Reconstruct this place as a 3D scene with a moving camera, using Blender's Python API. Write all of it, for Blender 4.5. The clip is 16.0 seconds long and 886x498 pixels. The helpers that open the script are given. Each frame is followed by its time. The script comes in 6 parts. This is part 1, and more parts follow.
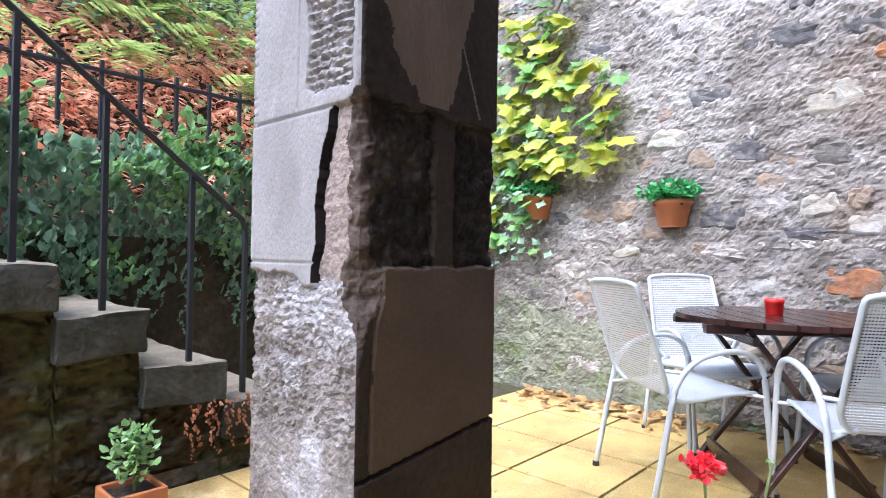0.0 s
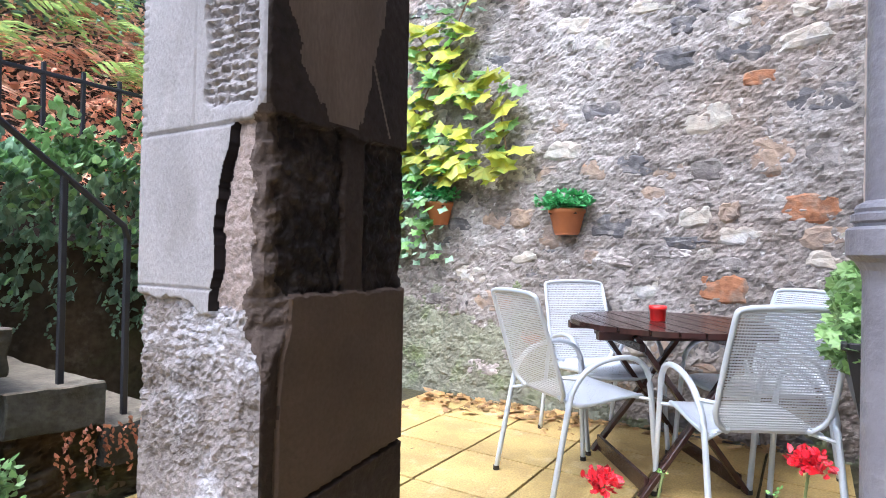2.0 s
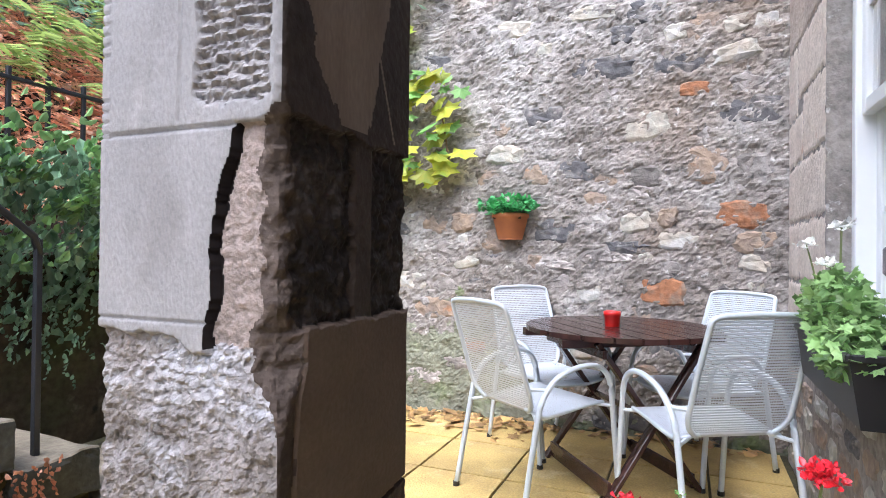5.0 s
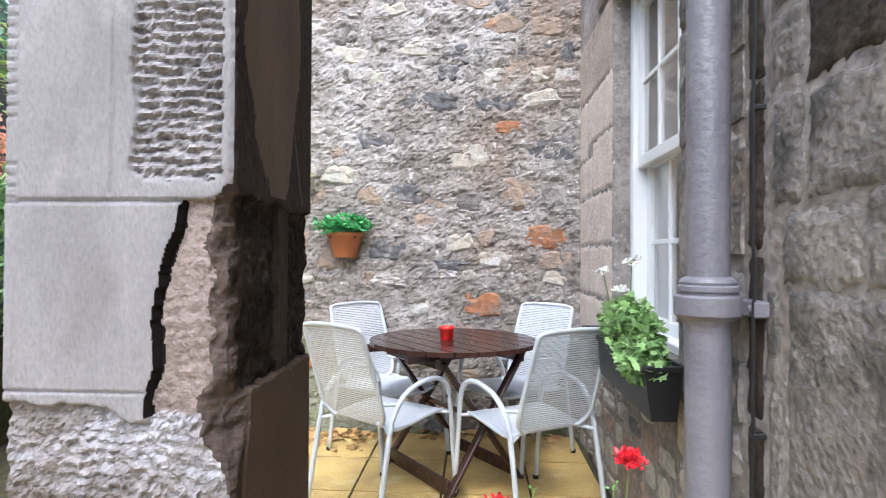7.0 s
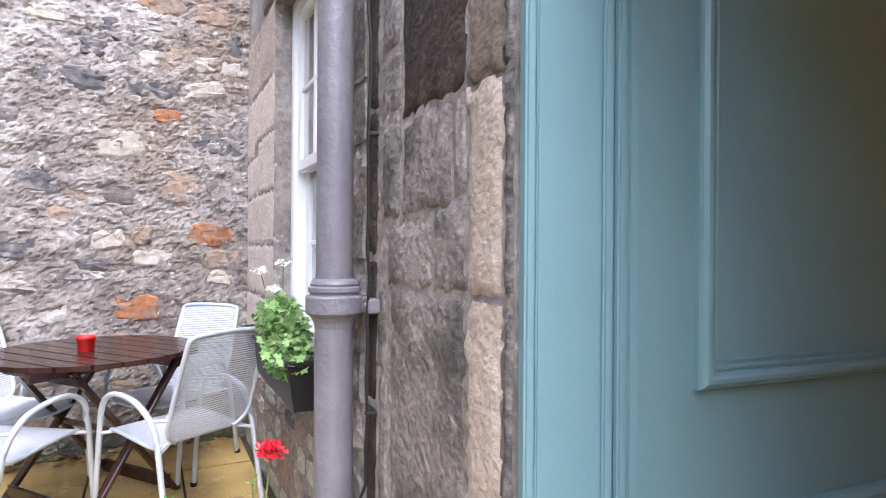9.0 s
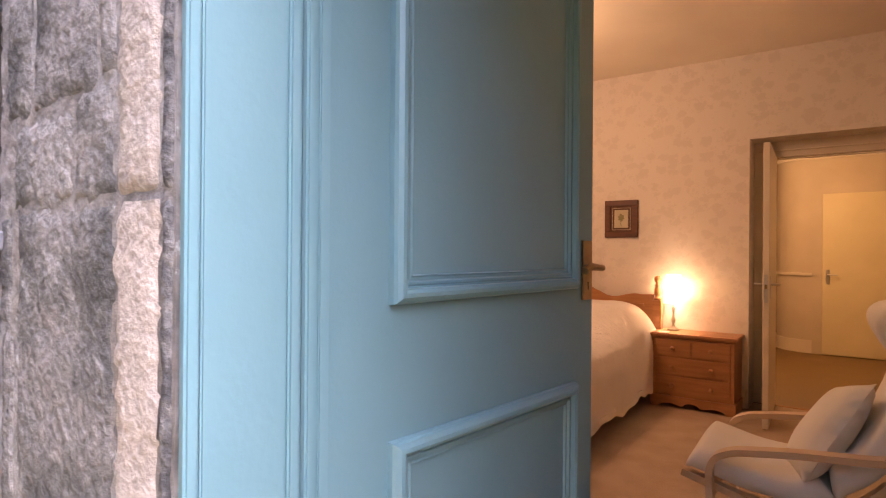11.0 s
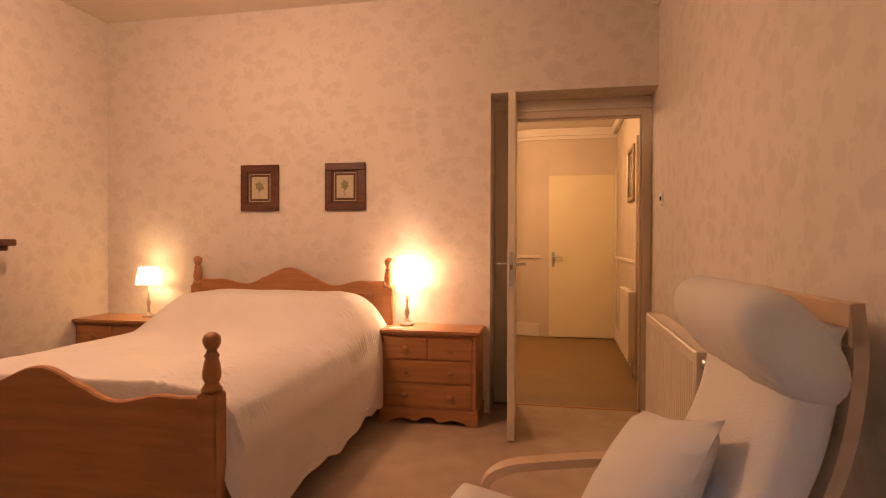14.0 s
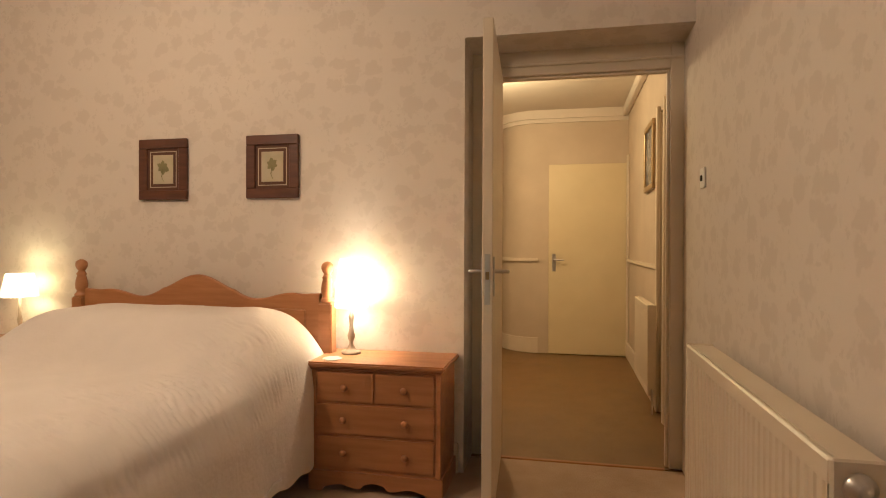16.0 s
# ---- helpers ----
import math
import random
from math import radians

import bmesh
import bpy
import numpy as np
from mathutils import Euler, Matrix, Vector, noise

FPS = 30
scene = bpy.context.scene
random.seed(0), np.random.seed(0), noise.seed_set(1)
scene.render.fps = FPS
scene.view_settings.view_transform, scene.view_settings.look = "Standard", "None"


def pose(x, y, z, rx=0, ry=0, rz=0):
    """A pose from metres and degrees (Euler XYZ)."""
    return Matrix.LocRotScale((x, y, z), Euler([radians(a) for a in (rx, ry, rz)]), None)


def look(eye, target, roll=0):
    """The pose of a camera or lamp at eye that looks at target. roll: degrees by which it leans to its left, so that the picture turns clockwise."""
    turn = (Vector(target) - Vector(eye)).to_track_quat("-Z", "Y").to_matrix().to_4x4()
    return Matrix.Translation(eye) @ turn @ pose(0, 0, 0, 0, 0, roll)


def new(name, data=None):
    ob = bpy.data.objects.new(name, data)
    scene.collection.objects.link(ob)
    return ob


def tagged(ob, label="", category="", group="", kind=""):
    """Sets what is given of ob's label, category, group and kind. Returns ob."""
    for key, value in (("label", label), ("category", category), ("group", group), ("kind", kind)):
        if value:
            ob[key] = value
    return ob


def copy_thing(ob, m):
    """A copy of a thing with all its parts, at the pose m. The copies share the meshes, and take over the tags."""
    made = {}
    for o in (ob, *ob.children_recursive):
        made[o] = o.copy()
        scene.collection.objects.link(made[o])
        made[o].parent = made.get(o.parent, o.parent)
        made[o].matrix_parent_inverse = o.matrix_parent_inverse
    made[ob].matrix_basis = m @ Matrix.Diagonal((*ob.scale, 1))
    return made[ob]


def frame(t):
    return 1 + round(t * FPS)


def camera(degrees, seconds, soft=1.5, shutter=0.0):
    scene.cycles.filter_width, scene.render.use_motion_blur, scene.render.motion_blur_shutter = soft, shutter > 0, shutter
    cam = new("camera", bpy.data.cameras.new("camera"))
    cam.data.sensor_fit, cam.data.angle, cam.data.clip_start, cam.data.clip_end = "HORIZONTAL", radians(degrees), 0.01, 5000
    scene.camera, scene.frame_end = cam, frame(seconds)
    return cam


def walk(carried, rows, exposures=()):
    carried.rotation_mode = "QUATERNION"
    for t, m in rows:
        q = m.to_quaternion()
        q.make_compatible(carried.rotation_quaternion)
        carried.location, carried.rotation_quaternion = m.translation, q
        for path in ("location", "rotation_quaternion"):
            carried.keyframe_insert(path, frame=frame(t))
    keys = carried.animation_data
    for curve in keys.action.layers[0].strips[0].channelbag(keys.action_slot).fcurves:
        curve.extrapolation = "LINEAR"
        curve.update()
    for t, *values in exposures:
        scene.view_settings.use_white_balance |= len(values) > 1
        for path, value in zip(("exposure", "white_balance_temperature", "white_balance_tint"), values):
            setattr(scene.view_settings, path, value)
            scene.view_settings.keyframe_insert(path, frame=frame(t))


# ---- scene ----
cam = camera(75.0, 16.0, soft=1.0, shutter=0.15)
PATH = [
    (0, (0.583, 0.183, 1.179), (2.059, 1.532, 1.2), 0.9),
    (0.5, (0.591, 0.187, 1.231), (2.149, 1.44, 1.25), 1.0),
    (1, (0.583, 0.177, 1.259), (2.192, 1.363, 1.277), 1.1),
    (1.5, (0.585, 0.196, 1.248), (2.227, 1.338, 1.263), 1.1),
    (2, (0.583, 0.219, 1.238), (2.273, 1.288, 1.252), 1.1),
    (2.5, (0.566, 0.234, 1.233), (2.302, 1.227, 1.248), 1.1),
    (3, (0.575, 0.231, 1.237), (2.339, 1.175, 1.252), 1.0),
    (3.5, (0.598, 0.244, 1.224), (2.378, 1.156, 1.234), 1.0),
    (6, (0.513, 0.639, 1.321), (2.429, 1.213, 1.345), 0.3),
    (6.5, (0.435, 0.665, 1.343), (2.396, 1.059, 1.366), 0.3),
    (7, (0.361, 0.651, 1.391), (2.358, 0.765, 1.408), 0.3),
    (7.5, (0.315, 0.631, 1.419), (2.306, 0.44, 1.434), 0.4),
    (8, (0.29, 0.586, 1.44), (2.231, 0.107, 1.449), 0.4),
    (8.5, (0.264, 0.559, 1.439), (2.139, -0.137, 1.446), 0.4),
    (9, (0.252, 0.539, 1.42), (2.036, -0.365, 1.423), 0.4),
    (9.5, (0.253, 0.514, 1.38), (1.925, -0.583, 1.386), 0.6),
    (10, (0.266, 0.481, 1.341), (1.781, -0.825, 1.348), 0.7),
    (10.2, (0.275, 0.474, 1.322), (1.721, -0.908, 1.329), 0.7),
    (12.5, (0.518, -0.05, 1.172), (1.2, -1.93, 1.161), 0.3),
    (13, (0.621, -0.304, 1.151), (1.116, -2.241, 1.139), 0.6),
    (13.5, (0.651, -0.562, 1.147), (1.051, -2.522, 1.133), 0.3),
    (14, (0.608, -0.894, 1.151), (1.007, -2.853, 1.131), 0.2),
    (14.5, (0.559, -1.195, 1.13), (0.954, -3.155, 1.109), 0.1),
    (15, (0.585, -1.481, 1.152), (0.974, -3.442, 1.132), 0.2),
    (15.5, (0.589, -1.752, 1.134), (0.982, -3.713, 1.115), 0.3),
    (16, (0.587, -1.955, 1.134), (0.999, -3.913, 1.122), 0.2),
]
EXPOSURES = [(0, 2.26, 5450, 13), (3.5, 2.08, 5600, 13), (7.0, 2.07, 5750, 9), (9.0, 2.25, 5800, 17), (10.2, 2.6, 5850, 25), (12.5, 2.92, 6100, 38), (13.0, 2.95, 6200, 48), (14.0, 2.86, 5800, 30), (14.5, 2.8, 5000, 19), (15.0, 2.84, 5050, 7), (15.5, 2.86, 4750, -2), (16.0, 2.8, 4450, -1)]
walk(cam, [(t, look(eye, target, roll)) for t, eye, target, roll in PATH], EXPOSURES)

# ---- world and sun: an overcast sky ----
SUN_UP, SUN_TURN = 58, 276
world = bpy.data.worlds.new("sky")
scene.world = world
world.use_nodes = True
_n = world.node_tree.nodes
_sky = _n.new("ShaderNodeTexSky")
_sky.sky_type, _sky.sun_disc = "NISHITA", False
_sky.sun_elevation, _sky.sun_rotation = radians(SUN_UP), radians(SUN_TURN)
_sky.air_density, _sky.dust_density, _sky.ozone_density = 1.0, 4.0, 0.6
_mix = _n.new("ShaderNodeHueSaturation")
_mix.inputs["Saturation"].default_value = 0.75
world.node_tree.links.new(_sky.outputs["Color"], _mix.inputs["Color"])
world.node_tree.links.new(_mix.outputs["Color"], _n["Background"].inputs["Color"])
_n["Background"].inputs["Strength"].default_value = 0.15
sun = new("sun", bpy.data.lights.new("sun", "SUN"))
sun.data.energy, sun.data.angle, sun.data.color = 0.7, radians(50), (1.0, 0.98, 0.96)
sun.matrix_world = look((math.sin(radians(SUN_TURN)) * 10, math.cos(radians(SUN_TURN)) * 10, 10 * math.tan(radians(SUN_UP))), (0, 0, 0))


def lamp(name, place, watts, colour, radius=0.05):
    ob = new(name, bpy.data.lights.new(name, "POINT"))
    ob.data.energy, ob.data.color, ob.data.shadow_soft_size = watts, colour, radius
    ob.location = place
    return ob


lamp("bedside_bulb", (1.625, -4.675, 0.93), 1.8, (1.0, 0.61, 0.29), 0.05)
lamp("far_bedside_bulb", (3.61, -4.665, 0.90), 0.7, (1.0, 0.66, 0.25), 0.05)
# unseen fill light, added for the even brightness of the bedroom
lamp("bedroom_fill", (2.5, -3.0, 2.45), 9.8, (1.0, 0.585, 0.28), 0.16)
lamp("hall_bulb", (1.3, -6.6, 2.2), 10.5, (1.0, 0.58, 0.22), 0.1)

# ---- materials ----
def mat(name, colour, rough=0.7, metal=0.0, second=None, scale=4.0, detail=6.0, mix=(0.35, 0.65), bump=0.0, bump_scale=60.0,
        vary=0.0, fine=0.0, spec=0.5, coords="Object", stretch=(1, 1, 1), patches=()):
    """A procedural surface: a base colour, stains of a second one, further patches (colour, scale, from, to), fine grain and relief."""
    m = bpy.data.materials.new(name)
    m.use_nodes = True
    nt = m.node_tree
    n, l = nt.nodes, nt.links
    b = n["Principled BSDF"]
    b.inputs["Roughness"].default_value, b.inputs["Metallic"].default_value = rough, metal
    b.inputs["Specular IOR Level"].default_value = spec
    tc = n.new("ShaderNodeTexCoord")
    mp = n.new("ShaderNodeMapping")
    mp.inputs["Scale"].default_value = stretch
    if coords == "World":
        l.new(n.new("ShaderNodeNewGeometry").outputs["Position"], mp.inputs["Vector"])
    else:
        l.new(tc.outputs[coords], mp.inputs["Vector"])
    col = n.new("ShaderNodeRGB")
    col.outputs[0].default_value = (*colour, 1)
    out = col.outputs[0]
    if second:
        big = n.new("ShaderNodeTexNoise")
        big.inputs["Scale"].default_value, big.inputs["Detail"].default_value = scale, detail
        l.new(mp.outputs[0], big.inputs["Vector"])
        ramp = n.new("ShaderNodeValToRGB")
        ramp.color_ramp.elements[0].position, ramp.color_ramp.elements[1].position = mix
        ramp.color_ramp.elements[0].color, ramp.color_ramp.elements[1].color = (*colour, 1), (*second, 1)
        l.new(big.outputs["Fac"], ramp.inputs["Fac"])
        out = ramp.outputs["Color"]
    for k, (tint, size, lo, hi) in enumerate(patches):
        spot = n.new("ShaderNodeTexNoise")
        spot.noise_dimensions = "4D"
        spot.inputs["W"].default_value = 3.7 + 2.9 * k
        spot.inputs["Scale"].default_value, spot.inputs["Detail"].default_value, spot.inputs["Roughness"].default_value = size, 7, 0.62
        l.new(mp.outputs[0], spot.inputs["Vector"])
        edge = n.new("ShaderNodeMapRange")
        edge.inputs["From Min"].default_value, edge.inputs["From Max"].default_value = lo, hi
        l.new(spot.outputs["Fac"], edge.inputs["Value"])
        lay_on = n.new("ShaderNodeMixRGB")
        lay_on.inputs[2].default_value = (*tint, 1)
        l.new(edge.outputs[0], lay_on.inputs[0])
        l.new(out, lay_on.inputs[1])
        out = lay_on.outputs[0]
    if fine:
        small = n.new("ShaderNodeTexNoise")
        small.inputs["Scale"].default_value, small.inputs["Detail"].default_value = bump_scale, 4
        l.new(mp.outputs[0], small.inputs["Vector"])
        hs = n.new("ShaderNodeHueSaturation")
        rng = n.new("ShaderNodeMapRange")
        rng.inputs["To Min"].default_value, rng.inputs["To Max"].default_value = 1 - fine, 1 + fine
        rng.inputs["From Min"].default_value, rng.inputs["From Max"].default_value = 0.3, 0.7
        l.new(small.outputs["Fac"], rng.inputs["Value"])
        l.new(rng.outputs[0], hs.inputs["Value"])
        l.new(out, hs.inputs["Color"])
        out = hs.outputs[0]
    if vary:
        info = n.new("ShaderNodeObjectInfo")
        hs = n.new("ShaderNodeHueSaturation")
        rng = n.new("ShaderNodeMapRange")
        rng.inputs["To Min"].default_value, rng.inputs["To Max"].default_value = 1 - vary, 1 + vary
        l.new(info.outputs["Random"], rng.inputs["Value"])
        l.new(rng.outputs[0], hs.inputs["Value"])
        l.new(out, hs.inputs["Color"])
        out = hs.outputs[0]
    l.new(out, b.inputs["Base Color"])
    if bump:
        tex = n.new("ShaderNodeTexNoise")
        tex.inputs["Scale"].default_value, tex.inputs["Detail"].default_value = bump_scale, 8
        l.new(mp.outputs[0], tex.inputs["Vector"])
        bp = n.new("ShaderNodeBump")
        bp.inputs["Strength"].default_value, bp.inputs["Distance"].default_value = bump, 0.01
        l.new(tex.outputs["Fac"], bp.inputs["Height"])
        l.new(bp.outputs[0], b.inputs["Normal"])
    return m


def glow(name, colour, strength, base=(0.8, 0.75, 0.65)):
    m = mat(name, base, 0.8)
    b = m.node_tree.nodes["Principled BSDF"]
    b.inputs["Emission Color"].default_value, b.inputs["Emission Strength"].default_value = (*colour, 1), strength
    return m


def lampshade(name, colour, strength):
    """Thin lit cloth: part of the bulb's light comes through it."""
    m = glow(name, colour, strength)
    nt = m.node_tree
    tr = nt.nodes.new("ShaderNodeBsdfTranslucent")
    tr.inputs["Color"].default_value = (0.9, 0.8, 0.62, 1)
    mx = nt.nodes.new("ShaderNodeMixShader")
    mx.inputs[0].default_value = 0.6
    nt.links.new(nt.nodes["Principled BSDF"].outputs[0], mx.inputs[1])
    nt.links.new(tr.outputs[0], mx.inputs[2])
    nt.links.new(mx.outputs[0], nt.nodes["Material Output"].inputs["Surface"])
    return m


def glassy(name, rough=0.02):
    m = bpy.data.materials.new(name)
    m.use_nodes = True
    b = m.node_tree.nodes["Principled BSDF"]
    b.inputs["Base Color"].default_value = (0.95, 0.97, 0.97, 1)
    b.inputs["Roughness"].default_value, b.inputs["Transmission Weight"].default_value, b.inputs["IOR"].default_value = rough, 1.0, 1.45
    return m


LIME = (0.42, 0.41, 0.40)
MORTAR = mat("lime_mortar", (0.265, 0.242, 0.226), 0.95, second=(0.165, 0.146, 0.132), scale=5, mix=(0.38, 0.66), bump=1.0, bump_scale=34, fine=0.28, coords="World",
             patches=((LIME, 1.3, 0.50, 0.72), ((0.21, 0.165, 0.13), 0.9, 0.52, 0.70), ((0.085, 0.08, 0.078), 16, 0.60, 0.67), ((0.47, 0.455, 0.44), 21, 0.61, 0.68)))
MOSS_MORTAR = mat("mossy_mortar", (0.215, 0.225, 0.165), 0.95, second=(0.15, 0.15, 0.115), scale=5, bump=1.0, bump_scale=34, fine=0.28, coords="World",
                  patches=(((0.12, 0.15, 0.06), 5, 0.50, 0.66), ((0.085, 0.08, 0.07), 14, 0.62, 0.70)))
STONE = mat("rubble_stone", (0.265, 0.24, 0.225), 0.9, second=(0.155, 0.14, 0.132), scale=9, bump=1.0, bump_scale=26, fine=0.28, vary=0.30, coords="World",
            patches=(((0.36, 0.335, 0.32), 6, 0.50, 0.60), ((0.07, 0.066, 0.066), 15, 0.59, 0.67), ((0.44, 0.42, 0.40), 23, 0.62, 0.69)))
ORANGE_STONE = mat("orange_stone", (0.285, 0.125, 0.06), 0.9, second=(0.22, 0.16, 0.12), scale=11, mix=(0.48, 0.66), bump=1.0, bump_scale=28, fine=0.3, coords="World", patches=(((0.13, 0.075, 0.05), 13, 0.58, 0.68),))
PALE_STONE = mat("pale_stone", (0.41, 0.36, 0.30), 0.9, second=(0.31, 0.31, 0.275), scale=10, bump=0.9, bump_scale=28, fine=0.22, coords="World", patches=((LIME, 7, 0.52, 0.62),))
DARK_STONE = mat("dark_stone", (0.095, 0.094, 0.10), 0.9, second=(0.20, 0.185, 0.18), scale=11, mix=(0.5, 0.66), bump=0.9, bump_scale=28, fine=0.3, coords="World", patches=(((0.33, 0.31, 0.30), 9, 0.60, 0.66),))
RUST_STONE = mat("buff_stone", (0.30, 0.225, 0.165), 0.9, second=(0.21, 0.17, 0.145), scale=10, bump=0.9, bump_scale=28, fine=0.26, coords="World", patches=(((0.34, 0.17, 0.09), 8, 0.58, 0.68),))
BLOCK = mat("house_block", (0.235, 0.215, 0.20), 0.9, spec=0.15, second=(0.10, 0.096, 0.09), scale=4.5, mix=(0.42, 0.62), bump=1.0, bump_scale=48, fine=0.30, vary=0.16, coords="World",
            patches=(((0.36, 0.335, 0.31), 7, 0.58, 0.68), ((0.045, 0.043, 0.042), 16, 0.64, 0.72)))
SOOTY_BLOCK = mat("sooty_block", (0.055, 0.045, 0.038), 0.9, spec=0.15, second=(0.028, 0.024, 0.021), scale=5, bump=0.8, bump_scale=55, fine=0.28, coords="World", patches=(((0.105, 0.085, 0.07), 6, 0.56, 0.70),))
PALE_MARGIN = mat("pale_window_margin", (0.61, 0.535, 0.47), 0.9, second=(0.53, 0.455, 0.395), scale=6, bump=0.6, bump_scale=55, fine=0.16, coords="World", patches=(((0.48, 0.32, 0.24), 5, 0.60, 0.74), ((0.25, 0.22, 0.20), 20, 0.66, 0.73)))
MARGIN = mat("margin_stone", (0.43, 0.365, 0.312), 0.9, second=(0.35, 0.295, 0.25), scale=7, bump=0.7, bump_scale=62, fine=0.18, vary=0.06, coords="World",
             patches=(((0.20, 0.17, 0.15), 22, 0.64, 0.72), ((0.42, 0.27, 0.19), 5, 0.62, 0.74)))
DIRTY_MARGIN = mat("stained_margin", (0.20, 0.165, 0.138), 0.9, spec=0.15, second=(0.15, 0.125, 0.105), scale=6, bump=0.7, bump_scale=62, fine=0.2, coords="World")
SOOT_EDGE = mat("black_crust", (0.075, 0.072, 0.072), 0.95, second=(0.22, 0.205, 0.195), scale=26, mix=(0.45, 0.62), bump=1.0, bump_scale=60, fine=0.3, coords="World")
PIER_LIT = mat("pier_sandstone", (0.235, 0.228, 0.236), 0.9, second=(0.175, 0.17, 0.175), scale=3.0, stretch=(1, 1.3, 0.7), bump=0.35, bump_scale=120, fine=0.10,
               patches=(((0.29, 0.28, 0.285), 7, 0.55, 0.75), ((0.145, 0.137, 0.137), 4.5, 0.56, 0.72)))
# side turned to the house: black staining, with its shade put into the colour
PIER_DARK = mat("shaded_stained_sandstone", (0.035, 0.026, 0.022), 0.7, spec=0.15, second=(0.024, 0.019, 0.017), scale=3.2, mix=(0.45, 0.6), bump=0.5, bump_scale=60, fine=0.2)
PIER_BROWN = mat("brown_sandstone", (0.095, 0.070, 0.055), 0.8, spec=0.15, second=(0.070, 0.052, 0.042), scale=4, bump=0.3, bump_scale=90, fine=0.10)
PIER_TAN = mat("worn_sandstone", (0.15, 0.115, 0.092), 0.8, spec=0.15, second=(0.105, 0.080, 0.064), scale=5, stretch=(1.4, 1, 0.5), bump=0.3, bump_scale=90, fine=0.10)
PIER_RAW = mat("broken_sandstone", (0.175, 0.157, 0.152), 0.95, second=(0.105, 0.092, 0.086), scale=8, mix=(0.42, 0.62), bump=1.0, bump_scale=70, fine=0.25,
               patches=(((0.31, 0.31, 0.335), 5.5, 0.50, 0.66), ((0.075, 0.062, 0.055), 17, 0.62, 0.70)))
# near-black: soot, and the crack's deep shadow put into the colour
CREVICE = mat("sooty_shaded_crevice", (0.010, 0.008, 0.008), 0.95, spec=0.05)
PIER_PINK = mat("gritty_pink_sandstone", (0.235, 0.192, 0.175), 0.95, second=(0.17, 0.138, 0.125), scale=7, bump=1.0, bump_scale=85, fine=0.22)
PIER_CHIP = mat("broken_brown_edge", (0.085, 0.067, 0.058), 0.9, spec=0.15, second=(0.052, 0.040, 0.034), scale=9, bump=1.0, bump_scale=48, fine=0.3, patches=(((0.18, 0.15, 0.135), 12, 0.58, 0.68),))
SLAB = mat("yellow_paving", (0.56, 0.41, 0.15), 0.55, second=(0.40, 0.285, 0.11), scale=4, bump=0.5, bump_scale=100, fine=0.18, vary=0.12, coords="World",
           patches=(((0.62, 0.50, 0.26), 7, 0.55, 0.70), ((0.30, 0.21, 0.08), 2.3, 0.54, 0.70), ((0.17, 0.125, 0.055), 26, 0.64, 0.72)))
JOINT = mat("mossy_joint", (0.065, 0.06, 0.024), 0.95, second=(0.035, 0.03, 0.018), scale=20, bump=0.6)
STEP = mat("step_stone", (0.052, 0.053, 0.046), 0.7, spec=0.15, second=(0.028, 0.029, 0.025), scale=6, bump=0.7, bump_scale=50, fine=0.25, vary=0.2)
BANK = mat("earth", (0.022, 0.017, 0.012), 0.95, second=(0.04, 0.025, 0.016), scale=8, bump=1.0)
IRON = mat("black_iron", (0.02, 0.022, 0.028), 0.45, 0.3, bump=0.15, bump_scale=120)
PIPE = mat("grey_painted_iron", (0.172, 0.168, 0.192), 0.42, second=(0.135, 0.131, 0.152), scale=5, bump=0.45, bump_scale=50, fine=0.06)
TEAL = mat("teal_gloss_paint", (0.165, 0.29, 0.32), 0.32, second=(0.15, 0.27, 0.30), scale=3, bump=0.06, bump_scale=70)
WHITE_WOOD = mat("white_painted_wood", (0.78, 0.80, 0.82), 0.4, bump=0.05, bump_scale=60)
GLASS = glassy("window_glass")


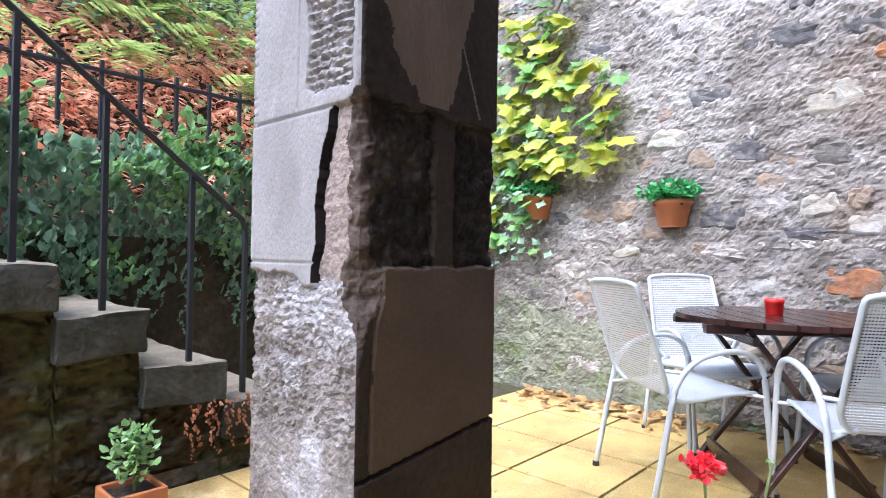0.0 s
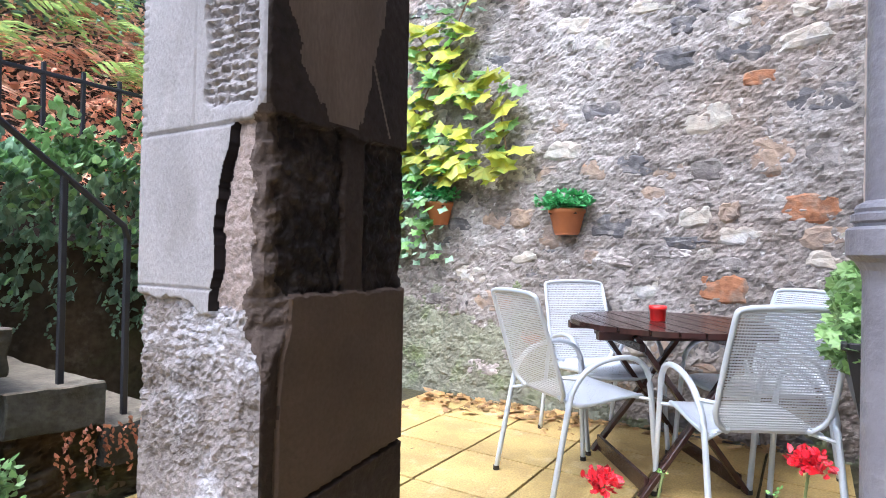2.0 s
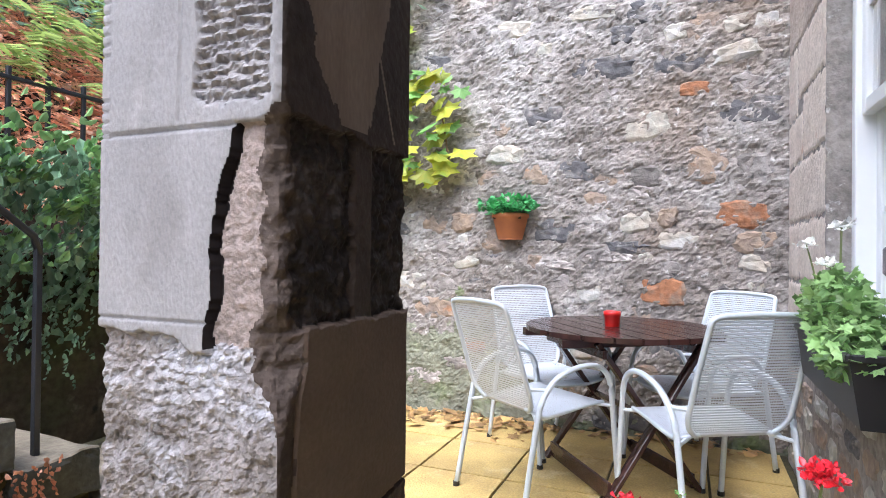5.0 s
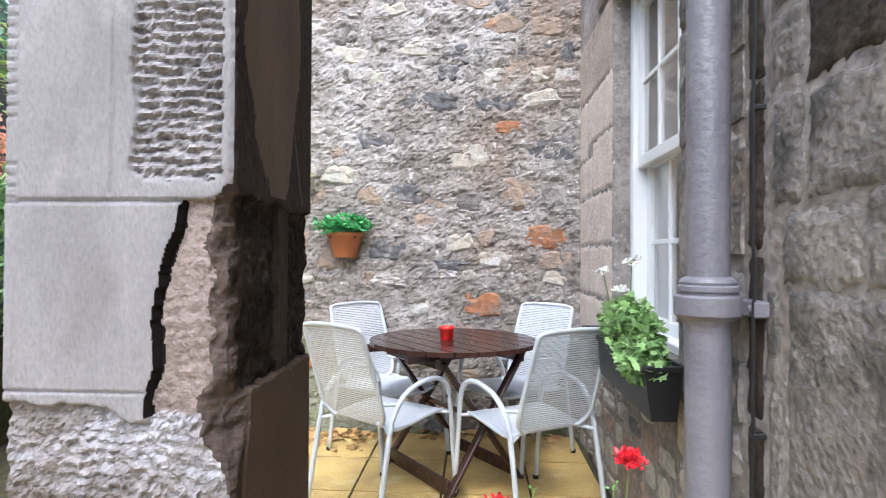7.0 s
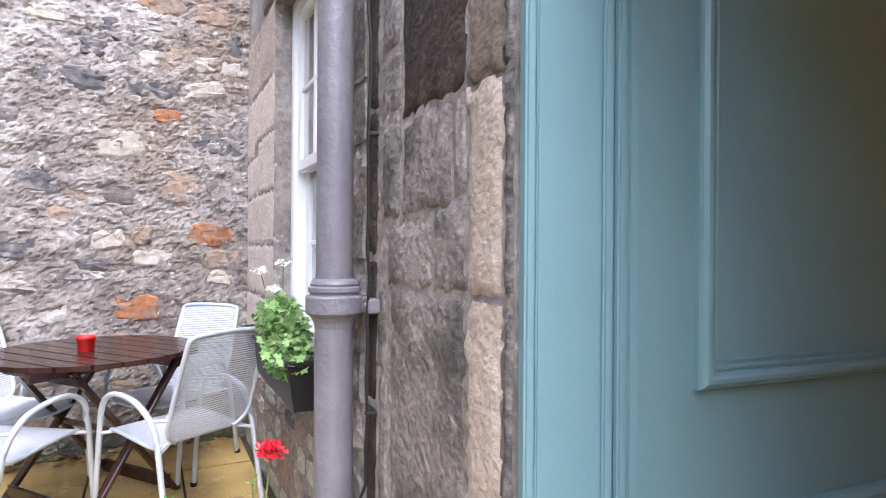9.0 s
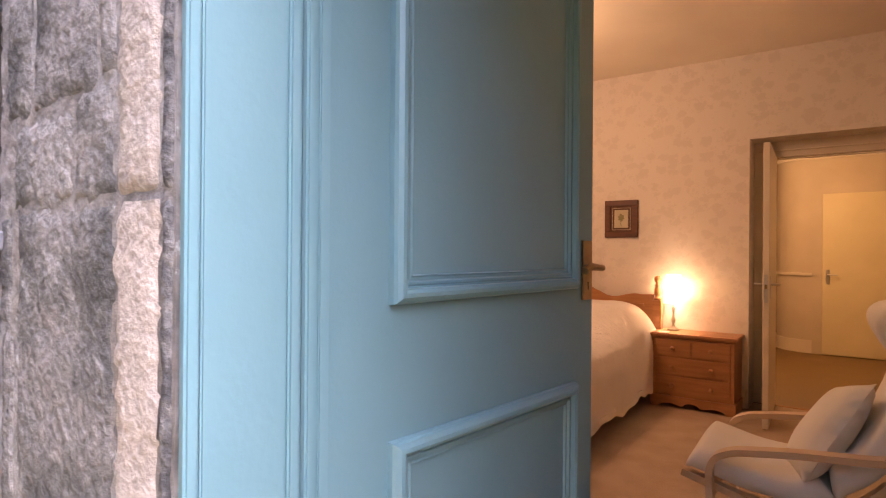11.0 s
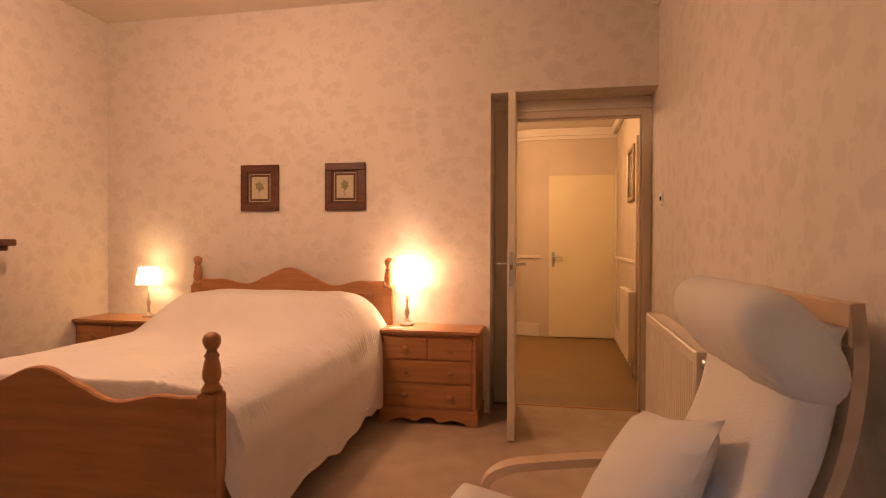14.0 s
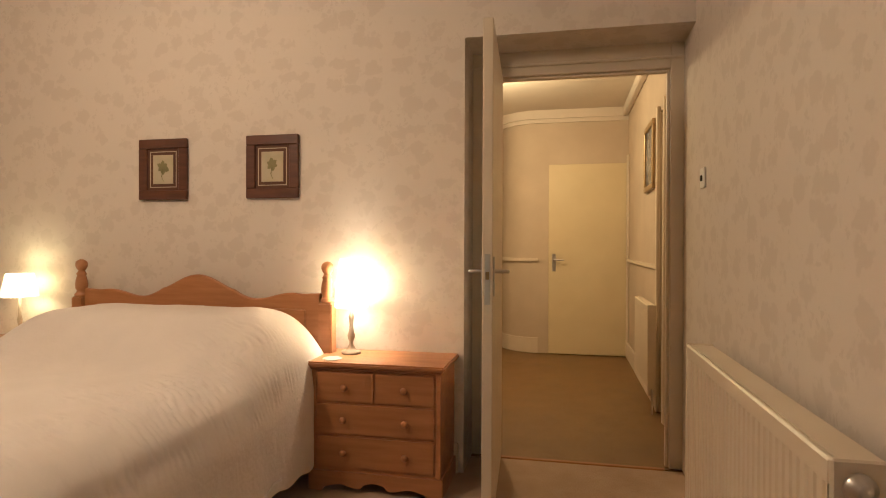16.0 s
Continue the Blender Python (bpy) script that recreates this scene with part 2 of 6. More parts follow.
def papered(name, ground, print_colour):
    """Cream paper printed with faint sprays of leaves: broad leaf clusters and small sprigs between them."""
    m = mat(name, ground, 0.85, bump=0.08, bump_scale=140)
    nt = m.node_tree
    n, l = nt.nodes, nt.links
    tc = n.new("ShaderNodeTexCoord")
    warp = n.new("ShaderNodeTexNoise")
    warp.inputs["Scale"].default_value, warp.inputs["Detail"].default_value = 26, 3
    l.new(tc.outputs["Object"], warp.inputs["Vector"])
    off = n.new("ShaderNodeVectorMath")
    off.operation = "MULTIPLY_ADD"
    off.inputs[1].default_value = (0.10, 0.10, 0.10)
    l.new(warp.outputs["Color"], off.inputs[0])
    l.new(tc.outputs["Object"], off.inputs[2])
    masks = []
    for size, stretch, lo, hi in ((8.5, (1, 1, 1.35), 0.36, 0.47), (30.0, (1, 1, 0.8), 0.26, 0.36)):
        mp = n.new("ShaderNodeMapping")
        mp.inputs["Scale"].default_value = stretch
        l.new(off.outputs[0], mp.inputs["Vector"])
        v = n.new("ShaderNodeTexVoronoi")
        v.inputs["Scale"].default_value = size
        l.new(mp.outputs[0], v.inputs["Vector"])
        r = n.new("ShaderNodeMapRange")
        r.inputs["From Min"].default_value, r.inputs["From Max"].default_value = lo, hi
        r.inputs["To Min"].default_value, r.inputs["To Max"].default_value = 1.0, 0.0
        l.new(v.outputs["Distance"], r.inputs["Value"])
        masks.append(r.outputs[0])
    where = n.new("ShaderNodeTexNoise")
    where.inputs["Scale"].default_value = 7.0
    l.new(tc.outputs["Object"], where.inputs["Vector"])
    gate = n.new("ShaderNodeMapRange")
    gate.inputs["From Min"].default_value, gate.inputs["From Max"].default_value = 0.46, 0.56
    l.new(where.outputs["Fac"], gate.inputs["Value"])
    both = n.new("ShaderNodeMath")
    both.operation = "MULTIPLY"
    l.new(masks[1], both.inputs[0])
    l.new(gate.outputs[0], both.inputs[1])
    top = n.new("ShaderNodeMath")
    top.operation = "MAXIMUM"
    l.new(masks[0], top.inputs[0])
    l.new(both.outputs[0], top.inputs[1])
    mx = n.new("ShaderNodeMixRGB")
    mx.inputs[1].default_value, mx.inputs[2].default_value = (*ground, 1), (*print_colour, 1)
    l.new(top.outputs[0], mx.inputs[0])
    l.new(mx.outputs[0], n["Principled BSDF"].inputs["Base Color"])
    return m


WALLPAPER = papered("cream_wallpaper", (0.655, 0.585, 0.51), (0.605, 0.535, 0.462))
CEILING = mat("ceiling_paint", (0.70, 0.62, 0.50), 0.9, second=(0.66, 0.58, 0.47), scale=2, bump=0.04)
CARPET = mat("beige_carpet", (0.49, 0.36, 0.245), 0.95, second=(0.43, 0.31, 0.205), scale=6, bump=0.6, bump_scale=350, fine=0.16)
CREAM_PAINT = mat("cream_gloss", (0.69, 0.60, 0.455), 0.4, second=(0.65, 0.56, 0.42), scale=3, bump=0.04)
PINE = mat("honey_pine", (0.45, 0.21, 0.070), 0.4, second=(0.31, 0.13, 0.040), scale=3.0, mix=(0.3, 0.75), bump=0.08, bump_scale=60, stretch=(1, 6, 9))
BIRCH = mat("birch_veneer", (0.60, 0.42, 0.25), 0.45, second=(0.52, 0.35, 0.20), scale=3, stretch=(1, 1, 7), bump=0.05)
QUILT = mat("white_quilt", (0.74, 0.68, 0.63), 0.9, second=(0.70, 0.64, 0.59), scale=4, bump=0.22, bump_scale=60)
CUSHION = mat("off_white_cotton", (0.72, 0.67, 0.60), 0.92, second=(0.68, 0.63, 0.56), scale=5, bump=0.15, bump_scale=200)
BRASS = mat("worn_brass", (0.42, 0.30, 0.15), 0.35, 0.9, second=(0.25, 0.17, 0.09), scale=14)
CHROME = mat("dull_chrome", (0.55, 0.52, 0.48), 0.3, 0.9)
CHAIR_METAL = mat("silver_powder_coat", (0.55, 0.60, 0.66), 0.45, 0.25, bump=0.05)
TABLE_WOOD = mat("dark_stained_hardwood", (0.052, 0.022, 0.018), 0.2, second=(0.03, 0.014, 0.012), scale=6, bump=0.12, stretch=(1, 6, 1))
RED = mat("red_plastic", (0.62, 0.015, 0.012), 0.3)
TERRACOTTA = mat("terracotta", (0.42, 0.15, 0.05), 0.8, second=(0.33, 0.12, 0.05), scale=12, bump=0.2)
BLACK = mat("black_plastic", (0.012, 0.012, 0.014), 0.45)
HALL_CARPET = mat("brown_carpet", (0.23, 0.13, 0.034), 0.42, second=(0.175, 0.098, 0.026), scale=5, bump=0.5, bump_scale=350, fine=0.16)
HALL_PAINT = mat("hall_cream_paint", (0.58, 0.48, 0.345), 0.8, second=(0.53, 0.435, 0.31), scale=3, bump=0.06, bump_scale=90)
PIER_TOOLED = mat("chiselled_sandstone", (0.235, 0.225, 0.23), 0.95, second=(0.17, 0.162, 0.17), scale=16, bump=0.6, bump_scale=70, fine=0.25)
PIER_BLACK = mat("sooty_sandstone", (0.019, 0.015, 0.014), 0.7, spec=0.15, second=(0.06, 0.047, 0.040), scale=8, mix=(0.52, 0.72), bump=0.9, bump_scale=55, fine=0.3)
MOSSY_WALL = mat("mossy_wet_rubble", (0.062, 0.045, 0.026), 0.75, spec=0.15, second=(0.03, 0.025, 0.016), scale=3.5, bump=1.0, bump_scale=30, fine=0.3, coords="World",
                 patches=(((0.042, 0.046, 0.018), 2.2, 0.50, 0.66), ((0.11, 0.09, 0.066), 6, 0.60, 0.72), ((0.012, 0.011, 0.009), 8, 0.60, 0.70)))
WORN_LIT_TOP = mat("worn_lit_tread", (0.215, 0.185, 0.14), 0.6, second=(0.13, 0.11, 0.082), scale=9, bump=0.6, bump_scale=50, fine=0.2, coords="World")
MESH_METAL = mat("silver_mesh", (0.56, 0.60, 0.66), 0.5, 0.2)
def leafy(name, colour, second, trans=0.3):
    m = mat(name, colour, 0.45, second=second, scale=14, mix=(0.3, 0.7))
    nt = m.node_tree
    b = nt.nodes["Principled BSDF"]
    geo = nt.nodes.new("ShaderNodeNewGeometry")
    rng = nt.nodes.new("ShaderNodeMapRange")
    rng.inputs["To Min"].default_value, rng.inputs["To Max"].default_value = 0.5, 1.6
    hs = nt.nodes.new("ShaderNodeHueSaturation")
    old = b.inputs["Base Color"].links[0].from_socket
    nt.links.new(geo.outputs["Random Per Island"], rng.inputs["Value"])
    nt.links.new(rng.outputs[0], hs.inputs["Value"])
    nt.links.new(old, hs.inputs["Color"])
    nt.links.new(hs.outputs[0], b.inputs["Base Color"])
    tr = nt.nodes.new("ShaderNodeBsdfTranslucent")
    nt.links.new(hs.outputs[0], tr.inputs["Color"])
    mx = nt.nodes.new("ShaderNodeMixShader")
    mx.inputs[0].default_value = trans
    nt.links.new(b.outputs[0], mx.inputs[1])
    nt.links.new(tr.outputs[0], mx.inputs[2])
    nt.links.new(mx.outputs[0], nt.nodes["Material Output"].inputs["Surface"])
    return m


HEDGE = leafy("hedge_leaf", (0.11, 0.215, 0.125), (0.30, 0.43, 0.30), 0.3)
HEDGE.node_tree.nodes["Principled BSDF"].inputs["Roughness"].default_value = 0.28
LIGHT_LEAF = leafy("fresh_leaf", (0.15, 0.31, 0.10), (0.28, 0.42, 0.20))
YELLOW_LEAF = leafy("yellow_vine_leaf", (0.50, 0.46, 0.05), (0.30, 0.42, 0.07), 0.4)
FERN = leafy("fern_green", (0.20, 0.32, 0.09), (0.36, 0.42, 0.13), 0.45)
BRACKEN = leafy("dead_bracken", (0.72, 0.32, 0.20), (0.80, 0.54, 0.38), 0.5)
DEAD_FERN = leafy("dead_fern", (0.26, 0.085, 0.045), (0.36, 0.17, 0.10), 0.3)
GERANIUM = leafy("geranium_leaf", (0.13, 0.30, 0.07), (0.20, 0.38, 0.11))
BOX_LEAF = leafy("scalloped_leaf", (0.17, 0.31, 0.10), (0.28, 0.42, 0.17), 0.4)
MINT = leafy("pot_plant_leaf", (0.06, 0.30, 0.10), (0.10, 0.38, 0.13))
RED_PETAL = leafy("red_petal", (0.62, 0.012, 0.025), (0.72, 0.03, 0.05), 0.2)
WHITE_PETAL = leafy("white_petal", (0.75, 0.75, 0.72), (0.8, 0.8, 0.78), 0.2)
DEAD_LEAF = leafy("fallen_leaf", (0.42, 0.27, 0.10), (0.30, 0.17, 0.08), 0.1)
STEM = mat("stem", (0.14, 0.17, 0.06), 0.7)
CABLE = mat("black_cable", (0.012, 0.012, 0.013), 0.5)
SOIL = mat("potting_soil", (0.03, 0.02, 0.014), 0.95, bump=0.8)
UNDER = mat("stair_rubble", (0.125, 0.095, 0.06), 0.9, second=(0.04, 0.034, 0.025), scale=6, bump=0.9, bump_scale=30, fine=0.3, vary=0.25)
WHITE_PLASTIC = mat("white_plastic", (0.72, 0.70, 0.66), 0.4)
SHADE = lampshade("lit_lampshade", (1.0, 0.78, 0.5), 1.1)
SHADE_FAR = lampshade("lit_pleated_shade", (1.0, 0.80, 0.5), 0.35)
DARK_FRAME = mat("dark_pine_frame", (0.115, 0.042, 0.018), 0.4, second=(0.07, 0.025, 0.012), scale=5, stretch=(1, 6, 6))
MAT_BOARD = mat("mount_board", (0.10, 0.045, 0.03), 0.8)
PRINT = mat("cream_print", (0.50, 0.44, 0.30), 0.8, second=(0.44, 0.38, 0.24), scale=12)
SAGE = mat("printed_flower", (0.22, 0.20, 0.09), 0.8)
PICTURE_GLASS = mat("grey_print", (0.30, 0.30, 0.30), 0.2, second=(0.15, 0.15, 0.16), scale=8)
GILT = mat("gilt_frame", (0.36, 0.24, 0.09), 0.4, 0.3)
CURTAIN = mat("beige_curtain", (0.50, 0.42, 0.33), 0.9, second=(0.44, 0.37, 0.29), scale=5, bump=0.1)
STEM_BROWN = mat("vine_stem", (0.16, 0.10, 0.06), 0.85, bump=0.3)
LAMP_WOOD = mat("limed_wood", (0.42, 0.34, 0.24), 0.5, second=(0.32, 0.25, 0.17), scale=20)
YELLOW_CREAM = mat("yellow_cream_gloss", (0.70, 0.60, 0.36), 0.4, second=(0.66, 0.56, 0.33), scale=3, bump=0.04)


# ---- shape helpers ----
def part(name, bm, material, parent=None, label="", smooth=False):
    me = bpy.data.meshes.new(name)
    bm.to_mesh(me)
    bm.free()
    for m in (material if isinstance(material, (list, tuple)) else [material]):
        me.materials.append(m)
    if smooth:
        for p in me.polygons:
            p.use_smooth = True
    ob = new(name, me)
    ob.parent = parent
    return tagged(ob, label)


def thing(name, label, category, place=(0, 0, 0), turn=0, group=""):
    ob = new(name)
    ob.empty_display_size = 0.1
    ob.matrix_basis = pose(*place, 0, 0, turn)
    return tagged(ob, label, category, group)


def box(x0, x1, y0, y1, z0, z1, bevel=0.0, bm=None, m=None, seg=1):
    own = bm is None
    bm = bmesh.new() if own else bm
    r = bmesh.ops.create_cube(bm, size=1)
    mm = Matrix.Translation(((x0 + x1) / 2, (y0 + y1) / 2, (z0 + z1) / 2)) @ Matrix.Diagonal((x1 - x0, y1 - y0, z1 - z0, 1))
    bmesh.ops.transform(bm, matrix=mm, verts=r["verts"])
    vs = r["verts"]
    if bevel:
        es = list({e for v in vs for e in v.link_edges})
        rb = bmesh.ops.bevel(bm, geom=es, offset=bevel, segments=seg, affect="EDGES")
        vs = list({v for f in rb["faces"] for v in f.verts} | {v for v in vs if v.is_valid})
    if m is not None:
        bmesh.ops.transform(bm, matrix=m, verts=vs)
    return bm


def lathe(profile, steps=20, bm=None, m=None):
    """Turns (radius, height) pairs round z."""
    bm = bmesh.new() if bm is None else bm
    rings = []
    for r, z in profile:
        rings.append([bm.verts.new((r * math.cos(2 * math.pi * i / steps), r * math.sin(2 * math.pi * i / steps), z)) for i in range(steps)])
    for a, b in zip(rings, rings[1:]):
        for i in range(steps):
            bm.faces.new((a[i], a[(i + 1) % steps], b[(i + 1) % steps], b[i]))
    bm.faces.new(rings[0][::-1])
    bm.faces.new(rings[-1])
    if m is not None:
        bmesh.ops.transform(bm, matrix=m, verts=[v for r in rings for v in r])
    return bm


def tube(points, radius, steps=8, bm=None, flat=1.0, up=(0, 0, 1)):
    """A round or flattened bar along points."""
    bm = bmesh.new() if bm is None else bm
    pts = [Vector(p) for p in points]
    rings = []
    for i, p in enumerate(pts):
        d = (pts[min(i + 1, len(pts) - 1)] - pts[max(i - 1, 0)]).normalized()
        u = Vector(up)
        if abs(d.dot(u)) > 0.97:
            u = Vector((1, 0, 0)) if abs(d.x) < 0.9 else Vector((0, 1, 0))
        s = d.cross(u).normalized()
        w = s.cross(d).normalized()
        r = radius[i] if isinstance(radius, (list, tuple)) else radius
        rings.append([bm.verts.new(p + s * (r * math.cos(a)) + w * (r * flat * math.sin(a))) for a in (2 * math.pi * k / steps for k in range(steps))])
    for a, b in zip(rings, rings[1:]):
        for i in range(steps):
            bm.faces.new((a[i], a[(i + 1) % steps], b[(i + 1) % steps], b[i]))
    bm.faces.new(rings[0][::-1])
    bm.faces.new(rings[-1])
    return bm


def arc(points, n=6):
    """A smooth line through points (Catmull-Rom)."""
    p = [Vector(q) for q in points]
    p = [2 * p[0] - p[1]] + p + [2 * p[-1] - p[-2]]
    out = []
    for i in range(1, len(p) - 2):
        for k in range(n):
            t = k / n
            out.append(0.5 * (2 * p[i] + (p[i + 1] - p[i - 1]) * t + (2 * p[i - 1] - 5 * p[i] + 4 * p[i + 1] - p[i + 2]) * t * t + (3 * p[i] - p[i - 1] - 3 * p[i + 1] + p[i + 2]) * t ** 3))
    out.append(p[-2])
    return out


def structure(name, bm, material, label="", smooth=False):
    return tagged(part(name, bm, material, None, label, smooth), label, "", "", "structure")

# ---- the large structure ----
PATIO = 0.25
EAST = 4.055


def fbm(x, y, z, octaves=4):
    return noise.fractal(Vector((x, y, z)), 1.0, 2.0, octaves)


structure("ground", box(-6, 9, 0.0, 12, -0.25, PATIO - 0.014), JOINT, "mossy dark soil joints under yellow paving")


def ramp(x, a, b):
    t = max(0.0, min(1.0, (x - a) / (b - a)))
    return t * t * (3 - 2 * t)


def relief(name, place, across, height, step, depth, material, label, seed):
    """An upright sheet of rough mortar: `place` maps (u, v, out) to the world."""
    nu, nv = int(across / step), int(height / step)
    bm = bmesh.new()
    rows = []
    for j in range(nv + 1):
        row = []
        for i in range(nu + 1):
            u, v = across * i / nu, height * j / nv
            k = fbm(u * 6 + seed, v * 8, seed) + 0.7 * fbm(u * 17, v * 23, seed + 5) + 0.35 * fbm(u * 48, v * 60, seed + 9)
            row.append(bm.verts.new(place(u, v, depth * (k + 0.45 * math.floor(k * 2.2)))))
        rows.append(row)
    for a, b in zip(rows, rows[1:]):
        for i in range(nu):
            bm.faces.new((a[i], a[i + 1], b[i + 1], b[i]))
    return structure(name, bm, material, label)


wall_east = structure("wall_east", box(EAST + 0.03, 4.6, -0.6, 3.45, -0.2, 5.2), MORTAR, "tall grey rubble stone wall with smeared lime mortar")
mortar_bed = relief("mortar_bed", lambda u, v, o: (EAST - 0.003 + o, 3.45 - u, v), 3.8, 4.6, 0.0125, 0.0080, MORTAR, "rough grey lime mortar", 3.0)
mortar_bed.parent = wall_east
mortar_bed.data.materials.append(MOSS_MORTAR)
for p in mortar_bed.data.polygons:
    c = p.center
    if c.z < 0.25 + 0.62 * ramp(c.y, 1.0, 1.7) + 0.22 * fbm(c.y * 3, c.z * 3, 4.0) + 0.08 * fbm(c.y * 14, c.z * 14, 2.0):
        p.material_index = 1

# house wall with door and window openings
DX0, DX1, DTOP = 0.10, 1.06, 2.30
WX0, WX1, WZ0, WZ1 = 2.26, 3.19, 1.02, 2.64
bm = bmesh.new()
for x0, x1, z0, z1 in ((-6, DX0, -0.2, 5.2), (DX0, DX1, DTOP, 5.2), (DX1, WX0, -0.2, 5.2), (WX0, WX1, -0.2, WZ0), (WX0, WX1, WZ1, 5.2), (WX1, EAST + 0.03, -0.2, 5.2)):
    box(x0, x1, -0.34, -0.008, z0, z1, bm=bm)
wall_house = structure("wall_house", bm, MORTAR, "weathered squared rubble house wall with dressed margins")

# bedroom
structure("floor", box(-0.2, 4.25, -5.03, -0.05, -0.2, 0.0), CARPET, "beige wool carpet")
structure("threshold", box(0.085, 0.97, -5.06, -5.03, -0.2, 0.006, 0.004), PINE, "worn wooden threshold strip")
structure("ceiling", box(-0.2, 4.25, -4.79, -0.34, 2.85, 3.0), CEILING, "cream painted ceiling")
structure("wall_right", box(-0.2, 0.0, -5.06, -0.34, 0, 2.85), WALLPAPER, "cream wallpaper with a faint leaf pattern")
structure("wall_left", box(4.07, 4.25, -4.79, -0.34, 0, 2.85), WALLPAPER, "cream wallpaper with a faint leaf pattern")
bm = bmesh.new()
box(1.076, 4.25, -5.06, -4.79, 0, 2.85, bm=bm)
box(0.0, 1.076, -5.06, -4.79, 2.167, 2.85, bm=bm)
structure("wall_bed", bm, WALLPAPER, "cream wallpaper with a faint leaf pattern")
# inner face of the house wall, papered
bm = bmesh.new()
for x0, x1, z0, z1 in ((0, DX0, 0, 2.85), (DX0, DX1, DTOP, 2.85), (DX1, WX0, 0, 2.85), (WX0, WX1, 0, WZ0), (WX0, WX1, WZ1, 2.85), (WX1, 4.07, 0, 2.85)):
    box(x0, x1, -0.36, -0.34, z0, z1, bm=bm)
structure("wall_window", bm, WALLPAPER, "cream wallpaper with a faint leaf pattern")
# skirting of the bed wall and left wall
bm = bmesh.new()
box(1.10, 4.07, -4.79, -4.772, 0, 0.15, 0.005, bm=bm)
box(4.052, 4.07, -4.772, -0.36, 0, 0.15, 0.005, bm=bm)
structure("baseboard", bm, CREAM_PAINT, "cream painted skirting board")

# inner doorway: frame set back in the wall
bm = bmesh.new()
for x0, x1, z0, z1 in ((-0.05, 0.062, 0, 2.2), (0.965, 1.12, 0, 2.2), (0.062, 0.965, 2.04, 2.2)):
    box(x0, x1, -5.15, -5.061, z0, z1, 0.004, bm=bm)
for x0, x1, z0, z1 in ((0.062, 0.077, 0, 2.04), (0.95, 0.965, 0, 2.04), (0.077, 0.95, 2.025, 2.04)):
    box(x0, x1, -5.12, -5.085, z0, z1, 0.003, bm=bm)
box(0.0, 1.076, -5.061, -5.045, 2.085, 2.10, 0.005, bm=bm)
structure("door_frame", bm, CREAM_PAINT, "cream painted door frame in a deep recess")

# hall
structure("hall_floor", box(-0.2, 4.25, -8.4, -5.06, -0.2, -0.004), HALL_CARPET, "brown hall carpet")
structure("hall_ceiling", box(-0.2, 4.25, -8.4, -5.06, 2.56, 2.7), CEILING, "cream hall ceiling")
bm = bmesh.new()
box(-0.25, -0.05, -5.86, -5.06, 0, 2.56, bm=bm)
box(-0.25, -0.05, -8.4, -6.12, 0, 2.56, bm=bm)
box(-0.25, -0.05, -6.12, -5.86, 2.05, 2.56, bm=bm)
structure("hall_wall_right", bm, HALL_PAINT, "cream hall wall")
structure("hall_side_door", box(-0.17, -0.12, -6.12, -5.86, 0, 2.05, 0.003), CREAM_PAINT, "cream side door in the hall")
structure("hall_wall_near", box(1.076, 4.25, -5.16, -5.062, 0, 2.56), HALL_PAINT, "cream hall wall")
# the end wall bends away in a smooth curve beside the far door
bm = bmesh.new()
prof = [(-0.2, -8.16), (0.86, -8.16)] + [(0.86 + 0.43 * math.sin(a), -8.59 + 0.43 * math.cos(a)) for a in (math.pi / 2 * k / 12 for k in range(1, 13))] + [(1.29, -10.4)]


def strip(bm, prof, z0, z1, out=0.0):
    pts = []
    for i, p in enumerate(prof):
        a, b = Vector((*prof[max(i - 1, 0)], 0)), Vector((*prof[min(i + 1, len(prof) - 1)], 0))
        d = (b - a).normalized()
        nrm = Vector((-d.y, d.x, 0))
        pts.append((Vector((*p, 0)), nrm))
    rows = [[bm.verts.new((p + nrm * o).to_tuple()[:2] + (z,)) for p, nrm in pts] for o, z in ((0, z0), (out, z0), (out, z1), (0, z1))]
    if out == 0:
        rows = [rows[0], rows[3]]
    for a, b in zip(rows, rows[1:]):
        for i in range(len(prof) - 1):
            bm.faces.new((a[i], a[i + 1], b[i + 1], b[i]))


strip(bm, prof, -0.01, 2.56)
structure("hall_wall_end", bm, HALL_PAINT, "cream hall end wall with a curved corner", True)
bm = bmesh.new()
strip(bm, prof[1:], 0, 0.16, 0.018)
strip(bm, prof[1:], 0.97, 1.005, 0.022)
structure("trim", bm, CREAM_PAINT, "cream skirting and dado rail round the curved wall")
bm = bmesh.new()
strip(bm, prof, 2.47, 2.56, 0.05)
strip(bm, prof, 2.43, 2.47, 0.025)
box(-0.05, 0.01, -8.16, -5.2, 2.47, 2.558, 0.012, bm=bm)
structure("cornice", bm, CEILING, "moulded plaster cornice in the hall")
bm = bmesh.new()
box(-0.05, -0.03, -8.02, -6.16, 0.97, 1.005, 0.006, bm=bm)
box(-0.05, -0.032, -8.02, -6.16, 0.0, 0.16, 0.005, bm=bm)
box(-0.05, -0.028, -8.10, -8.03, 0.0, 2.06, 0.005, bm=bm)
for y0, y1 in ((-6.16, -6.11), (-5.87, -5.82)):
    box(-0.05, -0.025, y0, y1, 0, 2.09, 0.005, bm=bm)
structure("hall_trim", bm, CREAM_PAINT, "cream dado rail, skirting and door casing")
structure("hall_wall_left", box(2.9, 3.0, -10.4, -5.16, 0, 2.56), HALL_PAINT, "cream hall wall")
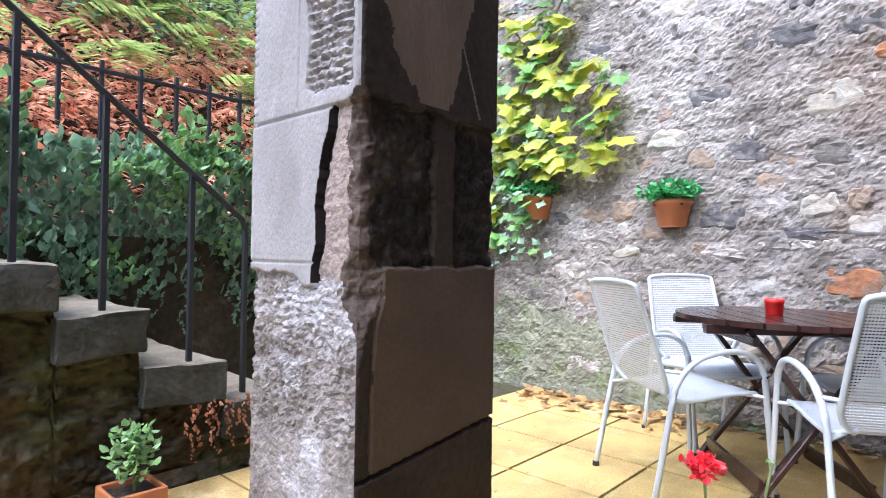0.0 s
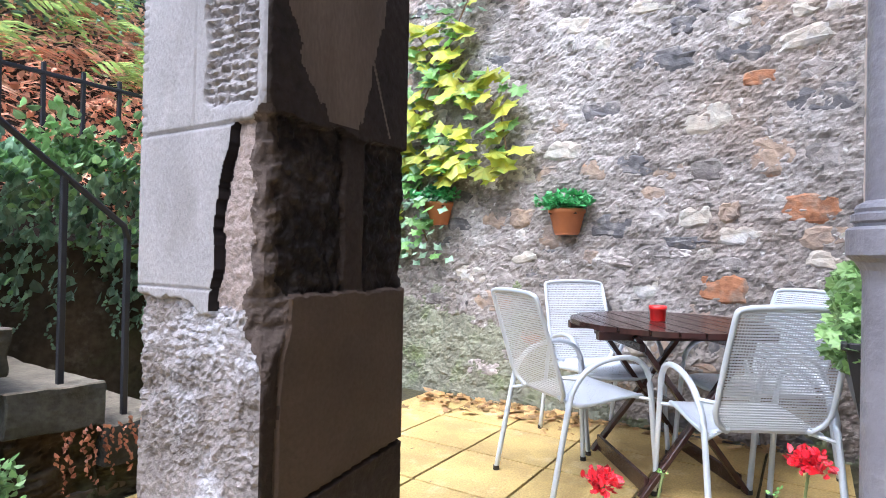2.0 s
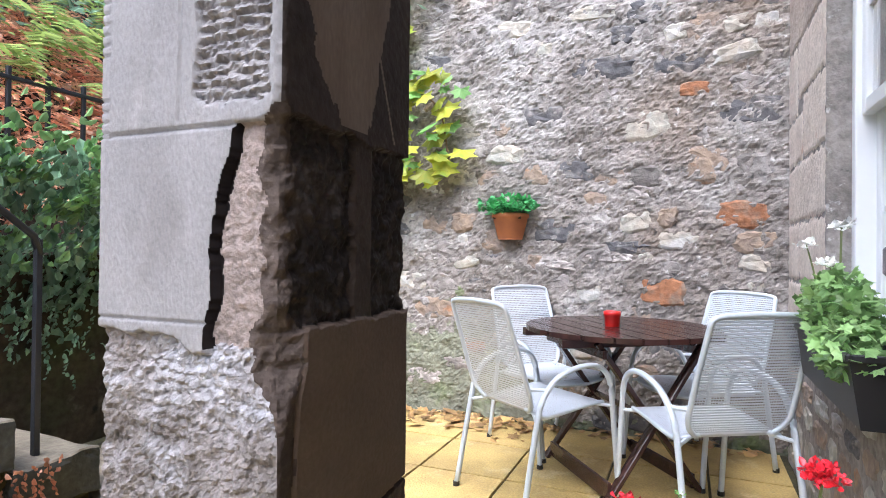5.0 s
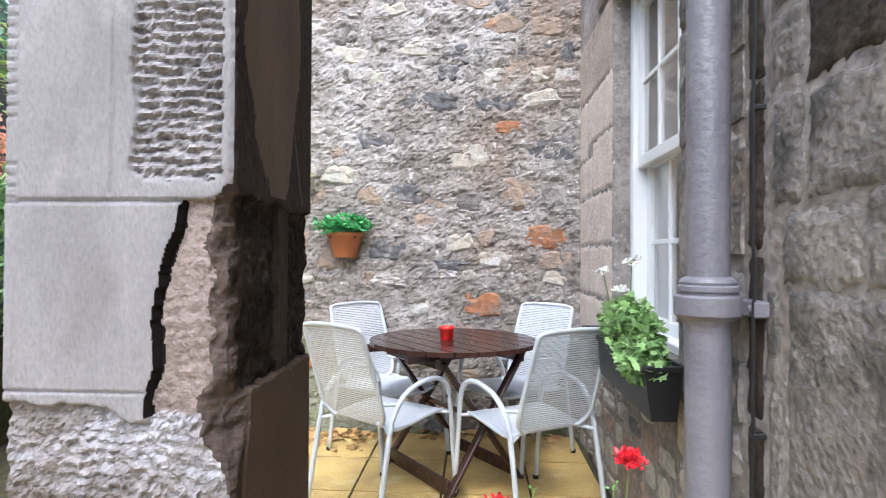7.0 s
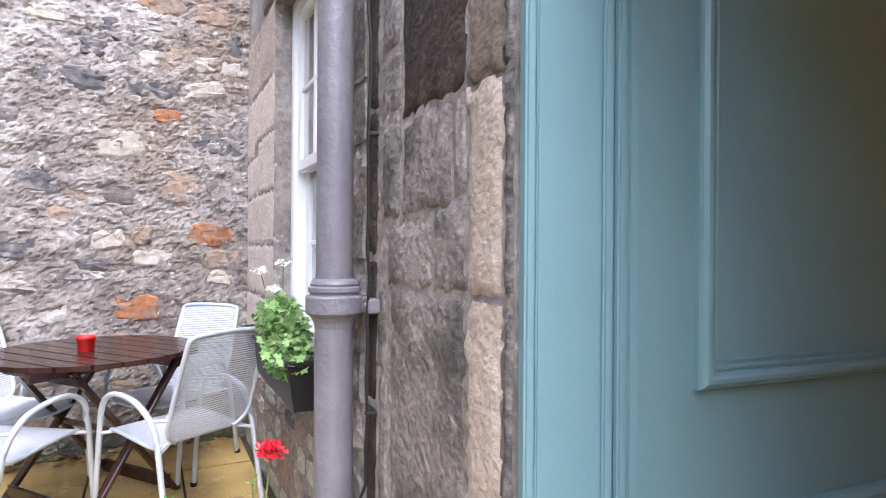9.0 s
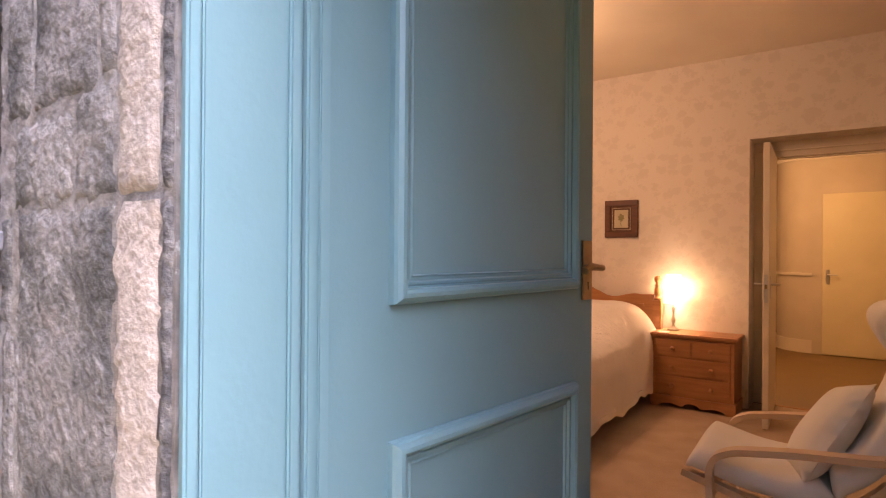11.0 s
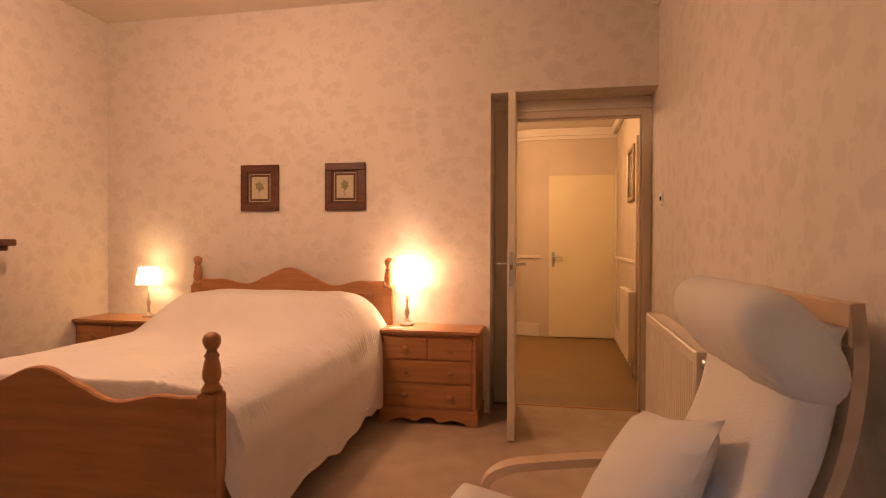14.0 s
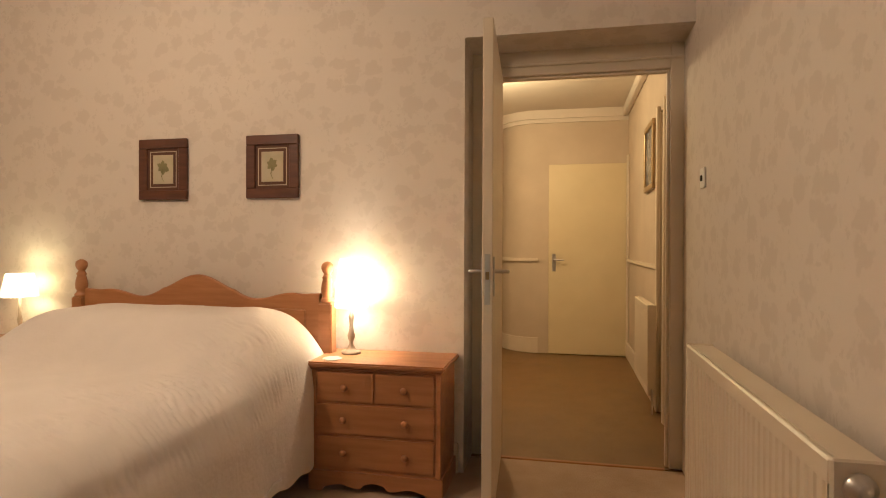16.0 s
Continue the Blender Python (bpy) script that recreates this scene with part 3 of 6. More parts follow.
structure("hall_back", box(1.0, 3.0, -10.5, -10.4, 0, 2.56), HALL_PAINT, "cream hall wall")
structure("hall_floor_back", box(1.2, 3.0, -10.4, -8.4, -0.2, -0.004), HALL_CARPET, "brown hall carpet")
structure("hall_ceiling_back", box(1.2, 3.0, -10.4, -8.4, 2.56, 2.7), CEILING, "cream hall ceiling")

# ---- the sandstone pier ----
PX, PY, PW, PD = 1.285, 1.045, 0.395, 0.43      # corner, width along y, along x


def chip(z):
    """How far the broken arris has gone at a height."""
    k = ramp(z, 0.93, 1.12) * (1 - ramp(z, 1.44, 1.535))
    return 0.004 + k * (0.018 + 0.010 * math.exp(-((z - 1.12) / 0.05) ** 2) + 0.006 * fbm(0.3, z * 16, 4.2) + 0.003 * fbm(1.3, z * 45, 1.2)) + 0.002 * abs(fbm(1.7, z * 40, 2.2))


# surfaces of the pier
SMOOTH, RAW, TOOLED, GAP, PINK, BROKEN, TAN, BROWN = range(8)


def lit_face(u, z):
    """Depth of the face that looks along the passage, and its surface."""
    edge = 0.075 + 0.050 * ramp(1.475 - z, 0.0, 0.20) + 0.004 * math.sin(z * 23 + 1.0) + 0.0025 * math.sin(z * 61)
    lip = 1.135 + 0.008 * fbm(u * 18, 2.0, 0.4) - 0.012 * ramp(u, 0.30, 0.12) - 0.012 * ramp(0.20 - u, 0.0, 0.04) * (u > edge)
    if z < lip:
        low = ramp(0.83 - z + 0.05 * fbm(u * 9, z * 9, 1.0), 0.0, 0.08)
        rough = 0.008 * fbm(u * 15, z * 11, 7.0) + 0.007 * fbm(u * 44, z * 40, 3.0) + 0.004 * fbm(u * 100, z * 110, 6.0)
        comb = 0.0013 * math.sin(z * 2 * math.pi / 0.019 + 4.0 * fbm(u * 14, z * 9, 8.0)) * ramp(fbm(u * 7, z * 6, 3.3) - 1.2 * (u - 0.14), 0.0, 0.35)
        draft = 0.006 * ramp(0.022 - u, 0.0, 0.004) * ramp(0.93 - z, 0.0, 0.02)
        return 0.012 + (rough + comb) * (1 - 0.6 * low) - 0.004 * low - draft, RAW
    if z < 1.475:
        if edge - 0.0080 - 0.0022 * math.sin(z * 37) < u <= edge:
            return 0.020, GAP
        if u < edge:
            return 0.016 + 0.003 * fbm(u * 60, z * 60, 5.0) + 0.004 * fbm(u * 14, z * 10, 5.0) + (0.008 * fbm(u * 40, z * 35, 2.0) if u < 0.03 else 0.0), PINK
        return 0.0008 * fbm(u * 9, z * 9, 1.0) + (0.005 if z > 1.4705 or z < lip + 0.003 or abs(z - 1.158) < 0.0016 else 0) + (0.003 if abs(u - PW + 0.020) < 0.0018 else 0), SMOOTH
    if 0.020 + 0.006 * fbm(1.0, z * 30, 2.0) < u < 0.172 + 0.012 * fbm(5.0, z * 12, 2.0) and z > 1.512 + 0.014 * fbm(u * 25, 5.0, 0.3):
        return 0.009 + 0.0034 * math.sin(z * 2 * math.pi / 0.0185 + 2.6 * fbm(u * 18, z * 11, 8.0)) + 0.0075 * fbm(u * 40, z * 75, 6.0) + 0.004 * fbm(u * 100, z * 120, 2.0), TOOLED
    if 0.2035 < u < 0.2085 and z > 1.488:
        return 0.006, SMOOTH
    if abs(u - PW + 0.020) < 0.0018:
        return 0.003, SMOOTH
    if u > PW - 0.018:
        return 0.001 + (0.004 if (z * 52) % 1 < 0.17 else 0.0), SMOOTH
    return 0.001 * fbm(u * 9, z * 9, 2.0) + (0.006 if z < 1.4785 else 0) + (0.002 * fbm(u * 30, z * 30, 2.0) if u < 0.185 and u > 0.02 else 0), SMOOTH


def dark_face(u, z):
    """Depth of the shaded, black-stained face and its surface."""
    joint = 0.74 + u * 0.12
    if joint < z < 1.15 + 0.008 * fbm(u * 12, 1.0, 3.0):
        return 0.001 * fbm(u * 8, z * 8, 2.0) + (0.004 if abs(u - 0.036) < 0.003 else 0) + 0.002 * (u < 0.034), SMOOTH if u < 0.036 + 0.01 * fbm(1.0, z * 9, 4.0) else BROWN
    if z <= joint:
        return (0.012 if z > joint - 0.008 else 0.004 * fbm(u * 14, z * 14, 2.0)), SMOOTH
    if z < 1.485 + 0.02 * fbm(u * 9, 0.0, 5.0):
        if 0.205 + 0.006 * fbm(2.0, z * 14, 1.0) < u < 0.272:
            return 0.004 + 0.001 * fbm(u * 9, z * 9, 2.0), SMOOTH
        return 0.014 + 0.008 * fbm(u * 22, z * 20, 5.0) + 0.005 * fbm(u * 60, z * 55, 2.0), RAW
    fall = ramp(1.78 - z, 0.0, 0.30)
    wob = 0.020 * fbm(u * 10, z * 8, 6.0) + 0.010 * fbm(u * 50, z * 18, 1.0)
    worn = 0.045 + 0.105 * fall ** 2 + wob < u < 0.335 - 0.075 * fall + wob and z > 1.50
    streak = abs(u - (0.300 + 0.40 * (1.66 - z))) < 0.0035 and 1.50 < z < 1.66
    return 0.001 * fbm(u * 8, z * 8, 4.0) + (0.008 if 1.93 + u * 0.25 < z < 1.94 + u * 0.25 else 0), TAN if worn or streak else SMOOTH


def pier_face(face, width, flip, slots):
    """A finely cut face; `slots` gives the material slot of each surface."""
    bm = bmesh.new()
    nu, z0, z1, dz = int(width / 0.0038), PATIO - 0.1, 2.6, 0.0038
    nz = int((z1 - z0) / dz)
    rows = []
    for j in range(nz + 1):
        z = z0 + (z1 - z0) * j / nz
        c = chip(z)
        row = []
        for i in range(nu + 1):
            u = width * i / nu
            d, k = face(u, z)
            if i == 0:
                d = c
            elif u < c * 1.25:
                d = max(d, (c - u * 0.8) + 0.005 * fbm(u * 42, z * 42, 9.0) + 0.004 * fbm(u * 90, z * 80, 4.0))
            if c > 0.009 and u < c * 1.25 + 0.004 * fbm(u * 30, z * 30, 1.0) and not (k == RAW and not flip and (z < 0.96 or u > c)):
                k = BROKEN
            s = c + u * (width - c) / width
            row.append((bm.verts.new((PX + s, PY + d, z) if flip else (PX + d, PY + s, z)), k))
        rows.append(row)
    for a, b in zip(rows, rows[1:]):
        for i in range(nu):
            q = (a[i][0], a[i + 1][0], b[i + 1][0], b[i][0])
            f = bm.faces.new(q if flip else q[::-1])
            f.material_index = slots[GAP if GAP in (a[i][1], a[i + 1][1], b[i][1], b[i + 1][1]) else a[i + 1][1]]
            f.smooth = f.material_index not in (1, 2) or flip
    return bm


pier = thing("stone_pier", "weathered sandstone pier with a broken corner and black staining", "pier")
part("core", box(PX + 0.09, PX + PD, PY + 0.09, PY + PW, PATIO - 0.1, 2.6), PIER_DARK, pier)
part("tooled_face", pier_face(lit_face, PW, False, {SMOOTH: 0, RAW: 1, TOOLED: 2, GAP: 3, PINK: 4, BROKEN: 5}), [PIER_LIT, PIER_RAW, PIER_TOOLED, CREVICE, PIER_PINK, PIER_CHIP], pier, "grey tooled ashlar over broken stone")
part("shaded_stained_side", pier_face(dark_face, PD, True, {SMOOTH: 0, RAW: 1, BROWN: 2, TAN: 3, BROKEN: 4}), [PIER_DARK, PIER_BLACK, PIER_BROWN, PIER_TAN, PIER_CHIP], pier, "brown sandstone stained black, coloured darker for its shaded side")
part("upper_block", box(PX, PX + PD, PY, PY + PW, 2.6, 4.4, 0.006), PIER_LIT, pier)

# ---- the outer door: frame, lining and open leaf ----
door_frame = thing("outer_door_frame", "teal painted timber door frame with moulded edges", "door frame")
for x0, x1 in ((DX1 - 0.035, DX1), (DX0, DX0 + 0.035)):
    bm = box(x0, x1, -0.235, -0.012, PATIO - 0.05, DTOP, 0.003)
    part("jamb", bm, TEAL, door_frame)
bm = bmesh.new()
for y0, y1, p in ((-0.016, 0.004, 0.010), (-0.034, -0.020, 0.007), (-0.182, -0.160, 0.010), (-0.203, -0.188, 0.016), (-0.245, -0.222, 0.006)):
    box(DX1 - 0.035 - p, DX1 - 0.035, y0, y1, PATIO - 0.05, DTOP - 0.03, min(0.004, p * 0.4), bm=bm, seg=2)
part("moulding", bm, TEAL, door_frame)
part("head", box(DX0, DX1, -0.235, -0.012, DTOP - 0.035, DTOP - 0.001, 0.003), TEAL, door_frame)
structure("door_step", box(DX0, DX1, -0.36, 0.06, -0.05, PATIO - 0.06, 0.01), STEP, "worn stone door step")

# leaf: local y runs from hinge to lock, -x is its outer face
LEAF = 0.925
door = thing("outer_door", "teal panelled door standing open into the bedroom", "door", (1.036, -0.252, 0), -5.6)
part("leaf", box(0.0, 0.042, -LEAF, 0, 0.012, DTOP - 0.04, 0.003), TEAL, door)


def moulded_frame(y0, y1, z0, z1, w=0.056):
    bm = bmesh.new()
    prof = [(0, 0.0), (0.0005, 0.012), (0.003, 0.019), (0.008, 0.025), (0.013, 0.026), (0.017, 0.022), (0.0185, 0.012), (0.0205, 0.010), (0.0225, 0.013), (0.025, 0.013), (0.027, 0.006), (0.030, 0.006), (0.032, 0.008), (0.034, 0.0)]
    corners = [(y0, z0), (y1, z0), (y1, z1), (y0, z1)]
    inn = [(1, 1), (-1, 1), (-1, -1), (1, -1)]
    rings = [[bm.verts.new((-h, y + s[0] * d * w / 0.034, z + s[1] * d * w / 0.034)) for d, h in prof] for (y, z), s in zip(corners, inn)]
    for k in range(4):
        a, b = rings[k], rings[(k + 1) % 4]
        for i in range(len(prof) - 1):
            bm.faces.new((a[i], b[i], b[i + 1], a[i + 1]))
    return bm


def panel(y0, y1, z0, z1):
    bm = moulded_frame(y0, y1, z0, z1)
    part("panel_moulding", bm, TEAL, door)
    part("panel", box(-0.002, 0.0, y0 + 0.03, y1 - 0.03, z0 + 0.03, z1 - 0.03), TEAL, door)


panel(-LEAF + 0.105, -0.14, 1.155, DTOP - 0.16)
panel(-LEAF + 0.105, -0.14, 0.26, 0.905)
part("hinge", lathe([(0.007, 1.80), (0.007, 1.90)], 10, m=pose(-0.004, 0.004, 0)), BRASS, door)
handle = part("door_handle", box(-0.008, 0.0, -LEAF + 0.016, -LEAF + 0.066, 1.122, 1.286, 0.002), BRASS, door, "worn brass lever handle on a long plate")
bm = tube(arc([(-0.006, -LEAF + 0.041, 1.212), (-0.045, -LEAF + 0.041, 1.212), (-0.055, -LEAF + 0.056, 1.212), (-0.055, -LEAF + 0.11, 1.216), (-0.055, -LEAF + 0.145, 1.205)], 4), [0.009] * 12 + [0.011] * 5, 8)
part("lever", bm, BRASS, handle)
part("keyhole", box(-0.0095, -0.008, -LEAF + 0.038, -LEAF + 0.044, 1.150, 1.172, 0.001), BLACK, handle)
bm = tube(arc([(0.048, -LEAF + 0.041, 1.212), (0.09, -LEAF + 0.041, 1.212), (0.10, -LEAF + 0.056, 1.212), (0.10, -LEAF + 0.14, 1.208)], 4), 0.009, 8)
part("inner_lever", bm, BRASS, door)

# ---- rainwater pipe ----
pipe = thing("drain_pipe", "grey painted cast iron drain pipe with a bracketed collar", "pipe", (1.80, 0.088, 0))
part("shaft", lathe([(0.053, PATIO - 0.05), (0.053, PATIO - 0.045), (0.053, 1.24), (0.053, 1.245), (0.0535, 1.25)], 28), PIPE, pipe, smooth=True)
part("upper_shaft", lathe([(0.050, 1.30), (0.050, 1.305), (0.050, 4.59), (0.050, 4.6)], 28), PIPE, pipe, smooth=True)
part("collar", lathe([(0.053, 1.205), (0.056, 1.222), (0.064, 1.236), (0.073, 1.243), (0.0775, 1.248), (0.0775, 1.290), (0.074, 1.294), (0.066, 1.296), (0.066, 1.301), (0.071, 1.305), (0.071, 1.316), (0.064, 1.320), (0.066, 1.326), (0.062, 1.333), (0.050, 1.340)], 32), PIPE, pipe)
part("bracket", box(-0.112, 0.02, -0.094, -0.060, 1.250, 1.288, 0.004), PIPE, pipe)
part("bracket_bolt", lathe([(0.008, 0), (0.008, 0.006), (0.004, 0.008)], 8, m=pose(-0.094, -0.060, 1.27, -90)), PIPE, pipe)
cable = thing("wall_cable", "black cable clipped up the house wall", "cable")
pts = [(1.700 + 0.012 * fbm(0.2, z * 3, 1.0), 0.028 + 0.008 * fbm(4.0, z * 5, 2.0), z) for z in [0.80 + 0.09 * k for k in range(30)]]
part("lead", tube([(1.86, 0.03, 0.62), (1.77, 0.035, 0.70)] + pts, 0.0045, 6), CABLE, cable)
for z in (0.98, 1.72, 2.3):
    part("clip", box(1.692, 1.712, 0.0, 0.030, z, z + 0.012, 0.002), CABLE, cable)

# ---- sash window ----
window = structure("window_1", box(WX0, WX1, -0.33, 0.035, WZ0 - 0.11, WZ0 - 0.005, 0.008), MARGIN, "white sash window with small panes and a stone sill")
bm = bmesh.new()
for x0, x1, z0, z1 in ((WX0, WX0 + 0.05, WZ0, WZ1), (WX1 - 0.05, WX1, WZ0, WZ1), (WX0 + 0.05, WX1 - 0.05, WZ1 - 0.05, WZ1), (WX0 + 0.05, WX1 - 0.05, WZ0, WZ0 + 0.035)):
    box(x0, x1, -0.30, -0.09, z0, z1, 0.004, bm=bm)
part("window_frame", bm, WHITE_WOOD, window)


def sash(z0, z1, y, rows):
    x0, x1 = WX0 + 0.05, WX1 - 0.05
    bm = bmesh.new()
    for a, b, c, d in ((x0, x0 + 0.05, z0, z1), (x1 - 0.05, x1, z0, z1), (x0 + 0.05, x1 - 0.05, z0, z0 + 0.055), (x0 + 0.05, x1 - 0.05, z1 - 0.05, z1)):
        box(a, b, y - 0.04, y, c, d, 0.004, bm=bm)
    s = part("sash", bm, WHITE_WOOD, window)
    for k in (1, 2):
        xc = x0 + 0.05 + (x1 - x0 - 0.1) * k / 3
        part("glazing_bar", box(xc - 0.011, xc + 0.011, y - 0.034, y - 0.006, z0 + 0.055, z1 - 0.05, 0.003), WHITE_WOOD, s)
    zc = (z0 + z1) / 2
    part("glazing_bar", box(x0 + 0.05, x1 - 0.05, y - 0.032, y - 0.008, zc - 0.011, zc + 0.011, 0.003), WHITE_WOOD, s)
    for k in range(3):
        xa, xb = x0 + 0.05 + (x1 - x0 - 0.1) * k / 3, x0 + 0.05 + (x1 - x0 - 0.1) * (k + 1) / 3
        for za, zb in ((z0 + 0.055, zc), (zc, z1 - 0.05)):
            g = part("pane", box(xa + 0.011, xb - 0.011, y - 0.022, y - 0.018, za + 0.006, zb - 0.006), GLASS, s)
            g.visible_shadow = False


sash(1.80, WZ1 - 0.05, -0.11, 2)
sash(WZ0 + 0.035, 1.845, -0.155, 2)
for x0, x1 in ((WX0 + 0.06, WX0 + 0.30), (WX1 - 0.32, WX1 - 0.06)):
    bm = bmesh.new()
    n = 26
    top, low = [], []
    for i in range(n + 1):
        x, y = x0 + (x1 - x0) * i / n, -0.40 + 0.018 * math.sin(i * 1.9)
        top.append(bm.verts.new((x, y, WZ1 - 0.02)))
        low.append(bm.verts.new((x, y, WZ0 - 0.2)))
    for i in range(n):
        bm.faces.new((low[i], low[i + 1], top[i + 1], top[i]))
    c = part("curtain", bm, CURTAIN, None, "", True)
    tagged(c, "pale beige curtain hanging behind the window", "curtain", "window curtains")


# ---- foliage kit ----
def leaf(bm, m, size, lobes=0, fold=0.25):
    """One leaf: a folded blade, or a lobed outline."""
    if lobes:
        out = []
        k = lobes * 2
        for i in range(k + 1):
            a = -2.4 + 4.8 * i / k
            r = size * (0.61 if i % 2 == 0 else 0.395) * (1.2 if abs(a) < 0.3 else 1)
            out.append((r * math.sin(a), r * math.cos(a) + 0.1 * size, -fold * size * abs(math.sin(a)) * 0.6))
        c = bm.verts.new(m @ Vector((0, 0, 0)))
        vs = [bm.verts.new(m @ Vector(p)) for p in out]
        for a, b in zip(vs, vs[1:]):
            bm.faces.new((c, a, b))
        return
    p = [(0, 0, 0), (0.36, 0.35, -fold), (0.30, 0.75, -fold * 0.9), (0, 1.05, -fold * 0.5), (-0.30, 0.75, -fold * 0.9), (-0.36, 0.35, -fold), (0, 0.5, 0)]
    v = [bm.verts.new(m @ (Vector(q) * size)) for q in p]
    bm.faces.new((v[0], v[1], v[2], v[6]))
    bm.faces.new((v[6], v[2], v[3]))
    bm.faces.new((v[0], v[6], v[4], v[5]))
    bm.faces.new((v[6], v[3], v[4]))


def spin(p, rng, lean=1.0):
    """A turned pose at p: leaves lie outwards and droop a little."""
    return Matrix.Translation(p) @ Euler((rng.uniform(-0.9, 0.9) * lean + 0.5, rng.uniform(-0.6, 0.6) * lean, rng.uniform(0, 6.283))).to_matrix().to_4x4()


def clump(centre, radii, count, size, seed, lobes=0, lean=1.0, shell=0.0):
    rng = random.Random(seed)
    bm = bmesh.new()
    for _ in range(count):
        d = Vector((rng.gauss(0, 1), rng.gauss(0, 1), rng.gauss(0, 1))).normalized()
        r = (shell + (1 - shell) * rng.random()) ** 0.5
        p = Vector((centre[0] + radii[0] * d.x * r, centre[1] + radii[1] * d.y * r, centre[2] + radii[2] * d.z * r))
        leaf(bm, spin(p, rng, lean), size * rng.uniform(0.6, 1.2), lobes)
    return bm


def frond(bm, base, turn, length, rise, rng, width=0.16, pairs=14, curl=0.75):
    """A fern frond: an arching stalk with tapering leaflets."""
    d = Vector((math.cos(turn), math.sin(turn), 0))
    s = Vector((-d.y, d.x, 0))
    last = None
    for i in range(pairs + 1):
        t = i / pairs
        p = Vector(base) + d * (length * t) + Vector((0, 0, rise * (t - curl * t * t)))
        w = width * math.sin(math.pi * (0.12 + 0.86 * t) ** 0.8) * rng.uniform(0.85, 1.1)
        for k in (-1, 1):
            tip = p + s * (k * w) + d * 0.03 - Vector((0, 0, 0.25 * w + rng.uniform(0, 0.02)))
            h = length / pairs * 0.38
            v = [bm.verts.new(p - d * h), bm.verts.new((p + tip) / 2 - d * h), bm.verts.new(tip), bm.verts.new((p + tip) / 2 + d * h), bm.verts.new(p + d * h)]
            bm.faces.new(v if k > 0 else v[::-1])
        last = p


# ---- garden steps, rails, hedge and bank ----
stairs = structure("garden_stairs", box(-1.2, 2.4, 2.54, 3.45, 0.0, 0.30), UNDER, "rough stone garden steps with worn treads")
TREADS = [(0.86, 1.157, 1.13), (1.15, 1.452, 0.945), (1.445, 1.775, 0.735), (1.77, 2.07, 0.55), (2.07, 2.37, 0.39)]
TREADS = [(0.86 - 0.295 * k, 1.16 - 0.295 * k, 1.13 + 0.19 * k) for k in (7, 6, 5, 4, 3, 2, 1)] + TREADS
TILT = {8: 0.02, 9: -0.03}
for i, (x0, x1, z) in enumerate(TREADS):
    bm = box(x0, x1, 2.485, 3.40, z - 0.165, z, 0.006)
    bmesh.ops.subdivide_edges(bm, edges=[e for e in bm.edges if e.calc_length() > 0.10], cuts=7, use_grid_fill=True)
    for v in bm.verts:
        k = Vector((fbm(v.co.x * 9, v.co.y * 9, v.co.z * 9 + i), fbm(v.co.x * 8 + 5, v.co.y * 8, v.co.z * 8), fbm(v.co.x * 7, v.co.y * 7 + 3, i)))
        v.co += k * 0.012 + Vector((0, 0, TILT[i] * (v.co.x - x0) / 0.3 * 0.5 if i in TILT else 0))
        if v.co.y < 2.55 and v.co.z > z - 0.02:
            v.co += Vector((0, 0.016 * abs(fbm(v.co.x * 20, i, 3.0)), -0.012 * abs(fbm(v.co.x * 24, i, 5.0))))
    # upward faces paler: worn tops, with light from above put into the colour
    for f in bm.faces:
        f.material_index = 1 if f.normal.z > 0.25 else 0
    part("step", bm, [STEP, WORN_LIT_TOP], stairs)
    part("riser_wall", box(x0 + 0.004, x1 - 0.002, 2.59, 3.38, 0.0, z - 0.16), UNDER, stairs)


def under_stairs(x):
    """Height of the rubble under the treads."""
    return next((z for x0, x1, z in TREADS if x0 <= x < x1), 0.40) - 0.14


bm = bmesh.new()
nx, nz = 260, 90
rows = []
for j in range(nz + 1):
    row = []
    for i in range(nx + 1):
        x = -0.6 + 3.0 * i / nx
        z = PATIO - 0.05 + (under_stairs(x) - PATIO + 0.05) * j / nz
        k = fbm(x * 5, z * 7, 2.0) + 0.6 * fbm(x * 15, z * 19, 6.0)
        row.append(bm.verts.new((x, 2.535 - 0.022 * (k + 0.5 * math.floor(k * 2)) - 0.006 * fbm(x * 50, z * 50, 1.0), z)))
    rows.append(row)
for a, b in zip(rows, rows[1:]):
    for i in range(nx):
        bm.faces.new((a[i], a[i + 1], b[i + 1], b[i])).smooth = True
part("rubble_face", bm, MOSSY_WALL, stairs, "damp mossy rubble under the treads")
rail = thing("stair_rail", "black iron handrail on slim square posts", "railing")


def rail_z(x):
    return 1.99 - 0.79 * (x - 1.036)


part("handrail", tube([(x, 2.585, rail_z(x)) for x in (-0.9, 0.2, 1.0, 1.5, 1.88)] + [(1.90, 2.585, rail_z(1.90) - 0.05)], 0.017, 8, flat=0.7), IRON, rail, smooth=True)
for x, z in ((1.042, 1.13), (1.322, 0.945), (1.652, 0.735), (1.895, 0.55), (0.70, 1.32), (0.36, 1.51)):
    part("post", box(x - 0.011, x + 0.011, 2.574, 2.596, z - 0.02, rail_z(x), 0.002), IRON, rail)
structure("retaining_wall", box(-3.0, 7.0, 3.46, 3.75, 0, 1.25), MOSSY_WALL, "damp rubble retaining wall")
bm = bmesh.new()
n = 40
rows = []
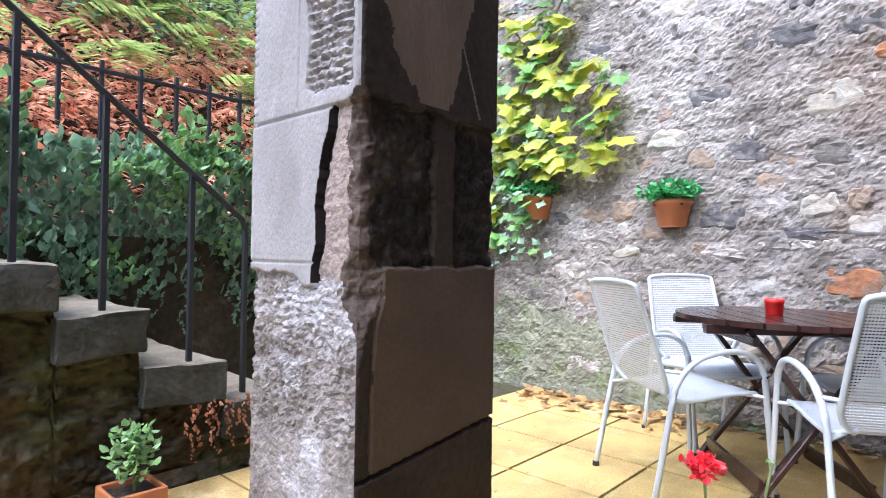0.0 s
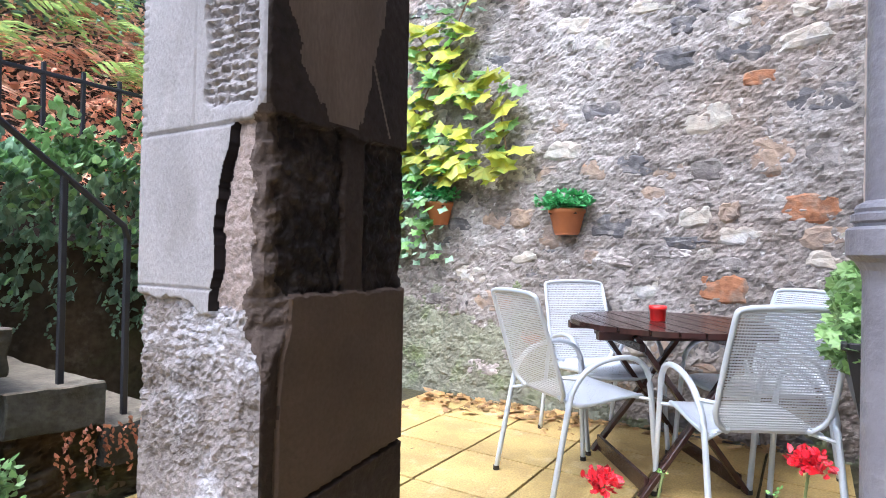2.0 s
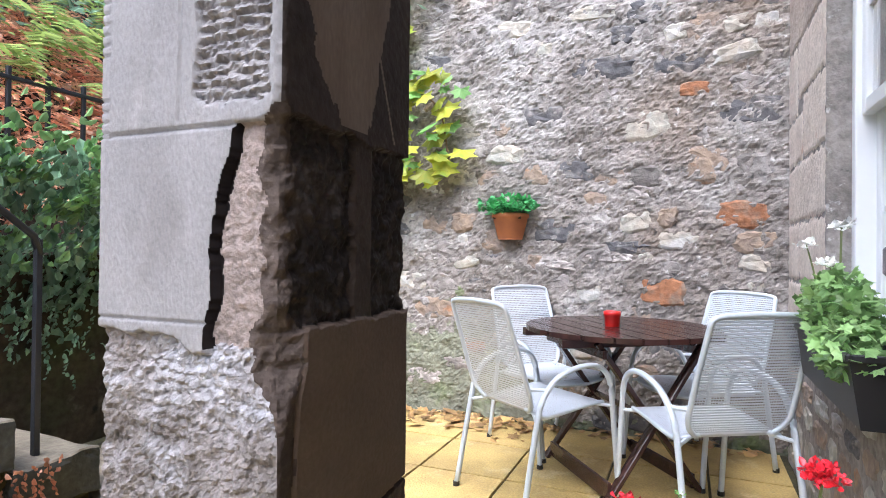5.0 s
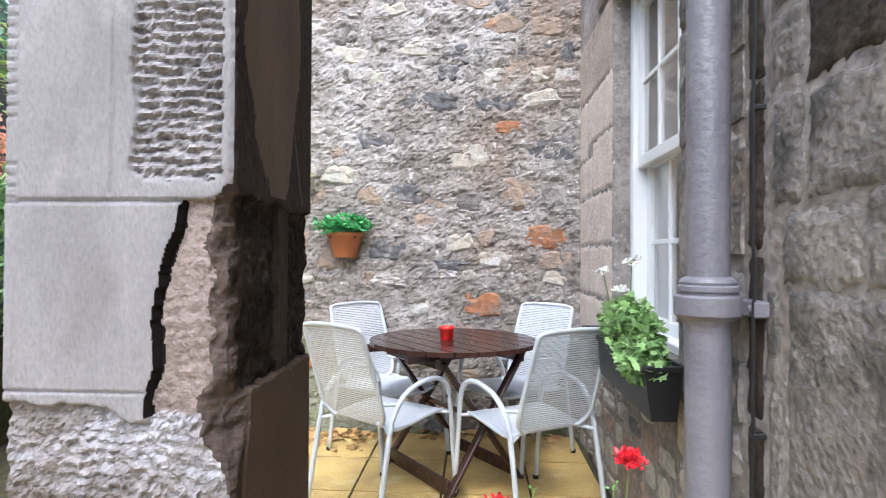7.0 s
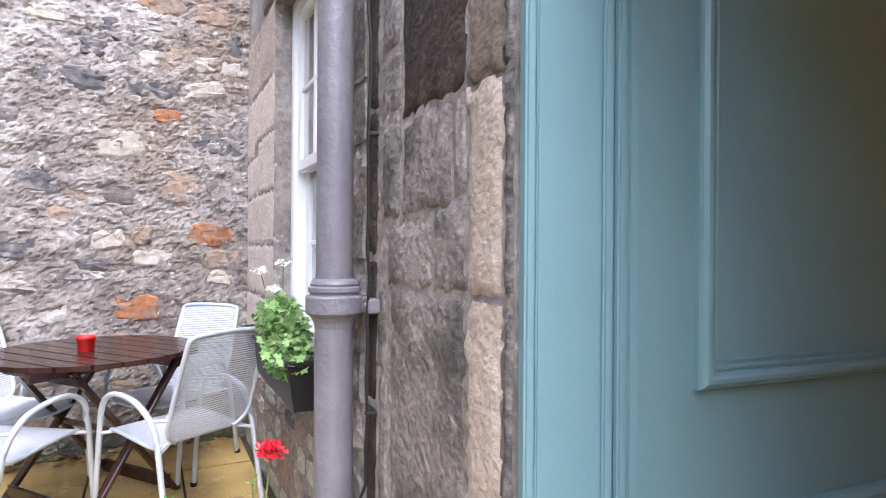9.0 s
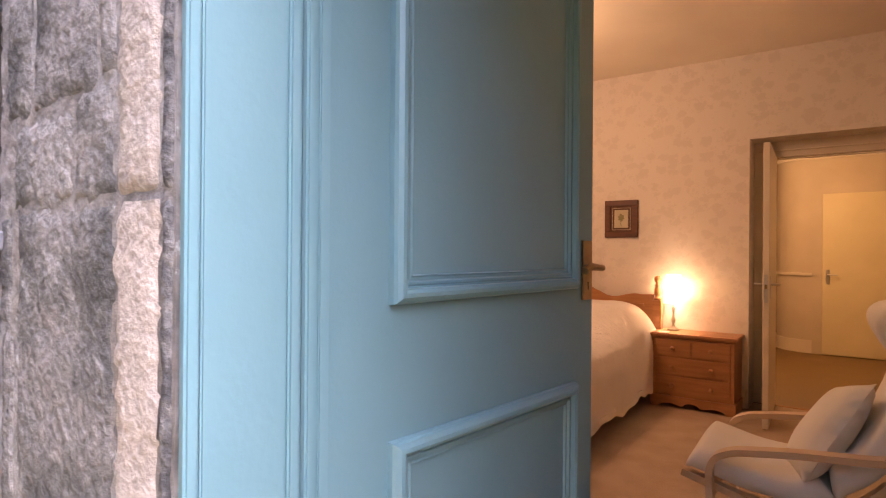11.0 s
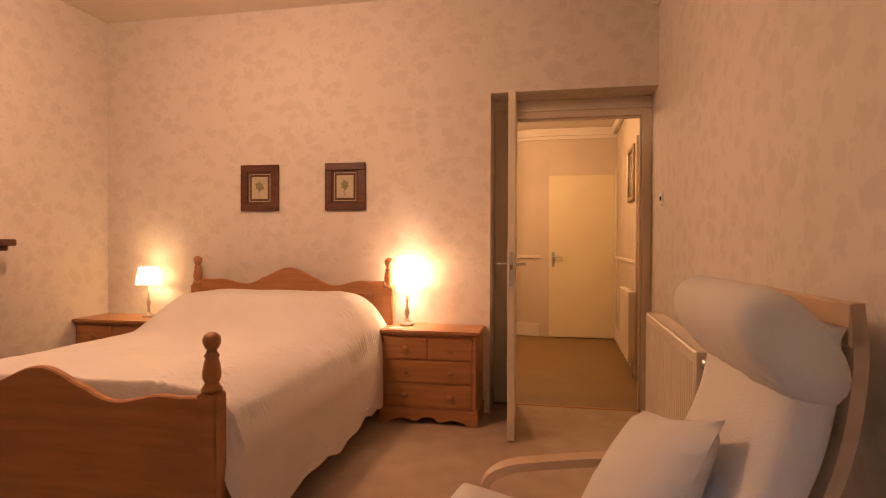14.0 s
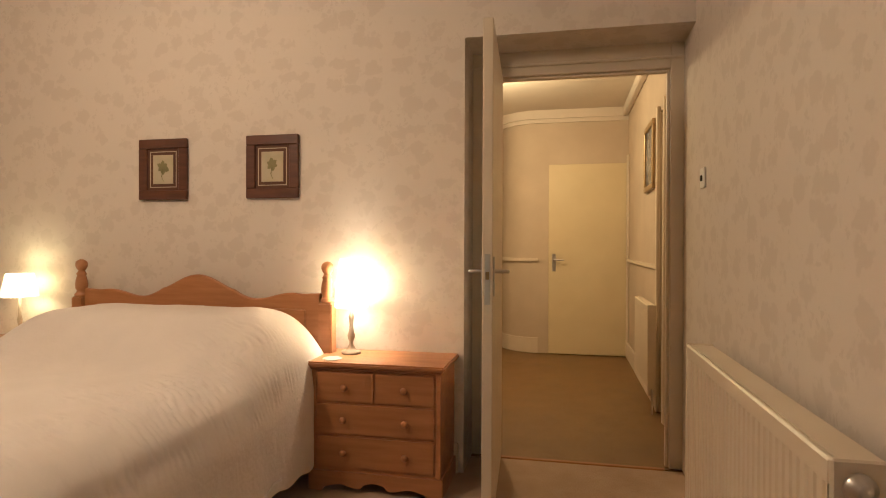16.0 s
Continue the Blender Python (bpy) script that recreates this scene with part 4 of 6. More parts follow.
for j in range(n + 1):
    row = []
    for i in range(n + 1):
        x, y = -8 + 17.0 * i / n, 3.74 + 8.2 * (j / n) ** 1.3
        row.append(bm.verts.new((x, y, 1.2 + 0.95 * (y - 3.74) + 0.25 * fbm(x * 0.8, y * 0.8, 1.0))))
    rows.append(row)
for a, b in zip(rows, rows[1:]):
    for i in range(n):
        bm.faces.new((a[i], a[i + 1], b[i + 1], b[i]))
structure("bank", bm, BANK, "steep earth bank under ferns", True)
fence = thing("garden_fence", "black iron garden fence with a flat top rail", "fence")
part("top_rail", box(-1.0, 6.0, 4.03, 4.06, 2.245, 2.268, 0.003), IRON, fence)
x = -0.7
while x < 5.9:
    part("post", box(x - 0.012, x + 0.012, 4.034, 4.058, 1.30, 2.32, 0.003), IRON, fence)
    x += 0.222
rng = random.Random(5)
bm = bmesh.new()
for _ in range(13500):
    x, z = rng.uniform(-0.6, 5.2), rng.uniform(0.72, 1.93)
    bulge = 0.16 * fbm(x * 2.2, z * 2.2, 3.0) + 0.10 * fbm(x * 6, z * 6, 1.0)
    if z > 1.72 + 0.18 * fbm(x * 2.5, 0.0, 7.0) or (z < 0.90 + 0.2 * fbm(x * 3, 2.0, 4.0) and rng.random() < 0.8):
        continue
    y = 3.46 - bulge + rng.random() ** 2 * 0.22 - 0.10 * (z - 0.8)
    leaf(bm, Matrix.Translation((x, y, z)) @ Euler((rng.uniform(0.5, 1.9), rng.uniform(-0.5, 0.5), rng.uniform(-1.0, 1.0) + 3.14)).to_matrix().to_4x4(), rng.uniform(0.030, 0.060) if rng.random() < 0.7 else rng.uniform(0.06, 0.095))
tagged(part("hedge", bm, HEDGE), "dark green hedge of small glossy leaves", "hedge", "", "stuff")
bm = bmesh.new()
for _ in range(4200):
    x, z = rng.uniform(0.3, 4.6), rng.gauss(1.70, 0.10) if rng.random() < 0.5 else rng.uniform(1.0, 1.8)
    y = 3.46 - 0.16 * fbm(x * 2.2, z * 2.2, 3.0) - 0.06 - rng.random() * 0.08
    if fbm(x * 1.9, z * 2.5, 9.0) + (x - 1.9) * 0.30 + (0.25 if z > 1.6 else -0.05) > 0.0:
        leaf(bm, Matrix.Translation((x, y, z)) @ Euler((rng.uniform(0.2, 1.4), rng.uniform(-0.6, 0.6), rng.uniform(-1.2, 1.2) + 3.14)).to_matrix().to_4x4(), rng.uniform(0.03, 0.07))
tagged(part("hedge_top", bm, LIGHT_LEAF), "fresh light green leaves along the hedge top", "hedge", "", "stuff")
bm = bmesh.new()
for _ in range(1100):
    x, y = rng.uniform(-1.2, 5.2), rng.uniform(3.85, 6.0)
    if fbm(x * 1.5, y * 1.5, 2.0) > -0.35:
        frond(bm, (x, y, 1.30 + 0.95 * (y - 3.74) + rng.uniform(0, 0.15)), rng.uniform(3.5, 5.9), rng.uniform(0.18, 0.42), rng.uniform(0.25, 0.7), rng, rng.uniform(0.06, 0.12), 11, 1.5)
for _ in range(9000):
    x, y = rng.uniform(-1.2, 5.2), rng.uniform(3.9, 6.0)
    p = (x, y, 1.25 + 0.95 * (y - 3.74) + rng.random() ** 1.5 * 0.40 + 0.10 * fbm(x * 3, y * 3, 1.0))
    leaf(bm, Matrix.Translation(p) @ Euler((rng.uniform(0.2, 2.2), rng.uniform(-1.2, 1.2), rng.uniform(0, 6.28))).to_matrix().to_4x4(), rng.uniform(0.02, 0.065), 0, 0.45)
tagged(part("dead_bracken", bm, BRACKEN), "rust brown dead bracken on the bank", "bracken", "", "stuff")
bm = bmesh.new()
for k in range(260):
    x = rng.uniform(1.7, 5.6) if k % 5 else rng.uniform(0.2, 3.9)
    y = rng.uniform(4.3, 7.2)
    frond(bm, (x, y, 1.7 + 0.95 * (y - 3.74)), rng.uniform(3.6, 5.8), rng.uniform(0.35, 0.75), rng.uniform(0.5, 1.0), rng, rng.uniform(0.09, 0.14), 16, 1.35)
tagged(part("ferns", bm, FERN), "green and yellowing ferns on the bank", "fern", "", "stuff")
bm = bmesh.new()
for _ in range(16000):
    x, y = rng.uniform(-4.5, 8.5), rng.uniform(5.0, 9.8)
    z = 1.6 + 0.95 * (y - 3.74) + rng.random() ** 1.5 * 1.1
    leaf(bm, spin((x, y, z), rng), rng.uniform(0.05, 0.13))
tagged(part("undergrowth", bm, HEDGE), "dark green undergrowth up the bank", "undergrowth", "", "stuff")
bm = bmesh.new()
for k in range(26):
    x, y, top = rng.uniform(0.6, 3.4), 3.40 - rng.random() * 0.06, rng.uniform(0.95, 1.15)
    for i in range(rng.randint(10, 26)):
        z = top - 0.018 * i
        leaf(bm, Matrix.Translation((x + 0.03 * math.sin(i * 0.5 + k), y, z)) @ Euler((rng.uniform(0.7, 1.8), rng.uniform(-0.6, 0.6), rng.uniform(-1.0, 1.0) + 3.14)).to_matrix().to_4x4(), rng.uniform(0.018, 0.034))
tagged(part("hanging_ivy", bm, HEDGE), "trails of small ivy leaves hanging below the hedge", "ivy", "", "stuff")
shrub = thing("small_shrub", "small bright green shrub at the foot of the steps", "shrub", (1.36, 2.36, PATIO))
part("leaves", clump((0, 0, 0.22), (0.085, 0.08, 0.12), 190, 0.036, 8), LIGHT_LEAF, shrub)
part("stem", tube([(0, 0, -0.02), (0.01, 0, 0.10), (0.0, 0.01, 0.2)], 0.006, 6), STEM, shrub)
bm = bmesh.new()
for q in ((-0.09, 0.09, -0.09, -0.075), (-0.09, 0.09, 0.075, 0.09), (-0.09, -0.075, -0.075, 0.075), (0.075, 0.09, -0.075, 0.075)):
    box(*q, 0.0, 0.10, 0.004, bm=bm)
part("pot", bm, TERRACOTTA, shrub, "square terracotta pot")
part("soil", box(-0.075, 0.075, -0.075, 0.075, 0.0, 0.08), SOIL, shrub)
fern = thing("hanging_dead_fern", "brown dead fern hanging under a step", "fern", (1.74, 2.47, 0.56))
bm = bmesh.new()
for k in range(9):
    x, n = 0.035 * (k - 4) + rng.uniform(-0.01, 0.01), rng.randint(9, 20)
    for i in range(n):
        leaf(bm, Matrix.Translation((x + 0.012 * math.sin(i * 0.6 + k), -0.02 - 0.01 * rng.random(), -0.012 * i)) @ Euler((rng.uniform(0.6, 2.2), rng.uniform(-0.8, 0.8), rng.uniform(0, 6.28))).to_matrix().to_4x4(), rng.uniform(0.012, 0.026), 0, 0.4)
part("fronds", bm, DEAD_FERN, fern)

# ---- climbing vine on the rubble wall ----
vine = thing("climbing_vine", "climbing vine with yellow and green lobed leaves", "vine", (EAST, 0, 0))
stems = [[(-0.05, 2.9, 1.2), (-0.06, 2.75, 1.7), (-0.09, 2.6, 2.2), (-0.07, 2.35, 2.7), (-0.06, 2.1, 3.2)],
         [(-0.06, 2.7, 2.9), (-0.10, 2.45, 2.6), (-0.12, 2.15, 2.35), (-0.10, 1.95, 2.2), (-0.08, 1.88, 1.85)],
         [(-0.05, 2.75, 2.4), (-0.10, 2.5, 2.1), (-0.12, 2.3, 1.92), (-0.09, 2.15, 1.85)],
         [(-0.05, 2.85, 2.1), (-0.09, 2.6, 1.75), (-0.10, 2.55, 1.5), (-0.08, 2.5, 1.32)]]
for s in stems:
    part("stem", tube(arc(s, 6), 0.006, 6), STEM_BROWN, vine)
rng = random.Random(21)


def vine_leaves(stem_list, count, spread, size, lobes):
    bm = bmesh.new()
    for _ in range(count):
        s = arc(rng.choice(stem_list), 8)
        p = rng.choice(s) + Vector((rng.uniform(-0.10, 0.0), rng.gauss(0, spread), rng.gauss(0, spread)))
        p.x = min(p.x, -0.03)
        m = Matrix.Translation(p) @ Euler((rng.uniform(-0.5, 0.5), rng.uniform(-1.2, -0.5), rng.uniform(-0.6, 0.6))).to_matrix().to_4x4() @ Euler((0, 0, 3.14 + rng.uniform(-0.8, 0.8))).to_matrix().to_4x4()
        leaf(bm, m @ Euler((0, 0, -1.57)).to_matrix().to_4x4(), size * rng.uniform(0.6, 1.15), lobes)
    return bm


part("yellow_leaves", vine_leaves(stems[:3], 115, 0.10, 0.175, 5), YELLOW_LEAF, vine, "yellow lobed leaves")
part("green_leaves", vine_leaves(stems, 80, 0.10, 0.13, 5), GERANIUM, vine, "light green lobed leaves")
part("dark_leaves", vine_leaves([stems[0], stems[3], [(-0.03, 2.9, 1.2), (-0.04, 2.75, 2.0), (-0.04, 2.6, 2.7), (-0.04, 2.3, 3.1)]], 200, 0.13, 0.07, 3), HEDGE, vine, "dark ivy leaves")


# ---- wall pots ----
def wall_pot(y, z, seed):
    ob = thing("wall_pot", "terracotta half pot of leafy green plants on the wall", "plant pot", (EAST - 0.02, y, z), 0, "pots on the rubble wall")
    bm = bmesh.new()
    rings = []
    for r, h in ((0.070, -0.13), (0.078, -0.12), (0.108, 0.0), (0.116, 0.005), (0.118, 0.03), (0.106, 0.032), (0.098, 0.0)):
        rings.append([bm.verts.new((-r * math.sin(math.pi * i / 14) * 1.05, -r * math.cos(math.pi * i / 14), h)) for i in range(15)])
    for a, b in zip(rings, rings[1:]):
        for i in range(14):
            bm.faces.new((a[i], a[i + 1], b[i + 1], b[i]))
    bm.faces.new(rings[0])
    part("pot", bm, TERRACOTTA, ob, smooth=True)
    part("soil", box(-0.085, -0.002, -0.085, 0.085, -0.005, 0.008), SOIL, ob)
    part("leaves", clump((-0.07, 0.0, 0.075), (0.10, 0.19, 0.065), 260, 0.044, seed, 5, 0.7), MINT, ob, "bright green round leaves")
    return ob


wall_pot(1.49, 1.495, 31)
wall_pot(2.44, 1.565, 32)

# ---- garden table ----
table = thing("garden_table", "round dark stained slatted folding table, wet", "table", (3.40, 0.768, PATIO), -53)
TOP = 0.695
n = 9
for k in range(n):
    a, b = -0.437 + 0.874 * k / n + 0.0045, -0.437 + 0.874 * (k + 1) / n - 0.0045
    bm = bmesh.new()
    xs = [a + (b - a) * i / 6 for i in range(7)]
    up, dn = [], []
    for sgn in (1, -1):
        for x in (xs if sgn > 0 else xs[::-1]):
            y = sgn * math.sqrt(max(0.0, 0.437 ** 2 - x * x))
            up.append(bm.verts.new((x, y, TOP)))
            dn.append(bm.verts.new((x, y, TOP - 0.022)))
    bm.faces.new(up[::-1])
    bm.faces.new(dn)
    for i in range(len(up)):
        j = (i + 1) % len(up)
        bm.faces.new((up[i], up[j], dn[j], dn[i]))
    bmesh.ops.recalc_face_normals(bm, faces=bm.faces)
    part("slat", bm, TABLE_WOOD, table)
for y in (-0.2, 0.2):
    part("batten", box(-0.40, 0.40, y - 0.02, y + 0.02, TOP - 0.062, TOP - 0.023, 0.003), TABLE_WOOD, table)


def bar(p, q, w, t, bm=None):
    """A flat wooden bar from p to q."""
    p, q = Vector(p), Vector(q)
    return box(-t / 2, t / 2, -w / 2, w / 2, 0, (q - p).length, 0.003, bm, Matrix.Translation(p) @ (q - p).to_track_quat("Z", "Y").to_matrix().to_4x4())


for y in (-0.29, 0.29):
    part("leg", bar((-0.24, y, 0.0), (0.25, y * 0.92, TOP - 0.04), 0.022, 0.040), TABLE_WOOD, table)
for y in (-0.255, 0.255):
    part("leg", bar((0.24, y, 0.0), (-0.25, y * 0.92, TOP - 0.04), 0.022, 0.040), TABLE_WOOD, table)
part("stretcher", box(-0.222, -0.204, -0.280, 0.280, 0.012, 0.085, 0.003), TABLE_WOOD, table)
part("stretcher", box(0.204, 0.222, -0.245, 0.245, 0.012, 0.075, 0.003), TABLE_WOOD, table)
part("brace", bar((0.0, -0.28, 0.33), (0.0, 0.28, 0.33), 0.022, 0.022), TABLE_WOOD, table)
for x in (-0.235, 0.235):
    part("top_rail", box(x - 0.012, x + 0.012, -0.28, 0.28, TOP - 0.10, TOP - 0.063, 0.003), TABLE_WOOD, table)
candle = thing("candle_holder", "small red ribbed plastic candle cup on the table", "candle holder", (3.36, 0.80, PATIO + TOP))
part("cup", lathe([(0.031, 0), (0.033, 0.003), (0.036, 0.05), (0.0395, 0.052), (0.0395, 0.07), (0.036, 0.07), (0.034, 0.055), (0.030, 0.012)], 24), RED, candle, smooth=True)
part("wax", lathe([(0.029, 0.012), (0.029, 0.03)], 16), WHITE_PLASTIC, candle)


# ---- mesh armchairs ----
def mesh_panel(path, halfs, pitch, wire):
    """A woven sheet of thin wires: `path` the long way, half widths along it."""
    bm = bmesh.new()
    path = [Vector(p) for p in path]
    seg = [(b - a).length for a, b in zip(path, path[1:])]
    total = sum(seg)

    def at(s):
        for k, (d, a, b) in enumerate(zip(seg, path, path[1:])):
            if s <= d or k == len(seg) - 1:
                t = min(1.0, s / d)
                return a.lerp(b, t), halfs[k] * (1 - t) + halfs[k + 1] * t
            s -= d

    def ribbon(p, q, w, n):
        s = (q - p).cross(n)
        if s.length < 1e-9:
            return
        s = s.normalized() * w
        bm.faces.new([bm.verts.new(v) for v in (p - s, q - s, q + s, p + s)])
    rows = int(total / pitch)
    for i in range(rows + 1):
        p, h = at(total * i / rows)
        q, _ = at(min(total, total * i / rows + 0.01))
        nrm = (q - p).cross(Vector((1, 0, 0))) if (q - p).length > 1e-6 else Vector((0, 1, 0))
        sag = 0.012
        pts = [p + Vector((h * u, 0, 0)) for u in (-1, -0.5, 0, 0.5, 1)]
        for a, b in zip(pts, pts[1:]):
            ribbon(a, b, wire * 1.25, nrm)
    cols = int(0.42 / pitch)
    line = [at(total * k / 14) for k in range(15)]
    for c in range(cols + 1):
        u = -1 + 2 * c / cols
        for (p, h), (q, g) in zip(line, line[1:]):
            a, b = p + Vector((h * u, 0, 0)), q + Vector((g * u, 0, 0))
            ribbon(a, b, wire * 0.5, (b - a).cross(Vector((1, 0, 0))))
    return bm


def mesh_armchair(place, turn):
    ob = thing("garden_armchair", "silver grey metal garden armchair with a mesh seat and back", "chair", place, turn, "chairs round the garden table")
    back = arc([(0, -0.165, 0.395), (0, -0.205, 0.47), (0, -0.262, 0.64), (0, -0.318, 0.80), (0, -0.329, 0.833)], 4)
    n = len(back) - 1
    hw = [(0.135, 0.158, 0.174, 0.184)[k] if k < 4 else 0.192 - 0.010 * max(0, k - 6) / 6 for k in range(n + 1)]
    hw[n - 4:] = [0.182, 0.180, 0.174, 0.162, 0.135]
    part("back_mesh", mesh_panel(back, hw, 0.0105, 0.0026), MESH_METAL, ob, "perforated silver mesh back")
    seat = arc([(0, 0.215, 0.385), (0, 0.185, 0.408), (0, 0.07, 0.405), (0, -0.07, 0.390), (0, -0.14, 0.388), (0, -0.175, 0.41)], 4)
    m = len(seat) - 1
    sw = [0.202 - 0.006 * abs(k - 10) / 10 for k in range(m + 1)]
    for k, f in enumerate((0.62, 0.80, 0.91, 0.97)):
        sw[k] *= f
        sw[m - k] *= (0.66, 0.80, 0.90, 0.96)[k]
    part("seat_mesh", mesh_panel(seat, sw, 0.0105, 0.0040), MESH_METAL, ob, "perforated silver mesh seat")
    rim = [Vector((-hw[k], p.y, p.z)) for k, p in enumerate(back)]
    loop = rim + [Vector((-0.08, -0.330, 0.836)), Vector((0, -0.330, 0.838)), Vector((0.08, -0.330, 0.836))] + [Vector((-p.x, p.y, p.z)) for p in rim[::-1]]
    part("back_frame", tube(loop, 0.0100, 8), CHAIR_METAL, ob, smooth=True)
    rim = [Vector((-sw[k], p.y, p.z - 0.004)) for k, p in enumerate(seat)]
    loop = rim[::-1] + [Vector((-0.07, 0.226, 0.376)), Vector((0.07, 0.226, 0.376))] + [Vector((-p.x, p.y, p.z)) for p in rim]
    part("seat_frame", tube(loop, 0.009, 8), CHAIR_METAL, ob, smooth=True)
    for sx in (-1, 1):
        # one bent tube: front leg, armrest and back leg
        line = arc([(sx * 0.236, 0.255, 0.0), (sx * 0.234, 0.228, 0.25), (sx * 0.233, 0.205, 0.46), (sx * 0.236, 0.170, 0.535), (sx * 0.238, 0.10, 0.572), (sx * 0.237, 0.0, 0.572), (sx * 0.233, -0.10, 0.540), (sx * 0.226, -0.165, 0.470), (sx * 0.222, -0.195, 0.37), (sx * 0.224, -0.268, 0.0)], 5)
        part("arm", tube(line, 0.0128, 8, flat=0.85), CHAIR_METAL, ob, smooth=True)
        part("seat_bracket", tube([(sx * 0.232, 0.212, 0.392), (sx * 0.185, 0.165, 0.398)], 0.008, 6), CHAIR_METAL, ob)
        part("seat_bracket", tube([(sx * 0.222, -0.195, 0.375), (sx * 0.155, -0.155, 0.392)], 0.008, 6), CHAIR_METAL, ob)
        part("back_bracket", tube([(sx * 0.229, -0.145, 0.498), (sx * 0.180, -0.212, 0.50)], 0.008, 6), CHAIR_METAL, ob)
        part("foot", lathe([(0.015, 0), (0.015, 0.02)], 8, m=pose(sx * 0.236, 0.255, 0)), BLACK, ob)
        part("foot", lathe([(0.015, 0), (0.015, 0.02)], 8, m=pose(sx * 0.224, -0.268, 0)), BLACK, ob)
    return ob


CHAIRS = [((3.06, 1.08), (0.82, -0.57)), ((2.995, 0.415), (0.86, 0.51)), ((3.66, 1.15), (-0.68, -0.73)), ((3.68, 0.43), (-0.76, 0.65))]
first = None
for (cx, cy), (dx, dy) in CHAIRS:
    turn = math.degrees(math.atan2(dy, dx)) - 90
    if first is None:
        first = mesh_armchair((cx, cy, PATIO), turn)
    else:
        copy_thing(first, pose(cx, cy, PATIO, 0, 0, turn))

# ---- window box and geraniums ----
trough = thing("window_box", "black plastic window box of green and white flowering geraniums", "planter", (0, 0, 0))
bm = bmesh.new()
for x0, x1 in ((2.12, 3.10),):
    v = [bm.verts.new(p) for p in ((x0 + 0.03, 0.040, 0.885), (x1 - 0.03, 0.040, 0.885), (x1 - 0.03, 0.118, 0.885), (x0 + 0.03, 0.118, 0.885), (x0, 0.032, 1.055), (x1, 0.032, 1.055), (x1, 0.148, 1.055), (x0, 0.148, 1.055))]
    for q in ((3, 2, 1, 0), (0, 1, 5, 4), (1, 2, 6, 5), (2, 3, 7, 6), (3, 0, 4, 7)):
        bm.faces.new([v[i] for i in q])
part("trough", bm, BLACK, trough)
bm = bmesh.new()
for q in ((2.112, 3.108, 0.143, 0.156), (2.112, 3.108, 0.026, 0.036), (2.112, 2.122, 0.036, 0.143), (3.098, 3.108, 0.036, 0.143)):
    box(*q, 1.042, 1.060, 0.003, bm=bm)
part("rim", bm, BLACK, trough)
part("soil", box(2.125, 3.095, 0.036, 0.142, 1.030, 1.042), SOIL, trough)
for x in (2.35, 2.87):
    part("bracket", box(x, x + 0.03, -0.01, 0.06, 0.870, 0.886), IRON, trough)
part("leaves", clump((2.52, 0.085, 1.115), (0.36, 0.085, 0.115), 520, 0.040, 41, 5, 1.1), BOX_LEAF, trough, "light green scalloped leaves")
part("drooping_leaves", clump((2.27, 0.115, 1.055), (0.17, 0.075, 0.085), 300, 0.038, 42, 5, 1.1), BOX_LEAF, trough)
part("top_leaves", clump((2.44, 0.10, 1.20), (0.16, 0.06, 0.055), 90, 0.034, 44, 5, 1.1), BOX_LEAF, trough)
rng = random.Random(43)
for x, y, z in ((2.89, 0.105, 1.32), (2.54, 0.075, 1.368), (2.60, 0.095, 1.257)):
    part("stalk", tube(arc([(x - 0.03, 0.08, 1.05), (x - 0.01, 0.08, 1.2), (x, y, z)], 4), 0.003, 5), STEM, trough)
    part("white_bloom", clump((x, y, z), (0.034, 0.034, 0.014), 40, 0.022, rng.randint(0, 999), 0, 1.0), WHITE_PETAL, trough, "white flower head")


def geranium(place, heads, seed):
    ob = thing("potted_geranium", "red flowering geranium in a terracotta pot", "plant", place, 0, "red geraniums")
    part("pot", lathe([(0.075, 0), (0.105, 0.16), (0.115, 0.162), (0.115, 0.195), (0.10, 0.195), (0.095, 0.17)], 20), TERRACOTTA, ob, smooth=True)
    part("soil", lathe([(0.09, 0.15), (0.09, 0.17)], 16), SOIL, ob)
    part("leaves", clump((0, 0, 0.27), (0.13, 0.12, 0.09), 60, 0.07, seed, 5, 0.8), GERANIUM, ob)
    for k, (x, y, z, red) in enumerate(heads):
        part("stalk", tube(arc([(x * 0.2, y * 0.2, 0.18), (x * 0.6, y * 0.6, z * 0.6), (x, y, z)], 4), 0.0032, 5), STEM, ob)
        if red:
            part("bloom", clump((x, y, z), (0.042, 0.042, 0.026), 120, 0.019, seed + k, 0, 1.3), RED_PETAL, ob, "red flower head")
        else:
            part("bud", clump((x, y, z), (0.012, 0.012, 0.012), 10, 0.010, seed + k, 0, 1.0), GERANIUM, ob)
    return ob


geranium((1.86, 0.56, PATIO), [(-0.02, 0.03, 0.50, True), (0.10, -0.07, 0.50, False), (0.06, -0.11, 0.42, False)], 51)
geranium((2.02, 0.27, PATIO), [(0.02, -0.06, 0.56, True), (-0.04, 0.0, 0.50, False)], 61)

# ---- bedroom: inner door ----
inner_door = thing("bedroom_door", "cream painted panel door standing open into the bedroom", "door", (0.958, -5.075, 0), 3.5)
part("leaf", box(-0.042, 0.0, 0.0, 0.855, 0.012, 2.035, 0.003), CREAM_PAINT, inner_door)
part("lock_plate", box(-0.032, -0.010, 0.855, 0.857, 0.90, 1.10, 0.001), CHROME, inner_door)
part("latch", box(-0.028, -0.014, 0.857, 0.866, 1.0, 1.03, 0.001), BRASS, inner_door)
